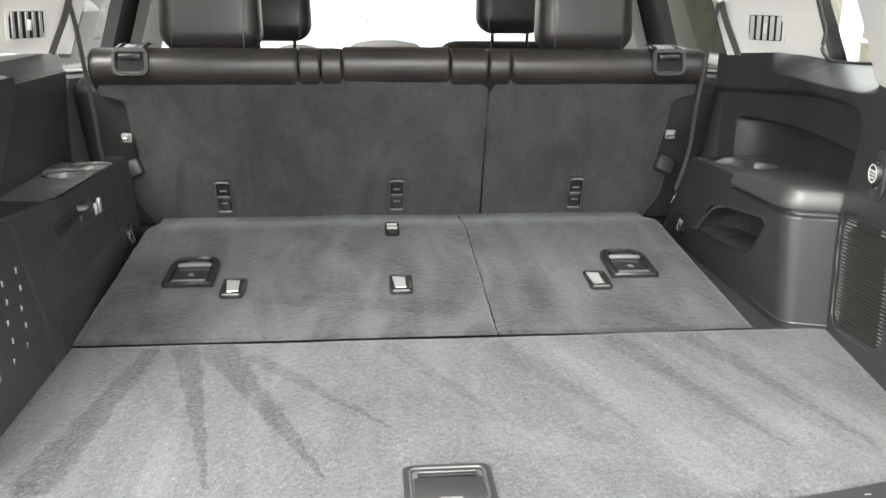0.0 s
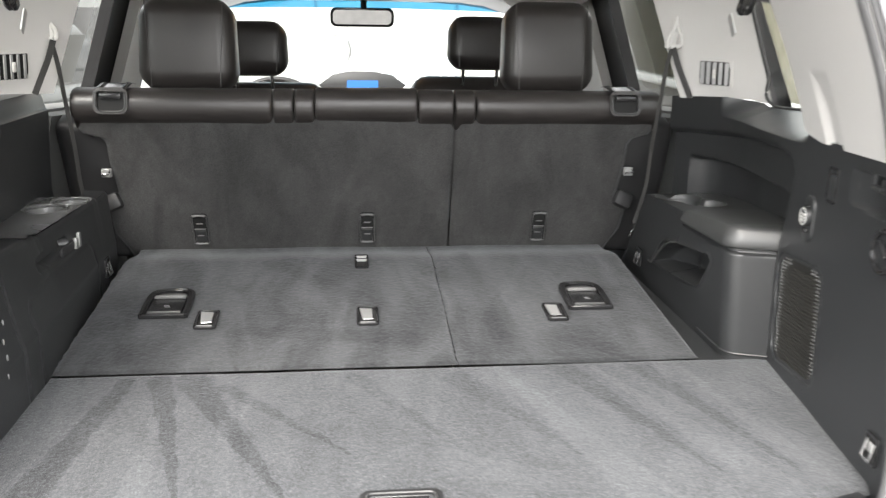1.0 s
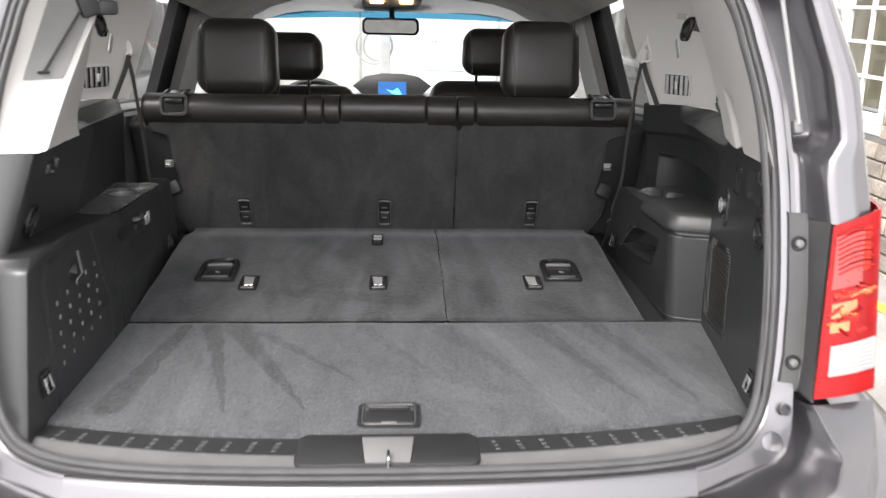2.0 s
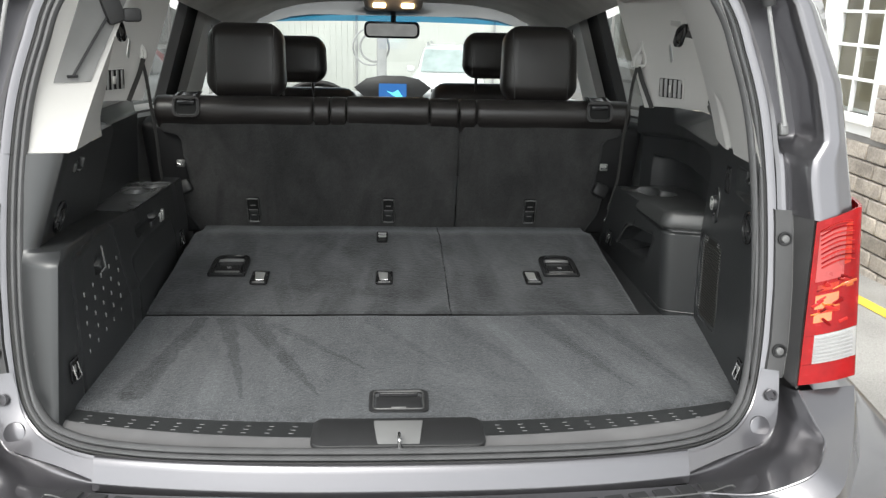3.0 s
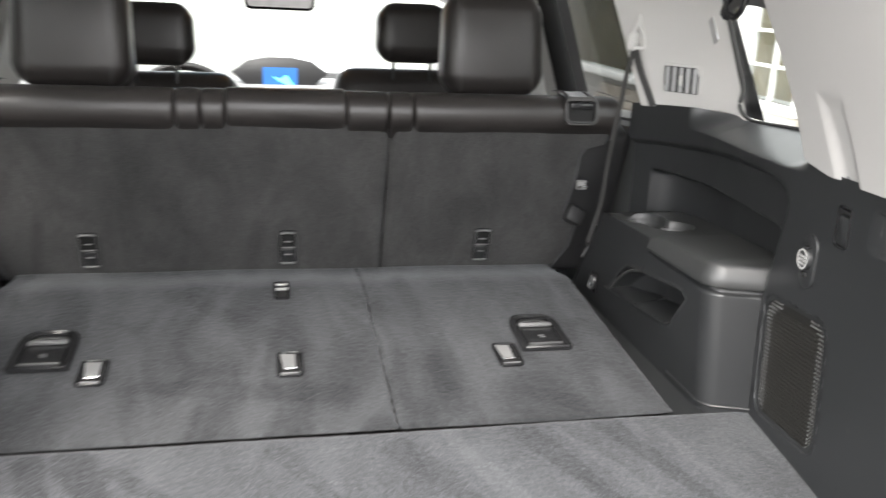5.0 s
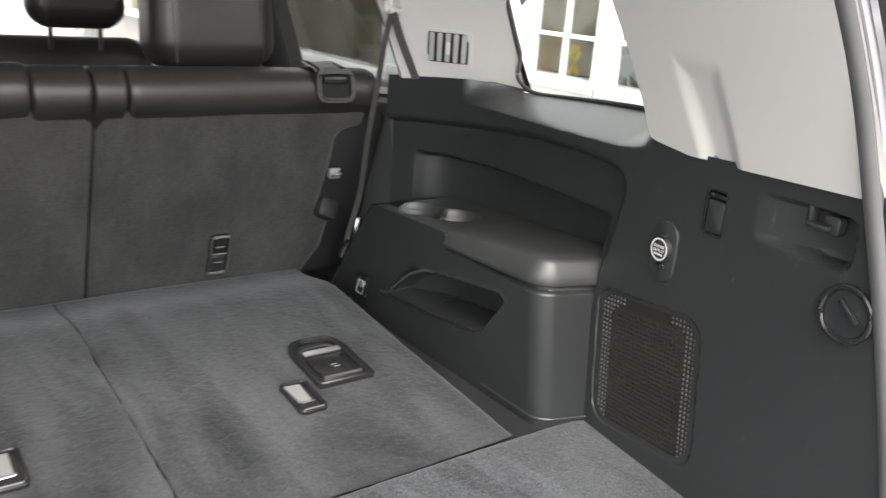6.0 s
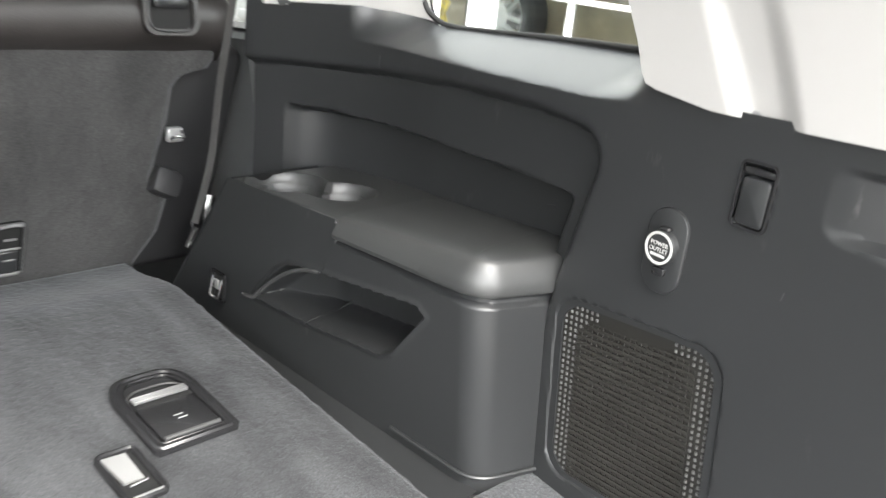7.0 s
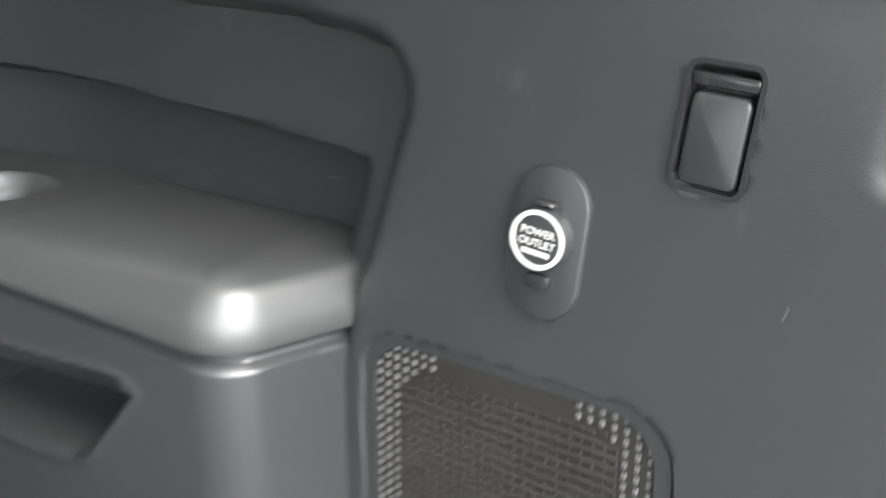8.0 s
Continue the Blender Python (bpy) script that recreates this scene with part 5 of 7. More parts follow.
bm = B()
sheet(bm, cup_top, steps(0, 1, 96), steps(0, 1, 120))
part("cup_holder", bm, M["vinyl"], console, "moulded cup holders")
bm = B()
sheet(bm, lambda u, v: Vector((lerp(0.607, 0.80, u), lerp(2.255, 2.125, max(0.0, (lerp(0.70, 1.001, v) - 0.80) / 0.19)) + 0.01 * u * v, lerp(0.70, 1.001, v))), steps(0, 1, 4), steps(0, 1, 12))
part("front_face", bm, M["plastic"], console)
# low ledge beside the folded seat, base lip and rear edge bead
bm = B()
sheet(bm, lambda y, v: Vector((lerp(0.50, 0.616, v), y, 0.784 + 0.010 * v * v)), steps(1.66, 2.30, 24), steps(0, 1, 8))
part("ledge", bm, M["plastic"], console, "low dark ledge beside the folded seat")
bm = B()
tube(bm, [console_pt(0.40 + 0.2 * t, 0.806) - Vector((0.002, 0.002, 0)) for t in steps(0, 1, 24)], 0.0024, 8)
part("base_lip", bm, M["plastic"], console, "thin base lip")
bm = B()
tube(bm, [console_pt(0.594, z) + Vector((-0.0005, -0.0005, 0)) for z in steps(0.806, 0.990, 8)], 0.0016, 8)
part("edge_bead", bm, M["dot"], console, "thin bead at the rear edge")
# pocket lip: the highlight along it is put into a lighter grey
bm = B()
tube(bm, spline([(0.6085, y, z) for y, z in ((2.075, 0.857), (2.052, 0.862), (2.022, 0.890), (1.985, 0.918), (1.955, 0.933), (1.925, 0.941))], 5), 0.0026, 8)
part("pocket_lip", bm, M["dot"], console, "rolled pocket lip, lightened for its highlight")


def d_ring(p, normal, up=(0, 0, 1), group="tie-down rings"):
    t = thing("tie_down_ring", p, "small folding metal tie-down ring on the side trim", "tie-down ring", group)
    m = frame_at(p, normal, up)
    bm = B()
    ring_plate(bm, rrect(0.034, 0.042, 0.005), rrect(0.026, 0.034, 0.003), m, 0.003)
    part("base", bm, M["gloss"], t)
    bm = B()
    prism(bm, rrect(0.026, 0.034, 0.003), m @ Matrix.Translation((0, 0, -0.002)), 0.0028)
    part("well", bm, M["dark"], t)
    bm = B()
    pts = [m @ Vector(v) for v in ((-0.010, 0.011, 0.002), (-0.010, -0.010, 0.007), (-0.008, -0.014, 0.008), (0.008, -0.014, 0.008), (0.010, -0.010, 0.007), (0.010, 0.011, 0.002))]
    tube(bm, spline(pts, 4), 0.0017, 8)
    part("ring", bm, M["chrome"], t, "bright metal ring")
    bm = B()
    rbox(bm, m @ Vector((-0.002, 0.002, 0.002)), (0.010, 0.014, 0.002), 0.0008, 1, m.to_3x3().to_4x4())
    part("plate", bm, M["pale"], t, "bright pressed plate")
    return t


d_ring((0.606, 2.128, 0.850), (-1, 0, 0))
d_ring((wall_x(1.236) - 0.001, 1.236, 0.850), (-1, 0.15, 0))
d_ring((-left_in(2.085) + 0.001, 2.085, 0.856), (1, 0, 0))
d_ring((-0.551, 1.223, 0.864), (1, 0, 0))


# ---- second-row bench seat, seen from behind ----
def back_y(z):
    return 2.292 - 0.33 * (z - 0.88)


bench = thing("bench_seat", (0, 2.35, 0.75), "black leather split bench seat with a carpeted back", "seat")


def back_panel(x0, x1, outer):
    def f(u, v):
        z = lerp(0.80, 1.163, v)
        a, b = x0, x1
        side = interp(z, [(0.80, 0.575), (0.83, 0.588), (0.872, 0.612), (0.93, 0.618), (0.945, 0.610), (0.957, 0.586), (1.0, 0.589), (1.05, 0.595), (1.097, 0.594), (1.113, 0.604), (1.121, 0.640), (1.135, 0.648), (1.163, 0.650)])
        if outer < 0:
            a = -side
        else:
            b = side
        x = lerp(a, b, u)
        e = min((x - a), (b - x))
        y = back_y(z) + 0.009 * (1 - ss(0, 0.013, e)) + 0.002 * noise.noise((x * 5, z * 5, 7.0))
        return Vector((x, y, z))
    bm = B()
    e = [0.006, 0.014, 0.022, 0.03]
    sheet(bm, f, sorted(set(steps(0, 1, 46) + e + [1 - a for a in e])), steps(0, 1, 70))
    p = part("back_panel", bm, M["back_carpet"], bench, "dark felt-covered seat back")
    bm = B()
    rbox(bm, ((x0 + x1) / 2, 2.37, 0.97), (x1 - x0 - 0.06, 0.09, 0.34), 0.04, 3, rot(18, 0, 0))
    part("back_cushion", bm, M["leather"], bench)


back_panel(-0.65, 0.178, -1)
back_panel(0.182, 0.65, 1)
bm = B()
rbox(bm, (0, 2.62, 0.80), (1.24, 0.52, 0.16), 0.05, 3)
part("seat_cushion", bm, M["leather"], bench)


def roll(x0, x1, r=0.012, lift=0.0, mat="leather", drop=0.0):
    """One padded length of the leather top roll."""
    prof = [(0.000, 0.004), (-0.010, 0.012), (-0.015, 0.026), (-0.014, 0.044), (-0.006, 0.058), (0.010, 0.067), (0.032, 0.0705), (0.060, 0.068), (0.090, 0.056), (0.110, 0.020), (0.110, -0.03), (0.02, -0.02)]
    bm = B()
    n = max(8, int((x1 - x0) / 0.02))
    xs = sorted(set([x0 + (x1 - x0) * i / n for i in range(n + 1)] + [x0 + r * t for t in (0.1, 0.3, 0.6, 1.0)] + [x1 - r * t for t in (0.1, 0.3, 0.6, 1.0)]))
    rows = []
    for x in xs:
        e = min(x - x0, x1 - x)
        k = math.sqrt(max(0.0, 1 - (1 - min(1.0, e / r)) ** 2)) if e < r else 1.0
        sc = 0.90 + 0.10 * k
        wv = 0.0012 * noise.noise((x * 30, 1.0, 0))
        rows.append([bm.verts.new((x, 2.198 + 0.06 + (a - 0.06) * sc, 1.150 + lift + 0.035 + (b - 0.035) * sc + wv)) for a, b in prof])
    k = len(prof)
    for r0, r1 in zip(rows, rows[1:]):
        for j in range(k):
            bm.faces.new((r0[j], r1[j], r1[(j + 1) % k], r0[(j + 1) % k]))
    bm.faces.new(rows[0])
    bm.faces.new(rows[-1][::-1])
    bmesh.ops.recalc_face_normals(bm, faces=list(bm.faces))
    return part("top_roll", bm, M[mat], bench, angle=70)


EDGES = [-0.652, -0.226, -0.180, -0.135, 0.093, 0.175, 0.224, 0.655]
for i, (a, b) in enumerate(zip(EDGES, EDGES[1:])):
    roll(a + 0.0006, b - 0.0006, 0.016 if i in (0, 6) else 0.007, 0.003 if i == 3 else 0.0)


def head_rest(cx, y, zb, zt, w, d, parent_name="head_rest", parent=bench, posts=True, lean=-8):
    h = zt - zb
    bm = B()
    vs = rbox(bm, (0, 0, 0), (w, d, h), 0.045, 5)
    for v in vs:
        t = v.co.z / h + 0.5
        v.co.x *= 1.0 + 0.05 * math.sin(t * 3.0) - 0.08 * (1 - t) ** 3 - 0.14 * t ** 2
        v.co.y += 0.012 * math.cos(v.co.x / w * 3.0) * (1 if v.co.y < 0 else 0.4)
    m = Matrix.Translation((cx, y, (zb + zt) / 2)) @ rot(lean, 0, 0)
    for v in bm.verts:
        v.co = m @ v.co
    hr = part(parent_name, bm, M["leather"], parent, angle=80)
    for sx in (-1, 1):
        bm = B()
        pts = [m @ Vector((sx * w * (0.36 - 0.02 * math.cos(t * 3)), -d * 0.492 + 0.014 - 0.016 * math.cos(0.36 * 3), lerp(-h * 0.46, h * 0.44, t))) for t in steps(0, 1, 10)]
        tube(bm, pts, 0.0011, 6)
        part("seam", bm, M["leather"], hr, "stitched seam")
    if posts:
        for sx in (-1, 1):
            bm = B()
            tube(bm, [(cx + sx * w * 0.25, y + 0.01, zb - 0.05), (cx + sx * w * 0.25, y, zb + 0.03)], 0.006, 10)
            part("post", bm, M["chrome"], hr)
    return hr


head_rest(-0.432, 2.40, 1.196, 1.410, 0.228, 0.13)
head_rest(0.424, 2.40, 1.196, 1.416, 0.228, 0.13)


def latch(s):
    x = s * 0.564
    m = frame_at((x, 2.183, 1.196), (0, -1, 0.20))
    bm = B()
    ring_plate(bm, rrect(0.072, 0.056, 0.016, 6), rrect(0.056, 0.040, 0.009, 6), m @ Matrix.Translation((0, 0, -0.006)), 0.010)
    bz = part("latch_bezel", bm, M["leather"], bench, "black plastic seat-back release bezel")
    bm = B()
    prism(bm, rrect(0.058, 0.040, 0.008, 5), m @ Matrix.Translation((0, 0, -0.007)), 0.006)
    part("well", bm, M["dark"], bz)
    bm = B()
    rbox(bm, m @ Vector((0, 0.010, 0.003)), (0.046, 0.008, 0.012), 0.003, 2)
    part("release_lever", bm, M["gloss"], bz)
    bm = B()
    tube(bm, spline([m @ Vector(v) for v in ((-0.030, 0.012, 0.005), (-0.030, -0.010, 0.005), (-0.020, -0.022, 0.005), (0.020, -0.022, 0.005), (0.030, -0.010, 0.005), (0.030, 0.012, 0.005))], 6), 0.0013, 8)
    part("rim", bm, M["plastic"], bz, "worn rim of the bezel")
    def plate(u, v):
        e = interp(v, [(0, 0.0), (0.2, 0.010), (0.6, 0.016), (1, 0.010)])
        return Vector((x + (u - 0.5) * 0.066, lerp(2.178, 2.290, v), 1.2125 + e + 0.0025 * math.exp(-((abs(u - 0.5) - 0.36) / 0.05) ** 2)))
    bm = B()
    sheet(bm, plate, steps(0, 1, 30), steps(0, 1, 10))
    part("guide", bm, M["gloss"], bz, "ribbed strap guide over the roll")


latch(1), latch(-1)
for s in (1, -1):
    bm = B()
    rbox(bm, (s * 0.640, 2.315, 0.98), (0.13, 0.07, 0.36), 0.02, 3, rot(18, 0, 0))
    part("side_bolster", bm, M["black"], bench, "black plastic bolster")


def back_anchor(x, z):
    t = thing("child_seat_anchor", (x, back_y(z), z), "black framed child seat anchor in the seat back", "anchor", "seat back anchors")
    m = frame_at((x, back_y(z) - 0.001, z), (0, -1, -0.33))
    bm = B()
    bezel(bm, 0.037, 0.084, m, 0.008, 0.0045, 0.005)
    part("bezel", bm, M["gloss"], t)
    bm = B()
    tube(bm, [m @ Vector((a, b, 0.0045)) for a, b in rrect(0.0335, 0.0800, 0.006, 4)], 0.0022, 6, True)
    part("rim", bm, M["dot"], t, "worn grey rim")
    for k, bow in ((0.0395, 0.002), (-0.0385, -0.001)):
        bm = B()
        tube(bm, [m @ Vector((a * 0.0135, k - bow * a * a, 0.0062)) for a in steps(-1, 1, 6)], 0.0021, 8)
        part("edge_bar", bm, M["slit"], t)
    bm = B()
    prism(bm, rrect(0.029, 0.072, 0.004), m @ Matrix.Translation((0, 0, -0.001)), 0.002)
    part("well", bm, M["dark"], t)
    bm = B()
    rbox(bm, m @ Vector((0, -0.020, 0.003)), (0.026, 0.034, 0.004), 0.0015, 1, m.to_3x3().to_4x4())
    part("flap", bm, M["plastic"], t)
    for k, w in ((0.002, 0.027), (-0.016, 0.015), (0.017, 0.016)):
        bm = B()
        rbox(bm, m @ Vector((0, k, 0.0055)), (w, 0.0028, 0.003), 0.001, 1)
        part("bar", bm, M["slit"], t)
    return t


for x in (-0.413, -0.020, 0.400):
    back_anchor(x, 0.886)


def striker(s):
    z = 1.030
    x = s * 0.602
    t = thing("seat_striker", (x, back_y(z), z), "small bright steel striker on the seat back edge", "striker", "seat strikers")
    bm = B()
    rbox(bm, (x, back_y(z) - 0.002, z), (0.022, 0.010, 0.020), 0.002, 1)
    part("plate", bm, M["pale"], t)
    bm = B()
    tube(bm, spline([(x - 0.007, back_y(z) - 0.005, z - 0.006), (x - 0.007, back_y(z) - 0.016, z), (x + 0.007, back_y(z) - 0.016, z), (x + 0.007, back_y(z) - 0.005, z + 0.006)], 4), 0.0022, 8)
    part("loop", bm, M["chrome"], t)
    # hinge cover below
    bm = B()
    rbox(bm, (s * 0.603, back_y(0.958) + 0.002, 0.955), (0.045, 0.03, 0.04), 0.010, 2, rot(-18, s * 25, 0))
    part("hinge_cover", bm, M["black"], t, "black plastic hinge cover")


striker(1), striker(-1)


# ---- front seats, dashboard, windscreen ----
def front_seat(s, z):
    t = thing("front_seat", (s * 0.345, 3.0, 0.6), "black leather front seat with a tall head rest", "seat", "front seats")
    bm = B()
    rbox(bm, (s * 0.345, 3.05, z - 0.30), (0.48, 0.14, 0.56), 0.06, 4, rot(-14, 0, 0), (0.86, 0.8))
    part("backrest", bm, M["leather"], t)
    bm = B()
    rbox(bm, (s * 0.345, 3.30, 0.60), (0.50, 0.52, 0.16), 0.06, 3)
    part("seat", bm, M["leather"], t)
    head_rest(s * 0.352, 3.0, z, z + 0.165, 0.215, 0.10, "head_rest", t)


front_seat(-1, 1.188), front_seat(1, 1.212)
dash = thing("dashboard", (0, 4.0, 0.8), "light grey dashboard with a hooded display", "dashboard")
bm = B()


def dash_pt(u, v):
    x = lerp(-0.72, 0.72, u)
    prof = [(3.70, 0.62), (3.66, 0.86), (3.72, 0.975), (3.82, 1.015), (4.0, 1.030), (4.25, 1.015), (4.42, 0.985)]
    i = min(int(v), len(prof) - 2)
    y, z = (lerp(prof[i][k], prof[i + 1][k], v - i) for k in (0, 1))
    return Vector((x, y + 0.04 * (1 - (x / 0.72) ** 2), z + 0.012 * math.cos(x * 2.2)))


sheet(bm, dash_pt, steps(0, 1, 40), steps(0, 6, 36))
part("panel", bm, M["dash"], dash)
m = frame_at((-0.007, 4.0, 1.066), (0, -1, 0.1))
bm = B()
prism(bm, [(-0.185, 0.008), (-0.125, -0.046), (0.125, -0.046), (0.185, 0.010), (0.125, 0.052), (0.05, 0.066), (-0.05, 0.066), (-0.125, 0.052)], m, 0.05, 0.006)
hood = part("display_hood", bm, M["black"], dash, "black hood round the display")
bm = B()
prism(bm, rrect(0.132, 0.076, 0.003), m @ Matrix.Translation((0.0, -0.010, 0.048)), 0.005)
scr = part("display", bm, M["screen"], hood, "blue lit display")
bm = B()
prism(bm, [(-0.035, 0.006), (-0.01, -0.012), (0.02, -0.026), (0.05, -0.03), (0.02, 0.012), (-0.004, -0.002)], m @ Matrix.Translation((0.005, -0.012, 0.0535)), 0.0015)
part("graphic", bm, M["screen_hi"], scr, "pale blue shape on the display")
wheel = thing("steering_wheel", (-0.345, 3.62, 1.0), "dark steering wheel in front of the driver's seat", "steering wheel")
wm = Matrix.Translation((-0.345, 3.62, 0.955)) @ rot(62, 0, 0)
bm = B()
sweep(bm, [wm @ Vector((0.185 * math.cos(a), 0.185 * math.sin(a), 0)) for a in steps(0, 2 * math.pi, 48)[:-1]], circle(0.015, 10), up=wm.to_3x3() @ Vector((0, 0, 1)), closed=True)
part("rim", bm, M["leather"], wheel)
bm = B()
rbox(bm, wm @ Vector((0, 0, -0.01)), (0.17, 0.13, 0.04), 0.02, 3, rot(62, 0, 0))
part("hub", bm, M["black"], wheel)
for a in (0, 180, 270):
    bm = B()
    d = Vector((math.cos(radians(a)), math.sin(radians(a)), 0))
    tube(bm, [wm @ (d * 0.06), wm @ (d * 0.18)], 0.012, 8)
    part("spoke", bm, M["grey"], wheel)

# windscreen: glass, shade band, header
def screen_pt(u, v):
    x = lerp(-0.66, 0.66, u) * lerp(1.0, 0.93, v)
    return Vector((x, lerp(4.42, 3.42, v) - 0.10 * (2 * u - 1) ** 2, lerp(0.965, 1.465, v) - 0.012 * (2 * u - 1) ** 2))


wind = thing("window_1", (0, 4.4, 0.97), "clear windscreen with a blue shade band", "window", kind="structure")
bm = B()
sheet(bm, screen_pt, steps(0, 1, 12), steps(0, 0.86, 8))
part("pane", bm, M["glass"], wind).visible_shadow = False
bm = B()
sheet(bm, screen_pt, steps(0, 1, 12), steps(0.86, 1.0, 3))
part("shade_band", bm, M["band"], wind, "blue tinted shade band").visible_shadow = False
bm = B()
sheet(bm, lambda u, v: screen_pt(u, 1.0) + Vector((0, -0.03 * v - 0.001, 0.006 + 0.03 * v)), steps(0, 1, 12), steps(0, 1, 2))
bmesh.ops.solidify(bm, geom=list(bm.faces), thickness=0.02)
part("header", bm, M["headliner"], wind)
for s in (1, -1):
    bm = B()
    tube(bm, spline([(s * 0.70, 4.50, 0.93), (s * 0.665, 4.0, 1.18), (s * 0.625, 3.40, 1.455), (s * 0.60, 3.1, 1.51)], 6), 0.035, 10)
    part("pillar", bm, M["trim"], wind, "light grey windscreen pillar trim")


def roof_z(y):
    return 1.70 - 0.115 * (y - 1.45)


bm = B()
sheet(bm, lambda x, y: Vector((x, y, roof_z(y) - 0.10 * (abs(x) / 0.6) ** 4 - 0.01)), steps(-0.62, 0.62, 16), steps(1.46, 3.44, 16))
single("ceiling", bm, M["headliner"], "pale grey cloth headliner over the seats", "ceiling", kind="structure")
bm = B()
sheet(bm, lambda x, y: Vector((x, y, roof_z(y) + 0.035 - 0.10 * (abs(x) / 0.66) ** 4 - 0.08 * ss(3.1, 3.5, y))), steps(-0.68, 0.68, 16), steps(1.40, 3.50, 16))
part("roof", bm, M["paint"], body, "painted roof panel")
cons = thing("overhead_console", (0, 3.36, 1.47), "grey overhead console with two lit reading lamps", "overhead console")
bm = B()
rbox(bm, (-0.006, 3.30, 1.478), (0.225, 0.20, 0.075), 0.025, 4)
part("housing", bm, M["dash"], cons)
for x in (-0.060, 0.048):
    bm = B()
    rbox(bm, (x, 3.198, 1.462), (0.048, 0.012, 0.018), 0.004, 2)
    part("reading_lamp", bm, M["lamp"], cons, "warm lit lamp lens")
mir = thing("rear_view_mirror", (-0.012, 3.52, 1.36), "black framed rear-view mirror on the windscreen", "mirror")
mm = frame_at((-0.012, 3.50, 1.362), (-0.045, -1, -0.018))
bm = B()
prism(bm, rrect(0.232, 0.068, 0.022, 6), mm @ Matrix.Translation((0, 0, -0.03)), 0.032, 0.005)
part("housing", bm, M["gloss"], mir)
bm = B()
prism(bm, rrect(0.212, 0.050, 0.016, 6), mm @ Matrix.Translation((0, 0, 0.001)), 0.0025)
part("mirror_glass", bm, M["mirror"], mir, "silver mirror glass")
bm = B()
tube(bm, [(-0.006, 3.515, 1.39), (-0.006, 3.50, 1.43), (-0.006, 3.52, 1.455)], 0.012, 8)
part("stalk", bm, M["black"], mir)


# ---- sides ahead of the pillars: doors, windows, pillars ----
def side(s, n):
    wt_ = thing("door_%d" % n, (s * 0.78, 2.7, 0.6), "dark inner door panels below the side windows", "door", kind="structure")
    def sill_z(y):
        return 1.165 - 0.075 * (y - 2.2)
    bm = B()
    sheet(bm, lambda y, v: Vector((s * (0.735 + 0.045 * math.sin(v * 3.1)), y, lerp(0.52, sill_z(y), v))), steps(2.24, 4.5, 24), steps(0, 1, 10))
    bmesh.ops.solidify(bm, geom=list(bm.faces), thickness=0.03 * s)
    part("panel", bm, M["door_grey"], wt_)
    bm = B()
    sheet(bm, lambda y, v: Vector((s * lerp(0.74, 0.86, v), y, sill_z(y) + 0.006)), steps(2.24, 4.5, 12), steps(0, 1, 2))
    part("ledge", bm, M["grey"], wt_, "grey window ledge")
    bm = B()
    sheet(bm, lambda y, v: Vector((s * (0.92 - 0.02 * v), y, lerp(0.40, sill_z(y), v) + ground_z(y) * 0.5 * (1 - v))), steps(1.60, 5.6, 20), steps(0, 1, 6))
    part("outer_skin", bm, M["paint"], body, "painted body side")
    # glass
    w = thing("window_%d" % (n + 1), (s * 0.80, 2.8, 1.17), "tinted side windows with dark frames", "window", kind="structure")
    def gl(y, v):
        zb, zt = sill_z(y) - 0.01, roof_z(y) - 0.09
        z = lerp(zb, zt, v)
        return Vector((s * (0.855 - 0.33 * (z - 1.17)), y, z))
    for a, b in ((2.30, 3.12), (3.14, 4.2)):
        bm = B()
        sheet(bm, gl, steps(a, b, 6), steps(0, 1, 4), lambda y, v: not (y > 3.5 and v > 1.0 - (y - 3.5) / 0.75))
        part("pane", bm, M["privacy" if a < 3 else "tint"], w).visible_shadow = False
    bm = B()
    def qg(u, v):
        z = lerp(1.205, 1.62, v)
        return Vector((s * (0.825 - 0.29 * (z - 1.235)), lerp(1.57, 2.0, u) + 0.24 * (z - 1.235), z))
    sheet(bm, qg, steps(0, 1, 4), steps(0, 1, 4))
    part("quarter_pane", bm, M["quarter"], w, "quarter window glass").visible_shadow = False
    bm = B()
    edge = [c_line(0.0, z, s) + Vector((s * 0.004, -0.004, 0)) for z in (1.64, 1.54, 1.44, 1.36, 1.30, 1.272)]
    edge += [Vector((s * x, y, z)) for x, y, z in ((0.796, 1.986, 1.240), (0.797, 1.968, 1.224), (0.800, 1.940, 1.217), (0.801, 1.88, 1.220), (0.798, 1.76, 1.228), (0.790, 1.63, 1.234), (0.780, 1.58, 1.236))]
    tube(bm, spline(edge, 5), 0.0036, 8)
    part("rubber_edge", bm, M["rubber"], w, "black rubber window edge")
    # outer pillar skins beside and above the quarter window
    bm = B()
    sheet(bm, lambda u, v: Vector((s * (0.885 - 0.30 * (lerp(1.2, 1.64, v) - 1.23)), lerp(2.06, 2.30, u) + 0.30 * (lerp(1.2, 1.64, v) - 1.23), lerp(1.2, 1.64, v))), steps(0, 1, 3), steps(0, 1, 6))
    part("pillar_skin", bm, M["paint"], body)
    bm = B()
    sheet(bm, lambda u, v: Vector((s * (0.885 - 0.30 * (lerp(1.2, 1.64, v) - 1.23)), lerp(1.50, 1.585, u) + 0.33 * (lerp(1.2, 1.64, v) - 1.23), lerp(1.2, 1.64, v))), steps(0, 1, 3), steps(0, 1, 6))
    part("pillar_skin", bm, M["paint"], body)
    # roof rail over the side windows
    bm = B()
    tube(bm, spline([(s * 0.66, 1.62, 1.70), (s * 0.69, 2.2, 1.60), (s * 0.68, 3.0, 1.51), (s * 0.63, 3.45, 1.47)], 6), 0.055, 10)
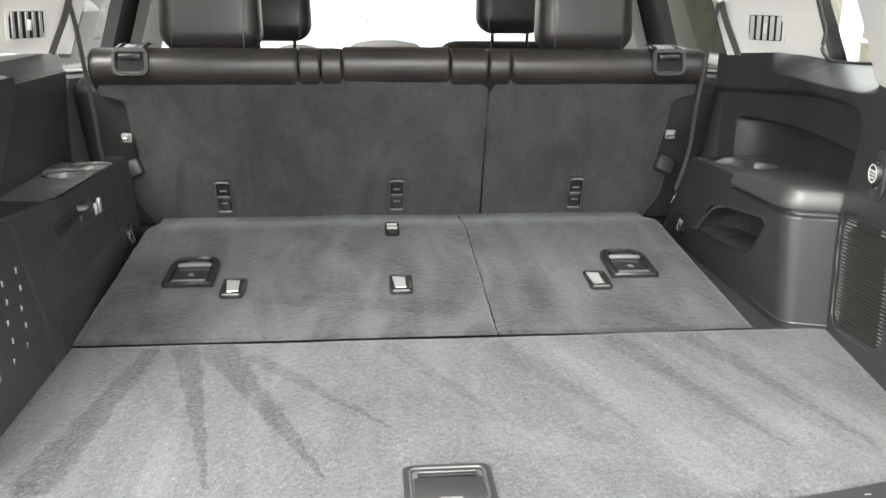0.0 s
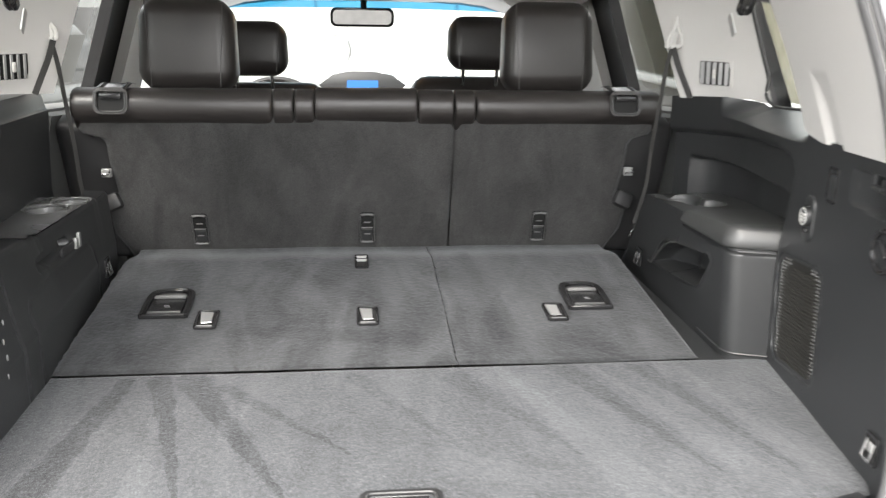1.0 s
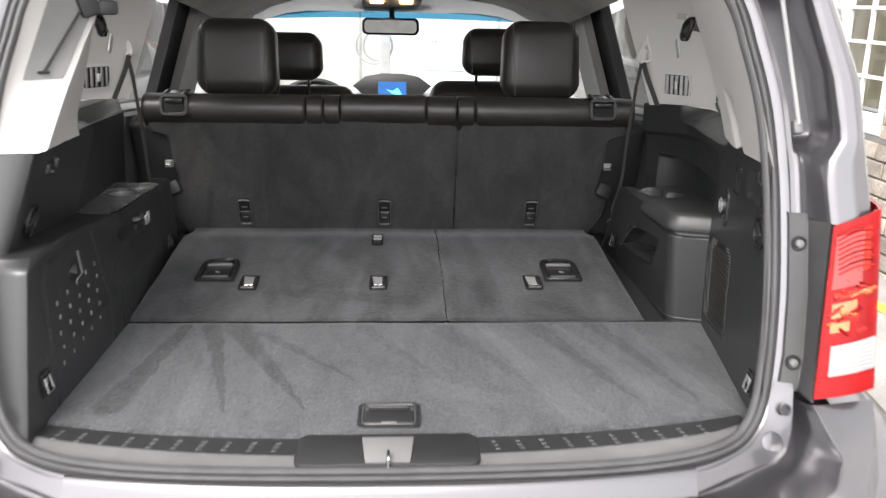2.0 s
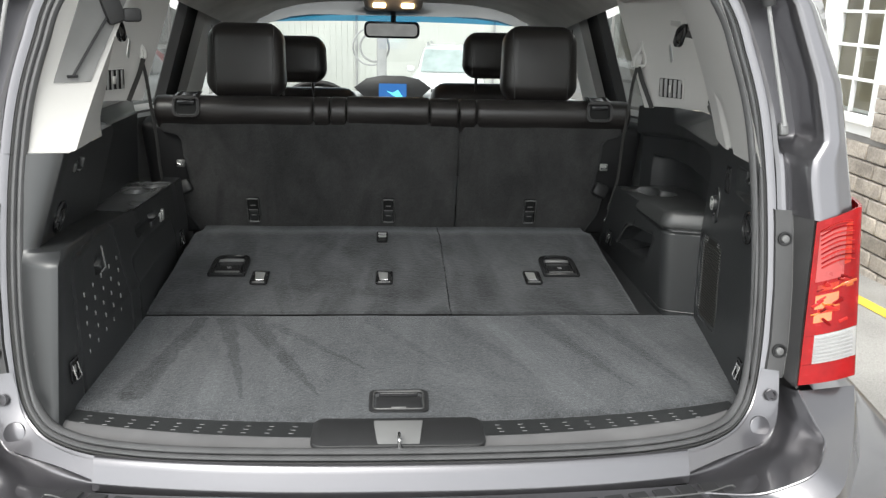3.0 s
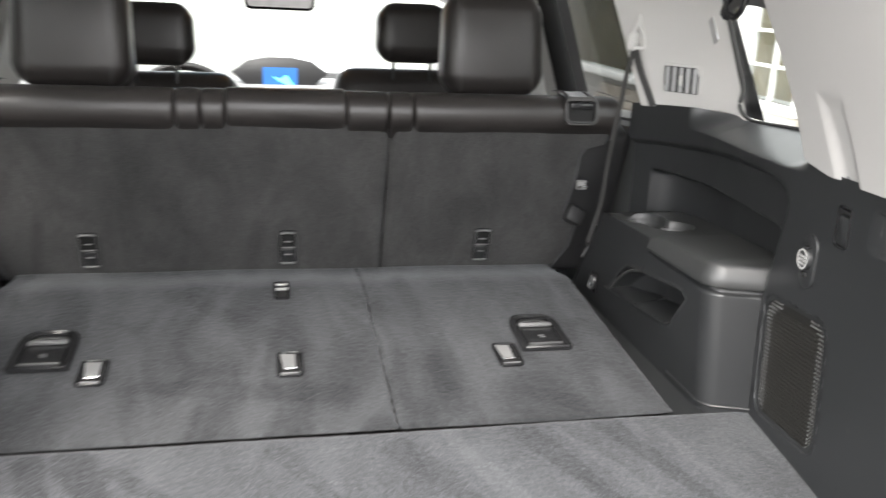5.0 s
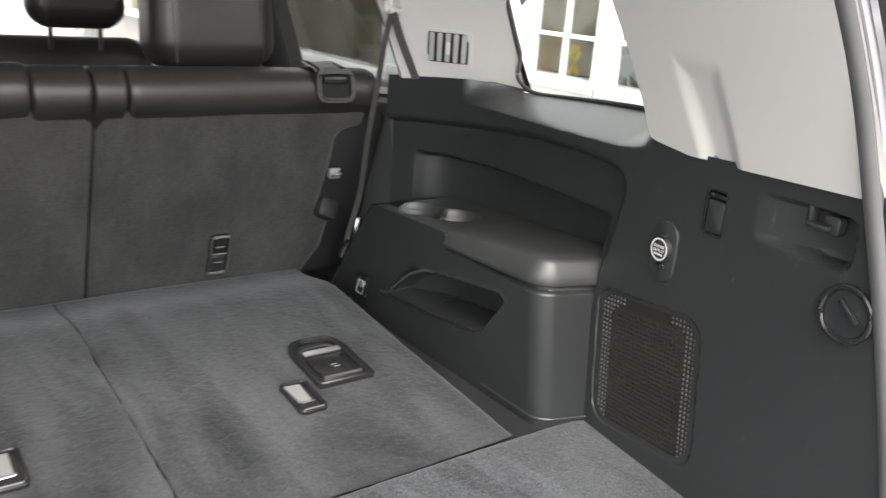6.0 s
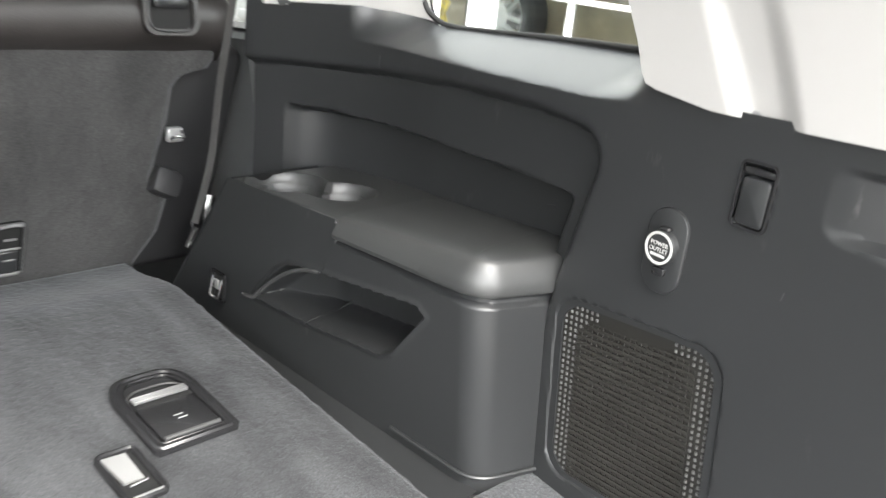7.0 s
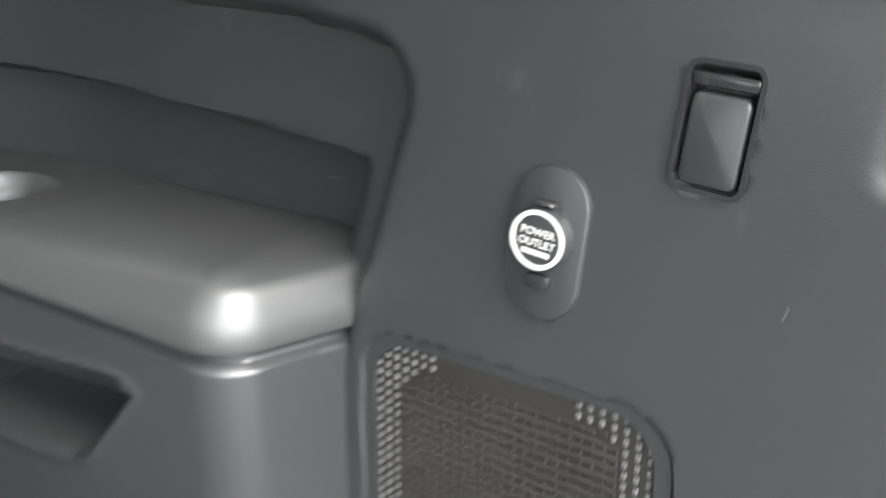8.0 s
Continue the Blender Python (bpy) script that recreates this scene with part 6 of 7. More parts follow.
    part("roof_rail", bm, M["headliner"], wt_, "pale headliner edge")
    # B pillar: black door frame and grey trim
    for name, a, b, mat, dx, lab in (("door_frame", 2.74, 2.93, "black", 0.0, "black door frame"), ("pillar_trim", 2.92, 3.20, "trim", -0.03, "grey belt pillar trim")):
        bm = B()
        def pl(u, v):
            z = lerp(1.05, 1.56, v)
            y = lerp(a, b, u) + 0.10 * (z - 1.15)
            return Vector((s * (0.76 + dx + 0.02 * math.sin(3.1 * u) - 0.30 * (z - 1.17)), y, z))
        sheet(bm, pl, steps(0, 1, 8), steps(0, 1, 10))
        bmesh.ops.solidify(bm, geom=list(bm.faces), thickness=-0.03 * s)
        part(name, bm, M[mat], wt_, lab)


side(1, 1), side(-1, 3)


# ---- belts ----
def ribbon(bm, pts, w, normal, t=0.0022):
    path = spline(pts, 6)
    sweep(bm, path, [(-w / 2, -t / 2), (w / 2, -t / 2), (w / 2, t / 2), (-w / 2, t / 2)], up=normal)


def belt(s):
    d = 0.0 if s > 0 else 0.012
    t = thing("seat_belt", (s * 0.69, 2.21, 1.335), "dark grey seat belt hanging from a pale pillar loop", "seat belt", "seat belts")
    L = Vector((s * (0.652 + d), 2.163, 1.334))
    bm = B()
    ribbon(bm, [L + Vector((0, -0.004, -0.014)), (s * (0.645 + d), 2.164, 1.27), (s * (0.642 + d), 2.170, 1.215), (s * (0.637 + d), 2.188, 1.10), (s * (0.636 + d), 2.200, 1.012), (s * (0.627 + d), 2.206, 0.955), (s * (0.616 + d), 2.208, 0.912)], 0.010, (s * -0.86, -0.5, 0))
    part("webbing", bm, M["webbing"], t)
    bm = B()
    L = L + (Vector((0, 0, 0)) if s > 0 else Vector((0.012, -0.012, 0)))
    ribbon(bm, [L + Vector((s * 0.004, -0.004, -0.012)), L + Vector((s * 0.016, -0.010, -0.05)), L + Vector((s * 0.030, -0.018, -0.085)), L + Vector((s * 0.043, -0.028, -0.119))], 0.013, (s * -0.8, -0.6, 0))
    part("return_webbing", bm, M["webbing"], t)
    bm = B()
    L = L - (Vector((0, 0, 0)) if s > 0 else Vector((0.012, -0.012, 0)))
    tube(bm, spline([L + Vector((s * -0.004, -0.002, -0.010)), L + Vector((s * 0.020, 0.000, -0.008)), L + Vector((s * 0.022, 0.002, 0.012)), L + Vector((s * 0.012, 0.006, 0.036)), L + Vector((s * 0.010, 0.010, 0.054))], 5), 0.0048, 8)
    tube(bm, spline([L + Vector((s * -0.010, -0.002, -0.012)), L + Vector((s * -0.010, 0.000, 0.006)), L + Vector((s * 0.002, 0.004, 0.024)), L + Vector((s * 0.010, 0.008, 0.046))], 5), 0.0048, 8)
    rbox(bm, L + Vector((s * 0.004, 0.004, 0.006)), (0.022, 0.010, 0.034), 0.005, 3, rot(0, s * 12, s * 30))
    part("loop", bm, M["trim"], t, "pale plastic belt loop")
    bm = B()
    rbox(bm, (s * (0.632 + d), 2.214, 0.925), (0.022, 0.012, 0.050), 0.004, 2, rot(0, s * 22, 0))
    rbox(bm, (s * (0.620 + d), 2.214, 0.893), (0.012, 0.010, 0.042), 0.003, 2, rot(0, s * 30, 0))
    tube(bm, [(s * (0.641 + d), 2.206, 0.950), (s * (0.634 + d), 2.204, 0.910)], 0.004, 8)
    part("anchor", bm, M["chrome"], t, "worn metal belt anchor")
    return t


belt(1), belt(-1)


def stowed_tongue(s):
    """Stowed ceiling belt: two tongues on a folded strap clipped to the pillar."""
    x, y, z = (0.630, 1.755, 1.420) if s > 0 else (0.604, 1.790, 1.408)
    t = thing("stowed_buckle", (s * x, y, z), "stowed belt tongues hanging on a dark folded strap", "belt tongue", "stowed belt tongues")
    V = lambda dx, dy, dz: Vector((s * (x + dx), y + dy, z + dz))
    bm = B()
    ribbon(bm, [V(0.02, -0.090, 0.022), V(0.006, -0.055, 0.024), V(-0.002, -0.010, 0.012), V(0, 0.012, -0.006)], 0.017, (s * -0.8, -0.5, 0.3))
    ribbon(bm, [V(0.014, -0.075, -0.002), V(0.0, -0.035, 0.004), V(-0.006, 0.004, -0.004), V(0, 0.020, -0.022)], 0.015, (s * -0.8, -0.5, 0.3))
    part("strap", bm, M["webbing"], t, "dark folded strap")
    bm = B()
    tube(bm, spline([V(-0.004, -0.030, 0.020), V(-0.008, 0.000, 0.012), V(-0.004, 0.020, -0.008), V(-0.002, 0.006, -0.022), V(-0.006, -0.022, -0.010)], 5, True), 0.0048, 8, True)
    rbox(bm, V(-0.002, 0.026, -0.012), (0.012, 0.022, 0.026), 0.005, 2, rot(30, 0, 0))
    part("grip", bm, M["gloss"], t)
    bm = B()
    rbox(bm, V(-0.002, 0.058, -0.043), (0.003, 0.014, 0.044), 0.001, 1, rot(-38, 0, 0))
    part("tongue", bm, M["pale"], t, "bright steel tongue")
    bm = B()
    rbox(bm, V(-0.002, 0.045, 0.024), (0.003, 0.062, 0.013), 0.001, 1, rot(2, 0, 0))
    part("upper_tongue", bm, M["pale"], t, "bright steel tongue")


stowed_tongue(1), stowed_tongue(-1)


def vent(s, parent):
    u = 0.43 if s > 0 else 0.40
    p = c_line(u, 1.272, s)
    q, r = c_line(u + 0.02, 1.272, s), c_line(u, 1.292, s)
    n = (q - p).cross(r - p).normalized()
    n = n if n.y < 0 else -n
    t = thing("air_vent", p, "grey slatted air vent set into the pillar trim", "air vent", "air vents")
    m = frame_at(p - n * 0.001, n)
    bm = B()
    ring_plate(bm, rrect(0.086, 0.060, 0.007), rrect(0.074, 0.050, 0.003), m, 0.004)
    part("frame", bm, M["trim"], t)
    bm = B()
    prism(bm, rrect(0.075, 0.051, 0.003), m @ Matrix.Translation((0, 0, 0.0)), 0.0022)
    part("backing", bm, M["dark"], t)
    for i in range(5):
        bm = B()
        rbox(bm, m @ Vector((-0.029 + 0.0145 * i, 0, 0.0045)), (0.0088, 0.048, 0.003), 0.0012, 1, (m.to_3x3() @ rot(0, 22, 0).to_3x3()).to_4x4())
        part("slat", bm, M["grey"], t)
    bm = B()
    rbox(bm, m @ Vector((0.002, 0, 0.009)), (0.008, 0.020, 0.005), 0.002, 2, m.to_3x3().to_4x4())
    part("thumb_tab", bm, M["trim"], t, "pale thumb tab")


vent(1, c_right), vent(-1, c_left)


# ---- fittings on the right wall ----
def wall_frame(y, z, dx=0.0):
    """A frame on the right trim: first axis to the rear, second up, third into the car."""
    x = wall_x(y) + dx
    zv = Vector((-1, 0.15, 0)).normalized()
    xv = Vector((0, 0, 1)).cross(zv).normalized()
    return Matrix.Translation((x, y, z)) @ Matrix((xv, Vector((0, 0, 1)), zv)).transposed().to_4x4()


out = thing("power_outlet", (wall_x(1.538), 1.538, 1.086), "capped round power outlet on an oval plate", "power outlet")
m = wall_frame(1.538, 1.086)
bm = B()
prism(bm, rrect(0.040, 0.076, 0.0195, 8), m, 0.0035, 0.0015)
plate = part("plate", bm, M["plastic"], out, "oval charcoal plate")
bm = B()
prism(bm, circle(0.0150, 28), m @ Matrix.Translation((0, 0.004, 0.002)), 0.009, 0.0015)
cap = part("cap", bm, M["plastic"], out, "round black cap")
bm = B()
ring_plate(bm, circle(0.0142, 32), circle(0.0120, 32), m @ Matrix.Translation((0, 0.004, 0.0111)), 0.0006)
part("cap_ring", bm, M["print_white"], cap, "white printed ring")
bm = B()
prism(bm, rrect(0.012, 0.007, 0.002), m @ Matrix.Translation((0, -0.018, 0.003)), 0.004, 0.001)
part("hinge_tab", bm, M["gloss"], out)
bm = B()
rbox(bm, m @ Vector((0, 0.0205, 0.006)), (0.010, 0.003, 0.008), 0.001, 1, m.to_3x3().to_4x4())
part("strap", bm, M["gloss"], out)


def words(text, size, mt, material, parent, name="lettering", label=""):
    cu = bpy.data.curves.new(name, "FONT")
    cu.body, cu.size, cu.align_x, cu.align_y, cu.extrude = text, size, "CENTER", "CENTER", 0.0002
    tmp = bpy.data.objects.new("tmp", cu)
    scene.collection.objects.link(tmp)
    dg = bpy.context.evaluated_depsgraph_get()
    me = bpy.data.meshes.new_from_object(tmp.evaluated_get(dg))
    bpy.data.objects.remove(tmp)
    bm = B()
    bm.from_mesh(me)
    bpy.data.meshes.remove(me)
    bm.transform(mt)
    return part(name, bm, material, parent, label)


for k, text in enumerate(("POWER", "OUTLET")):
    words(text, 0.0052, m @ Matrix.Translation((0, 0.0075 - 0.0052 * k, 0.0113)), M["print_white"], cap, label="white raised lettering")
bm = B()
rbox(bm, m @ Vector((0, -0.0022, 0.0114)), (0.015, 0.0024, 0.0005), 0.0002, 1, m.to_3x3().to_4x4())
part("small_print", bm, M["print_white"], cap, "line of small white print")

# cover pocket
cov = thing("hook_cover", (wall_x(1.474), 1.474, 1.154), "small black clip cover in a framed recess", "cover")
m = wall_frame(1.4715, 1.154, 0.0)
bm = B()
ring_plate(bm, rrect(0.0325, 0.054, 0.006), rrect(0.0285, 0.050, 0.004), m @ Matrix.Translation((0, 0, -0.001)), 0.0030)
part("frame", bm, M["gloss"], cov)
bm = B()
prism(bm, rrect(0.025, 0.038, 0.004), m @ Matrix.Translation((0, -0.005, -0.010)), 0.011, 0.002)
part("cover", bm, M["plastic"], cov)
bm = B()
rbox(bm, m @ Vector((0, 0.019, -0.003)), (0.028, 0.006, 0.008), 0.002, 2, m.to_3x3().to_4x4())
part("catch", bm, M["gloss"], cov)

# short pale scuffs worn into the trim
scuffs = [(1.985, 1.160, 1.985, 1.176), (1.73, 1.060, 1.715, 1.063), (1.43, 1.085, 1.429, 1.091)]
bm = B()
for y0, z0, y1, z1 in scuffs:
    tube(bm, [Vector((right_x(lerp(y0, y1, k), lerp(z0, z1, k)) - 0.0001, lerp(y0, y1, k), lerp(z0, z1, k))) for k in steps(0, 1, 3)], 0.0004, 5)
part("scuff_marks", bm, M["dot"], wall_right, "short pale scuff marks")["kind"] = "stuff"

# luggage hook in the grab recess, round turn fastener below it
def bag_hook(m, side):
    hk = thing("bag_hook", m.translation, "grey plastic bag hook in a moulded recess", "hook", "bag hooks")
    t3 = m.to_3x3().to_4x4()
    bm = B()
    rbox(bm, m @ Vector((-0.017 * side, 0.008, 0.005)), (0.007, 0.022, 0.012), 0.003, 2, t3)
    rbox(bm, m @ Vector((-0.006 * side, -0.002, 0.007)), (0.028, 0.007, 0.010), 0.003, 2, t3)
    part("hook", bm, M["plastic"], hk)
    bm = B()
    prism(bm, rrect(0.020, 0.020, 0.005), m @ Matrix.Translation((0.006 * side, 0.002, -0.004)), 0.010, 0.003)
    part("base", bm, M["plastic"], hk)


def turn_fastener(m, side):
    kn = thing("turn_fastener", m.translation, "round black turn fastener on the side trim", "fastener", "turn fasteners")
    bm = B()
    ring_plate(bm, circle(0.0285, 32), circle(0.0235, 32), m, 0.004)
    tube(bm, [m @ Vector((a, b, 0.0035)) for a, b in circle(0.0275, 40)], 0.0030, 8, True)
    part("rim", bm, M["gloss"], kn)
    bm = B()
    prism(bm, circle(0.024, 32), m @ Matrix.Translation((0, 0, -0.002)), 0.0035)
    part("disc", bm, M["plastic"], kn)
    bm = B()
    rbox(bm, m @ Vector((0.004 * side, 0.004, 0.005)), (0.030, 0.006, 0.006), 0.002, 2, (m.to_3x3() @ rot(0, 0, -38 * side).to_3x3()).to_4x4())
    part("grip_bar", bm, M["gloss"], kn)


bag_hook(wall_frame(1.335, 1.178, 0.012), 1)
turn_fastener(wall_frame(1.288, 1.104), 1)

# perforated grille
gr = thing("speaker_grille", (wall_x(1.55), 1.55, 0.92), "black perforated grille panel in the side trim", "grille")
GY0, GY1, GZ0, GZ1 = 1.455, 1.637, 0.829, 1.016
gm = wall_frame(1.545, 0.919, 0.0045) @ rot(0, 0, 6.5)
gw, gh = (GY1 - GY0) * 1.011, GZ1 - GZ0
bm = B()
ring_plate(bm, rrect(gw + 0.006, gh + 0.006, 0.032, 8), rrect(gw - 0.010, gh - 0.010, 0.026, 8), gm, 0.0022)
part("frame", bm, M["plastic"], gr)
bm = B()
prism(bm, rrect(gw, gh, 0.03, 8), gm @ Matrix.Translation((0, 0, -0.0020)), 0.0015)
part("backing", bm, M["mesh"], gr)
bm = B()
NX, NZ = 27, 30
px, pz = (gw - 0.010) / NX, (gh - 0.010) / NZ


def grille_cell(cx, cz, w, h, hx, hz, up=0.0022, down=-0.0020):
    o = [(cx - w / 2, cz - h / 2), (cx + w / 2, cz - h / 2), (cx + w / 2, cz + h / 2), (cx - w / 2, cz + h / 2)]
    i = [(cx - hx, cz - hz), (cx + hx, cz - hz), (cx + hx, cz + hz), (cx - hx, cz + hz)]
    vo = [bm.verts.new(gm @ Vector((a, b, 0.0012))) for a, b in o]
    vi = [bm.verts.new(gm @ Vector((a, b, up))) for a, b in i]
    vd = [bm.verts.new(gm @ Vector((a, b, down))) for a, b in i]
    for k in range(4):
        j = (k + 1) % 4
        bm.faces.new((vo[k], vo[j], vi[j], vi[k]))
        bm.faces.new((vi[k], vi[j], vd[j], vd[k]))


for name, want, mat, lab in (("mesh", True, "mesh", "fine slotted brown-black mesh"), ("mesh_border", False, "stud", "border of small raised dots")):
    bm = B()
    for a in range(NX):
        for b in range(NZ):
            cx, cz = -gw / 2 + 0.005 + (a + 0.5) * px, -gh / 2 + 0.005 + (b + 0.5) * pz
            if rounded(cx, cz, -gw / 2, gw / 2, -gh / 2, gh / 2, 0.03) < 0.004:
                continue
            inner = rounded(cx, cz, -gw / 2 + 0.026, gw / 2 - 0.024, -gh / 2 - 0.03, gh / 2 - 0.016, 0.02) > 0
            if inner != want or not inner and cz > gh / 2 - 0.02 and -0.045 < cx < 0.040:
                continue
            if inner:
                grille_cell(cx, cz, px, pz, px * 0.44, pz * 0.20, 0.0015, 0.0004)
            else:
                nub = [[bm.verts.new(gm @ Vector((cx + a_ * k, cz + b_ * k * 1.35, h))) for a_, b_ in ((-1, -1), (1, -1), (1, 1), (-1, 1))] for k, h in ((0.0013, -0.001), (0.0008, 0.0016))]
                bm.faces.new(nub[1])
                for q in range(4):
                    bm.faces.new((nub[0][q], nub[0][(q + 1) % 4], nub[1][(q + 1) % 4], nub[1][q]))
    part(name, bm, M[mat], gr, lab)["kind"] = "stuff"

# ---- fittings on the left wall ----
sh = thing("cup_shelf", (-0.64, 1.95, 1.0), "charcoal plastic shelf with two cup holders", "shelf")


def left_top(u, v):
    y = lerp(1.745, 2.118, v)
    x = lerp(ledge_x(y) + 0.003, 0.712, u)
    d1 = 0.036 - math.hypot(x - 0.655, y - 2.000)
    d2 = 0.031 - math.hypot(x - 0.628, y - 2.070)
    z = ledge_z(y) + 0.0015 - 0.055 * max(ss(-0.001, 0.006, d1), ss(-0.001, 0.006, d2)) - 0.006 * ss(-0.006, 0.003, max(d1, d2) + 0.006)
    return Vector((-x - 0.030 * ss(2.085, 2.118, y) ** 2 * (1 - u), y, z))


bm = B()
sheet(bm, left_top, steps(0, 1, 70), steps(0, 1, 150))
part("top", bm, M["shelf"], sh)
bm = B()
sheet(bm, lambda u, v: Vector((-lerp(lerp(left_in(2.118), ledge_x(2.118), v ** 0.8) + 0.0305, 0.745, u), 2.118 - 0.0002, lerp(0.885, 1.0, v))), steps(0, 1, 8), steps(0, 1, 8))
part("end_face", bm, M["plastic"], sh)
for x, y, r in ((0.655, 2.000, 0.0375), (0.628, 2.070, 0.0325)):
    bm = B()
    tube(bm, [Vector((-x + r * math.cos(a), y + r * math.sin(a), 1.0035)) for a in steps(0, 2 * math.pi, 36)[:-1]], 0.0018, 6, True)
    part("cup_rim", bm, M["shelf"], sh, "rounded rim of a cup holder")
door = thing("storage_door", (-0.55, 1.42, 0.9), "charcoal side storage door with rows of small vent slits", "storage door")
bm = B()
for r in range(5):
    for c in range(5):
        y, z = 1.306 + 0.046 * c + 0.006 * (r % 2), 0.862 + 0.027 * r + 0.003 * c
        rbox(bm, (-0.5525, y, z), (0.003, 0.0030, 0.009), 0.001, 1)
part("vent_slits", bm, M["slit"], door, "small pale vent slits")
bm = B()
tube(bm, [(-0.5535, 1.404, 0.980), (-0.5535, 1.430, 0.982)], 0.0018, 6)
tube(bm, [(-0.5535, 1.430, 0.982), (-0.5565, 1.431, 1.004), (-0.5590, 1.431, 1.024)], 0.0018, 6)
part("pull_edge", bm, M["slit"], door, "pale grey pull edge")
la = thing("side_latch", (-0.588, 1.90, 0.957), "small bright latch on the charcoal side trim", "latch")
bm = B()
rbox(bm, (-0.5870, 1.895, 0.952), (0.008, 0.080, 0.016), 0.003, 2)
part("base", bm, M["black"], la)
bm = B()
rbox(bm, (-0.5815, 1.925, 0.954), (0.007, 0.010, 0.022), 0.002, 2)
rbox(bm, (-0.5815, 1.945, 0.956), (0.007, 0.012, 0.028), 0.002, 2)
part("catch", bm, M["pale"], la, "bright metal catch")



def left_frame(y, z):
    """A frame on the upper left trim: first axis forward, second up, third into the car."""
    p, q, r = (Vector((-upper_x(a, b), a, b)) for a, b in ((y, z), (y + 0.01, z), (y, z + 0.01)))
    xv, yv = (q - p).normalized(), (r - p).normalized()
    zv = xv.cross(yv).normalized()
    zv = zv if zv.x > 0 else -zv
    return Matrix.Translation(p) @ Matrix((xv, zv.cross(xv), zv)).transposed().to_4x4()


bag_hook(left_frame(1.40, 1.180), -1)
turn_fastener(left_frame(1.340, 1.104), -1)

# stowed belt panel on the left pillar
bp = thing("belt_panel", (-0.56, 1.36, 1.33), "grey panel with a black retractable strap on the pillar", "belt panel")


def pillar_face(t, z):
    cx, cy = d_left_corner(z)
    sx, sy = -(interp(z, SEAL_X) - 0.002), seal_y(z) + 0.002
    p = Vector((lerp(sx, cx, t), lerp(sy, cy, t), z))
    n = Vector((cy - sy, -(cx - sx), 0)).normalized()
    return p, n


def bp_pt(u, v):
    z = lerp(1.335, 1.50, v)
    p, n = pillar_face(lerp(lerp(0.30, 0.20, v), lerp(0.86, 0.95, v), u), z)
    return p + n * 0.002


bm = B()
sheet(bm, bp_pt, steps(0, 1, 10), steps(0, 1, 12))
bmesh.ops.solidify(bm, geom=list(bm.faces), thickness=0.002)
part("panel", bm, M["panel_grey"], bp)
bm = B()
tube(bm, [pillar_face(lerp(0.54, 0.72, k), lerp(1.345, 1.44, k))[0] + pillar_face(0.5, 1.4)[1] * 0.005 for k in steps(0, 1, 6)], 0.0022, 6)
p, n = pillar_face(0.54, 1.345)
q, n2 = pillar_face(0.68, 1.345)
tube(bm, [p + n * 0.005 - (q - p) * 0.55, p + n * 0.005 + (q - p) * 0.55], 0.0026, 6)
part("strap", bm, M["black"], bp, "thin black strap with a cross bar")
bm = B()
p, n = pillar_face(0.70, 1.458)
rbox(bm, p + n * 0.010, (0.035, 0.016, 0.055), 0.007, 2, rot(0, -18, 40))
rbox(bm, p + n * 0.014 + Vector((0.024, 0.02, -0.012)), (0.034, 0.016, 0.024), 0.006, 2, rot(0, 0, 40))
part("hook", bm, M["black"], bp, "black plastic hook")


# ---- outdoors: the house on the right, the garage ahead, parked cars ----
HX = 3.2
house = thing("house", (HX, 6, -0.3), "white-trimmed house front with a stone base and small-paned windows", "house")
OPEN = [(2.60, 3.95, 0.93, 1.95), (4.08, 4.58, 0.93, 1.95), (5.36, 5.95, 0.80, 1.95), (6.15, 12.40, 0.74, 1.95)]
ys = sorted({-2.0, 15.0} | {y for o in OPEN for y in o[:2]})
zs = sorted({-1.6, 0.66, 3.4} | {z for o in OPEN for z in o[2:]})
bm = B()
for a, b in zip(ys, ys[1:]):
    for c, d in zip(zs, zs[1:]):
        if c >= 0.66 and not any(o[0] <= a and b <= o[1] and o[2] <= c and d <= o[3] for o in OPEN):
            rbox(bm, (HX + 0.022, (a + b) / 2, (c + d) / 2), (0.044, b - a, d - c), 0)
part("wall", bm, M["white"], house, "white painted front")
bm = B()
rbox(bm, (HX + 0.12, 6.5, -0.47), (0.2, 17.0, 2.26), 0)
base = part("stone_base", bm, M["mortar"], house, "grey mortar behind the stones")


def sash(y0, y1, z0, z1, cols, rows):
    w = part("window", (lambda b: (rbox(b, (HX + 0.05, (y0 + y1) / 2, z0 - 0.03), (0.22, y1 - y0 + 0.16, 0.06), 0.008), b)[1])(B()), M["white"], house, "white small-paned window")
    for yy in (y0 - 0.012, y1 + 0.012):
        bm = B()
        rbox(bm, (HX + 0.012, yy, (z0 + z1) / 2), (0.05, 0.05, z1 - z0), 0.006)
        part("frame", bm, M["white"], w)
    for i in range(1, cols):
        bm = B()
        rbox(bm, (HX + 0.016, lerp(y0, y1, i / cols), (z0 + z1) / 2), (0.03, 0.024, z1 - z0), 0.004)
        part("mullion", bm, M["white"], w)
    for i in range(rows):
        bm = B()
        rbox(bm, (HX + 0.016, (y0 + y1) / 2, z0 + 0.225 * (i + 1)), (0.028, y1 - y0, 0.022), 0.004)
        part("glazing_bar", bm, M["white"], w)
    bm = B()
    sheet(bm, lambda y, z: Vector((HX + 0.030, y, z)), [y0, y1], [z0, z1])
    part("pane", bm, M["glass"], w).visible_shadow = False


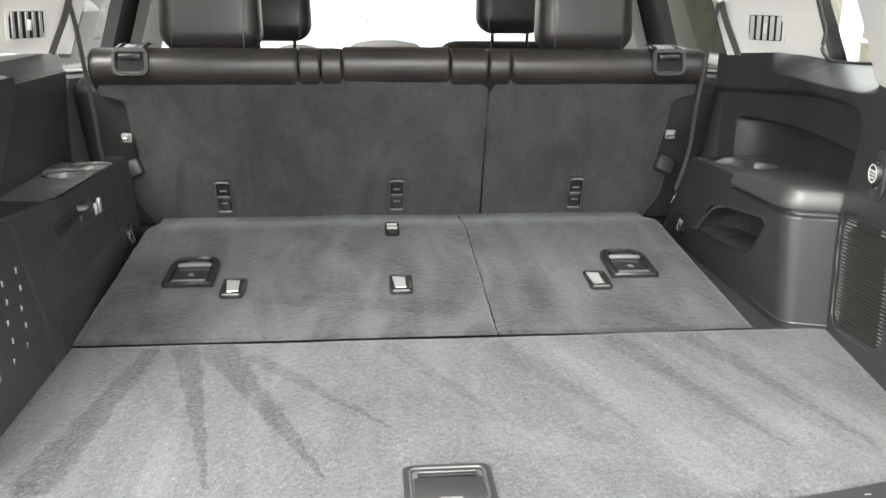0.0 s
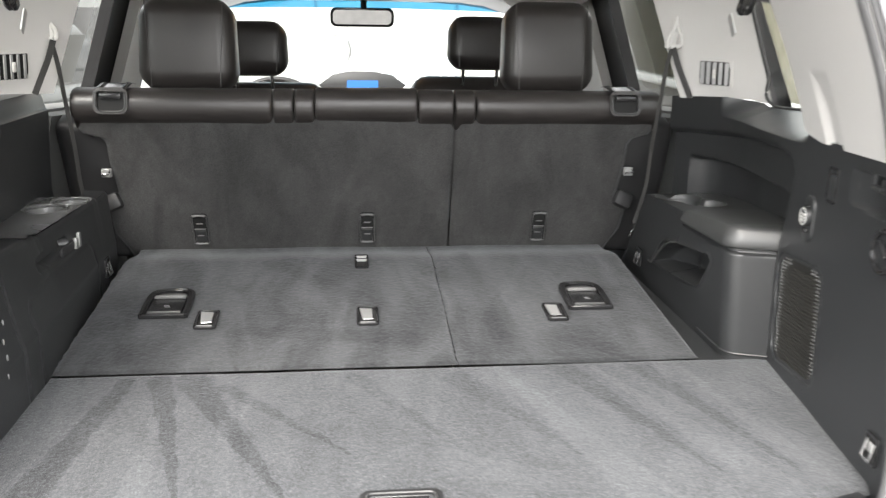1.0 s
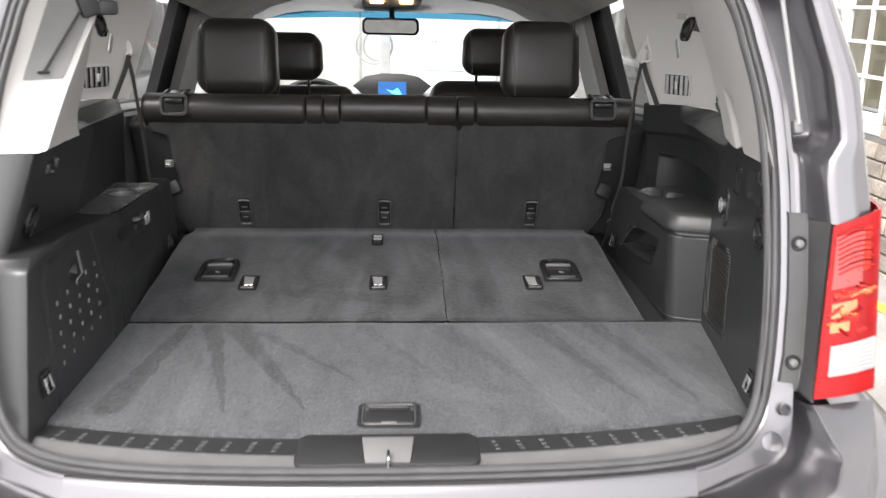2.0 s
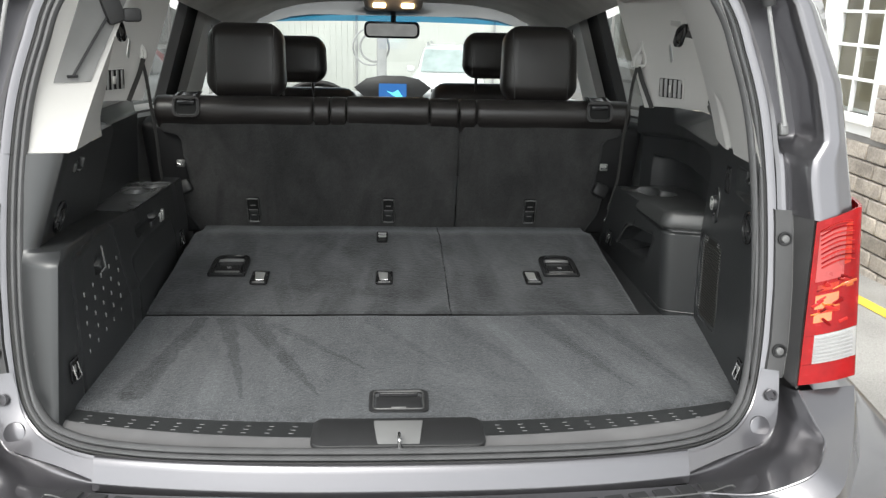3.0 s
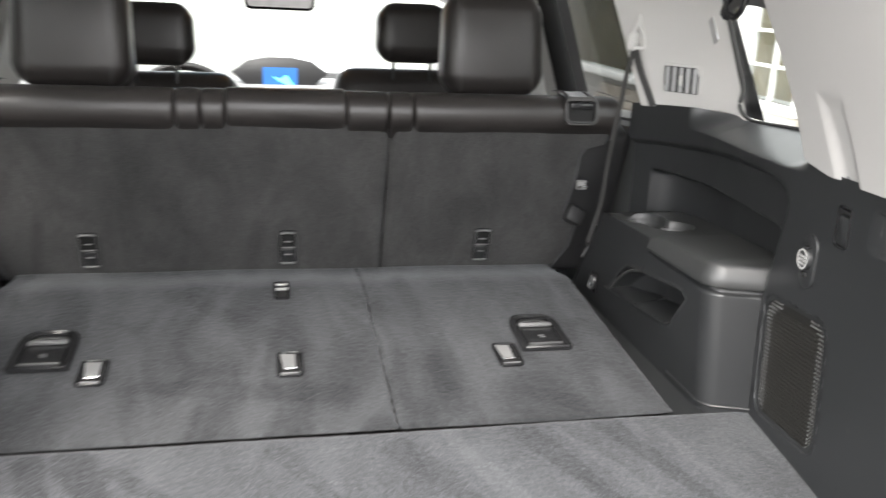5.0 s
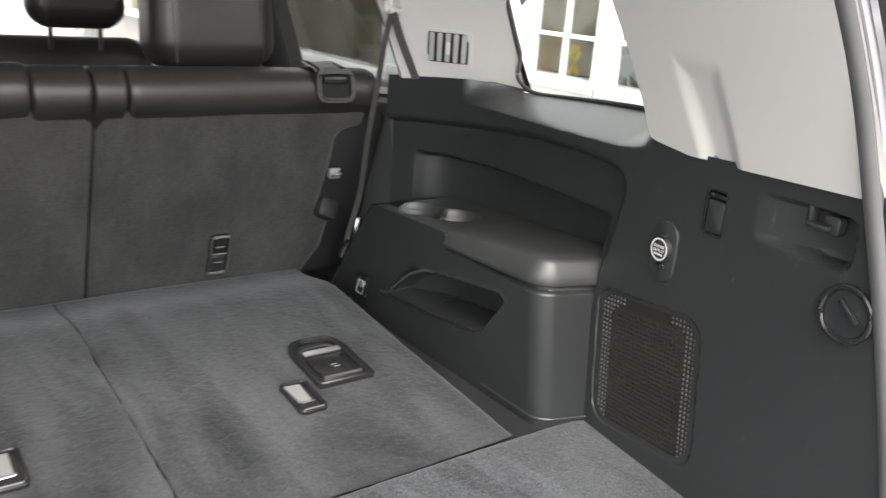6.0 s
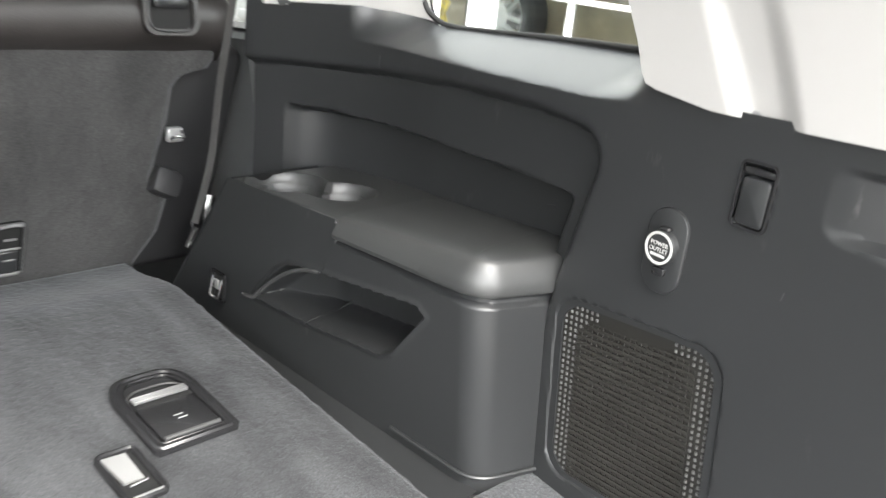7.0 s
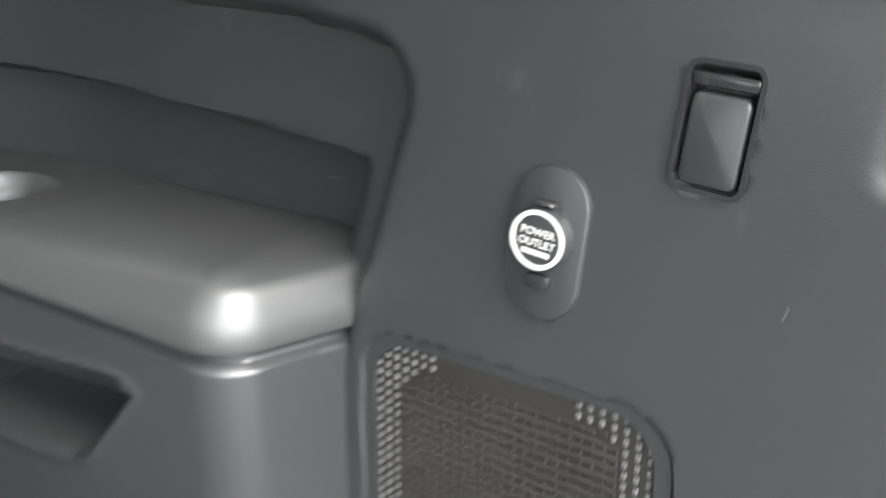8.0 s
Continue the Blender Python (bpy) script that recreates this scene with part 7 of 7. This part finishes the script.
sash(2.60, 3.95, 0.93, 1.95, 3, 4)
sash(4.08, 4.58, 0.93, 1.95, 2, 4)
sash(5.36, 5.95, 0.80, 1.95, 2, 4)
sash(6.15, 12.40, 0.74, 1.95, 1, 0)
bm = B()
for p, q in (((HX + 1.5, 7.0, 1.0), (0.05, 12.0, 2.6)), ((HX + 0.78, 7.0, 0.30), (1.48, 12.0, 0.05)), ((HX + 0.76, 1.2, 1.2), (1.43, 0.05, 2.4)), ((HX + 0.78, 7.0, 2.30), (1.48, 12.0, 0.05)), ((HX + 0.85, 12.7, 1.2), (1.3, 0.05, 2.4))):
    rbox(bm, p, q, 0)
part("inner_room", bm, M["wood"], house, "tan room behind the windows")
# pale board panel low on the front
for i in range(4):
    bm = B()
    rbox(bm, (HX - 0.012, 5.02, 0.70 + 0.092 * i), (0.03, 0.52, 0.086), 0.004)
    part("board", bm, M["stone"], house, "grey weathered board")


def wheel_parts(parent, c, r, w, axis="x", mat="alloy"):
    q = rot(0, 90, 0) if axis == "x" else rot(90, 0, 0)
    m = Matrix.Translation(c) @ q
    bm = B()
    path = [m @ Vector((math.cos(a) * (r - w * 0.36), math.sin(a) * (r - w * 0.36), 0)) for a in steps(0, 2 * math.pi, 36)[:-1]]
    sweep(bm, path, [(a, b) for a, b in rrect(w * 0.72, w, w * 0.22, 3)], up=m.to_3x3() @ Vector((0, 0, 1)), closed=True)
    wh = part("wheel", bm, M["tyre"], parent, "black tyre")
    bm = B()
    prism(bm, circle(r * 0.26, 20), m @ Matrix.Translation((0, 0, -w * 0.4)), w * 0.8, 0.005)
    for k in range(5):
        a = 2 * math.pi * k / 5
        d = Vector((math.cos(a), math.sin(a), 0))
        for sg in (-1, 1):
            e = Vector((-d.y, d.x, 0)) * 0.035 * sg
            tube(bm, [m @ (d * r * 0.15 + e * 0.6 + Vector((0, 0, w * 0.3))), m @ (d * r * 0.68 + e * 1.6 + Vector((0, 0, w * 0.36)))], 0.018, 8)
            tube(bm, [m @ (d * r * 0.15 + e * 0.6 - Vector((0, 0, w * 0.3))), m @ (d * r * 0.68 + e * 1.6 - Vector((0, 0, w * 0.36)))], 0.018, 8)
    sweep(bm, [m @ Vector((math.cos(a) * r * 0.68, math.sin(a) * r * 0.68, 0)) for a in steps(0, 2 * math.pi, 36)[:-1]], [(a, b) for a, b in rrect(0.03, w * 0.95, 0.008, 2)], up=m.to_3x3() @ Vector((0, 0, 1)), closed=True)
    part("rim", bm, M[mat], wh, "silver spoked rim")
    return wh


spare = thing("spare_wheel", (HX + 1.18, 4.84, 0.636), "alloy car wheel leaning inside the window", "wheel")
wheel_parts(spare, (HX + 1.18, 4.84, 0.936), 0.30, 0.17, mat="silver")
bm = B()
rbox(bm, (HX + 1.18, 4.5, 0.406), (0.5, 2.8, 0.46), 0.01)
single("work_bench", bm, M["wood"], "tan workbench behind the house windows", "bench")
bm = B()
rbox(bm, (HX + 1.22, 5.55, 0.711), (0.36, 0.66, 0.150), 0.008)
single("wooden_box", bm, M["wood"], "tan wooden box standing on the workbench", "box")
ribbon_ = thing("yellow_strap", (HX + 1.25, 5.47, 0.80), "yellow strap hanging behind the window", "strap")
bm = B()
for a in (28, -28):
    rbox(bm, (HX + 1.25, 5.47, 0.885), (0.012, 0.04, 0.20), 0.004, 1, rot(a, 0, 0))
rbox(bm, (HX + 1.25, 5.47, 0.985), (0.012, 0.085, 0.06), 0.01, 2)
part("strap", bm, M["yellow"], ribbon_)

# garage ahead
GYF = 27.0
gar = thing("garage", (0, GYF, -1.0), "white metal-clad garage with ribbed siding", "garage")
bm = B()
rbox(bm, (1.5, GYF + 0.12, 0.4), (17.0, 0.2, 5.0), 0)
part("wall", bm, M["siding"], gar)
bm = B()
for i in range(95):
    x = -7.0 + 0.18 * i
    rbox(bm, (x, GYF + 0.012, 0.4), (0.040, 0.05, 5.0), 0)
part("rib", bm, M["siding"], gar, "vertical siding ribs")["kind"] = "stuff"
for x in (-1.12, 3.2, -5.4):
    bm = B()
    rbox(bm, (x, GYF - 0.03, 0.4), (0.07, 0.06, 5.0), 0.005)
    part("joint_strip", bm, M["grey"], gar, "grey joint strip")
bm = B()
rbox(bm, (1.5, GYF + 2, 3.05), (17.6, 5.0, 0.3), 0.03)
part("roof", bm, M["roofing"], gar)
post = thing("post", (-0.18, 14.2, ground_z(14.2)), "pale square post with a white hose ring", "post")
bm = B()
rbox(bm, (-0.18, 14.2, 0.05), (0.16, 0.16, 2.25), 0.01)
part("shaft", bm, M["grey"], post)
for r, w in ((0.30, 0.014), (0.24, 0.018)):
    bm = B()
    sweep(bm, [Vector((-0.36 + (0.30 - r) + r * math.cos(a), 14.30, 0.73 + r * math.sin(a))) for a in steps(0, 2 * math.pi, 40)[:-1]], circle(w, 8), up=(0, 1, 0), closed=True)
    part("hose_ring", bm, M["grey"], post, "coiled pale hose")


def parked_car(x, y, heading, paint, label, glass_mat="car_glass"):
    """A plain parked estate car or SUV, 4.6 m long, standing on the yard."""
    base = Matrix.Translation((x, y, ground_z(y))) @ rot(0, 0, heading)
    t = thing("parked_car", (x, y, ground_z(y)), label, "car", "parked cars")

    def loft(name, stations, mat, label=""):
        bm = B()
        rows = []
        for yy, w, z0, z1, r in stations:
            rows.append([bm.verts.new(base @ Vector((a, yy, (z0 + z1) / 2 + b))) for a, b in rrect(w, z1 - z0, min(r, (z1 - z0) * 0.45), 4)])
        k = len(rows[0])
        for r0, r1 in zip(rows, rows[1:]):
            for j in range(k):
                bm.faces.new((r0[j], r0[(j + 1) % k], r1[(j + 1) % k], r1[j]))
        bm.faces.new(rows[0][::-1])
        bm.faces.new(rows[-1])
        bmesh.ops.recalc_face_normals(bm, faces=list(bm.faces))
        return part(name, bm, M[mat], t, label, angle=50)

    loft("body", [(-2.28, 1.50, 0.42, 0.80, 0.1), (-2.15, 1.72, 0.28, 0.93, 0.12), (-1.3, 1.82, 0.25, 1.00, 0.10), (0.8, 1.82, 0.25, 1.03, 0.10), (2.1, 1.80, 0.28, 1.05, 0.12), (2.28, 1.60, 0.42, 0.98, 0.12)], paint)
    loft("cabin", [(-1.25, 1.56, 0.92, 1.02, 0.04), (-0.55, 1.40, 0.92, 1.58, 0.10), (0.2, 1.36, 0.92, 1.66, 0.10), (1.6, 1.34, 0.92, 1.63, 0.10), (2.18, 1.44, 0.92, 1.10, 0.08)], paint)
    bm = B()
    sheet(bm, lambda u, v: base @ Vector((lerp(-0.70, 0.70, u) * (1 - 0.10 * v), lerp(-1.235, -0.60, v) - 0.02, lerp(1.04, 1.55, v) + 0.02)), steps(0, 1, 6), steps(0, 1, 4))
    part("windscreen", bm, M[glass_mat], t, "reflecting windscreen")
    for sx in (-1, 1):
        for a, b in ((-0.75, 0.10), (0.16, 0.95), (1.02, 1.70)):
            bm = B()
            sheet(bm, lambda u, v: base @ Vector((sx * (lerp(0.80, 0.70, v) + 0.012), lerp(a, b, u) + (0.34 * v * (1 - u) if a < -0.5 else 0), lerp(1.06, 1.52, v))), steps(0, 1, 4), steps(0, 1, 3))
            part("side_window", bm, M["dark_glass"], t, "dark side window")
        bm = B()
        rbox(bm, base @ Vector((sx * 0.98, -0.72, 1.08)), (0.20, 0.10, 0.14), 0.04, 3, rot(0, 0, heading))
        part("door_mirror", bm, M[paint], t)
        bm = B()
        rbox(bm, base @ Vector((sx * 0.62, -2.17, 0.76)), (0.34, 0.14, 0.13), 0.03, 2, rot(0, 0, heading))
        part("headlight", bm, M["clear"], t)
        bm = B()
        tube(bm, [base @ Vector((sx * 0.58, -0.4, 1.66)), base @ Vector((sx * 0.58, -0.3, 1.71)), base @ Vector((sx * 0.58, 1.3, 1.69)), base @ Vector((sx * 0.58, 1.4, 1.64))], 0.018, 8)
        part("roof_rail", bm, M["alloy"], t)
        for yy in (-1.42, 1.35):
            wheel_parts(t, base @ Vector((sx * 0.80, yy, 0.34)), 0.34, 0.22, "x" if abs(heading % 180) < 45 or abs(heading % 180) > 135 else "y")
    bm = B()
    rbox(bm, base @ Vector((0, -2.26, 0.66)), (0.75, 0.06, 0.16), 0.02, 2, rot(0, 0, heading))
    part("front_grille", bm, M["black"], t)
    return t


parked_car(1.52, 22.4, -6, "car_white", "white estate car parked facing the yard")
parked_car(-4.1, 8.6, -20, "car_white", "white car parked beside the yard", "dark_glass")
parked_car(-6.2, 15.5, -60, "car_red", "red car parked before the far white building", "dark_glass")

shop = thing("outbuilding", (-9, 21, -1.6), "low white outbuilding with a dark sign board", "building")
bm = B()
rbox(bm, (-9.5, 21.2, 0.2), (10.0, 0.3, 3.8), 0.01)
part("wall", bm, M["white"], shop)
bm = B()
rbox(bm, (-9.5, 22.5, 2.2), (10.8, 4.0, 0.3), 0.02)
part("roof", bm, M["roofing"], shop)
bm = B()
rbox(bm, (-6.0, 20.95, 0.85), (1.4, 0.25, 0.9), 0.02)
part("sign_board", bm, M["roofing"], shop, "dark grey board")
bm = B()
rbox(bm, (-5.6, 21.02, -0.65), (0.9, 0.10, 2.0), 0.02)
d = part("doorway", bm, M["white"], shop)
bm = B()
rbox(bm, (-5.6, 20.97, -0.25), (0.6, 0.06, 1.0), 0.01)
part("pane", bm, M["dark_glass"], d)
bm = B()
sheet(bm, lambda u, v: Vector((2.78 + 0.10 * u + 0.0 * v, lerp(-3, 12, v), ground_z(lerp(-3, 12, v)) + 0.005)), [0, 1], steps(0, 1, 30))
single("road_line", bm, M["yellow"], "faded yellow painted line on the yard", "road marking", kind="structure")
# split-face stones of the house base
row = 0
for row in range(11):
    z = 0.56 - 0.115 * row
    y = 1.6 + 0.13 * (row % 2)
    k = 0
    while y < 8.4:
        L = 0.24 + 0.10 * ((row * 7 + k * 5) % 4) / 3
        bm = B()
        rbox(bm, (HX + 0.012, y + L / 2, z), (0.05, L - 0.012, 0.104), 0.008, 1)
        if z > ground_z(y) - 0.1:
            part("stone", bm, M["stone"], base)
        else:
            bm.free()
        y += L
        k += 1
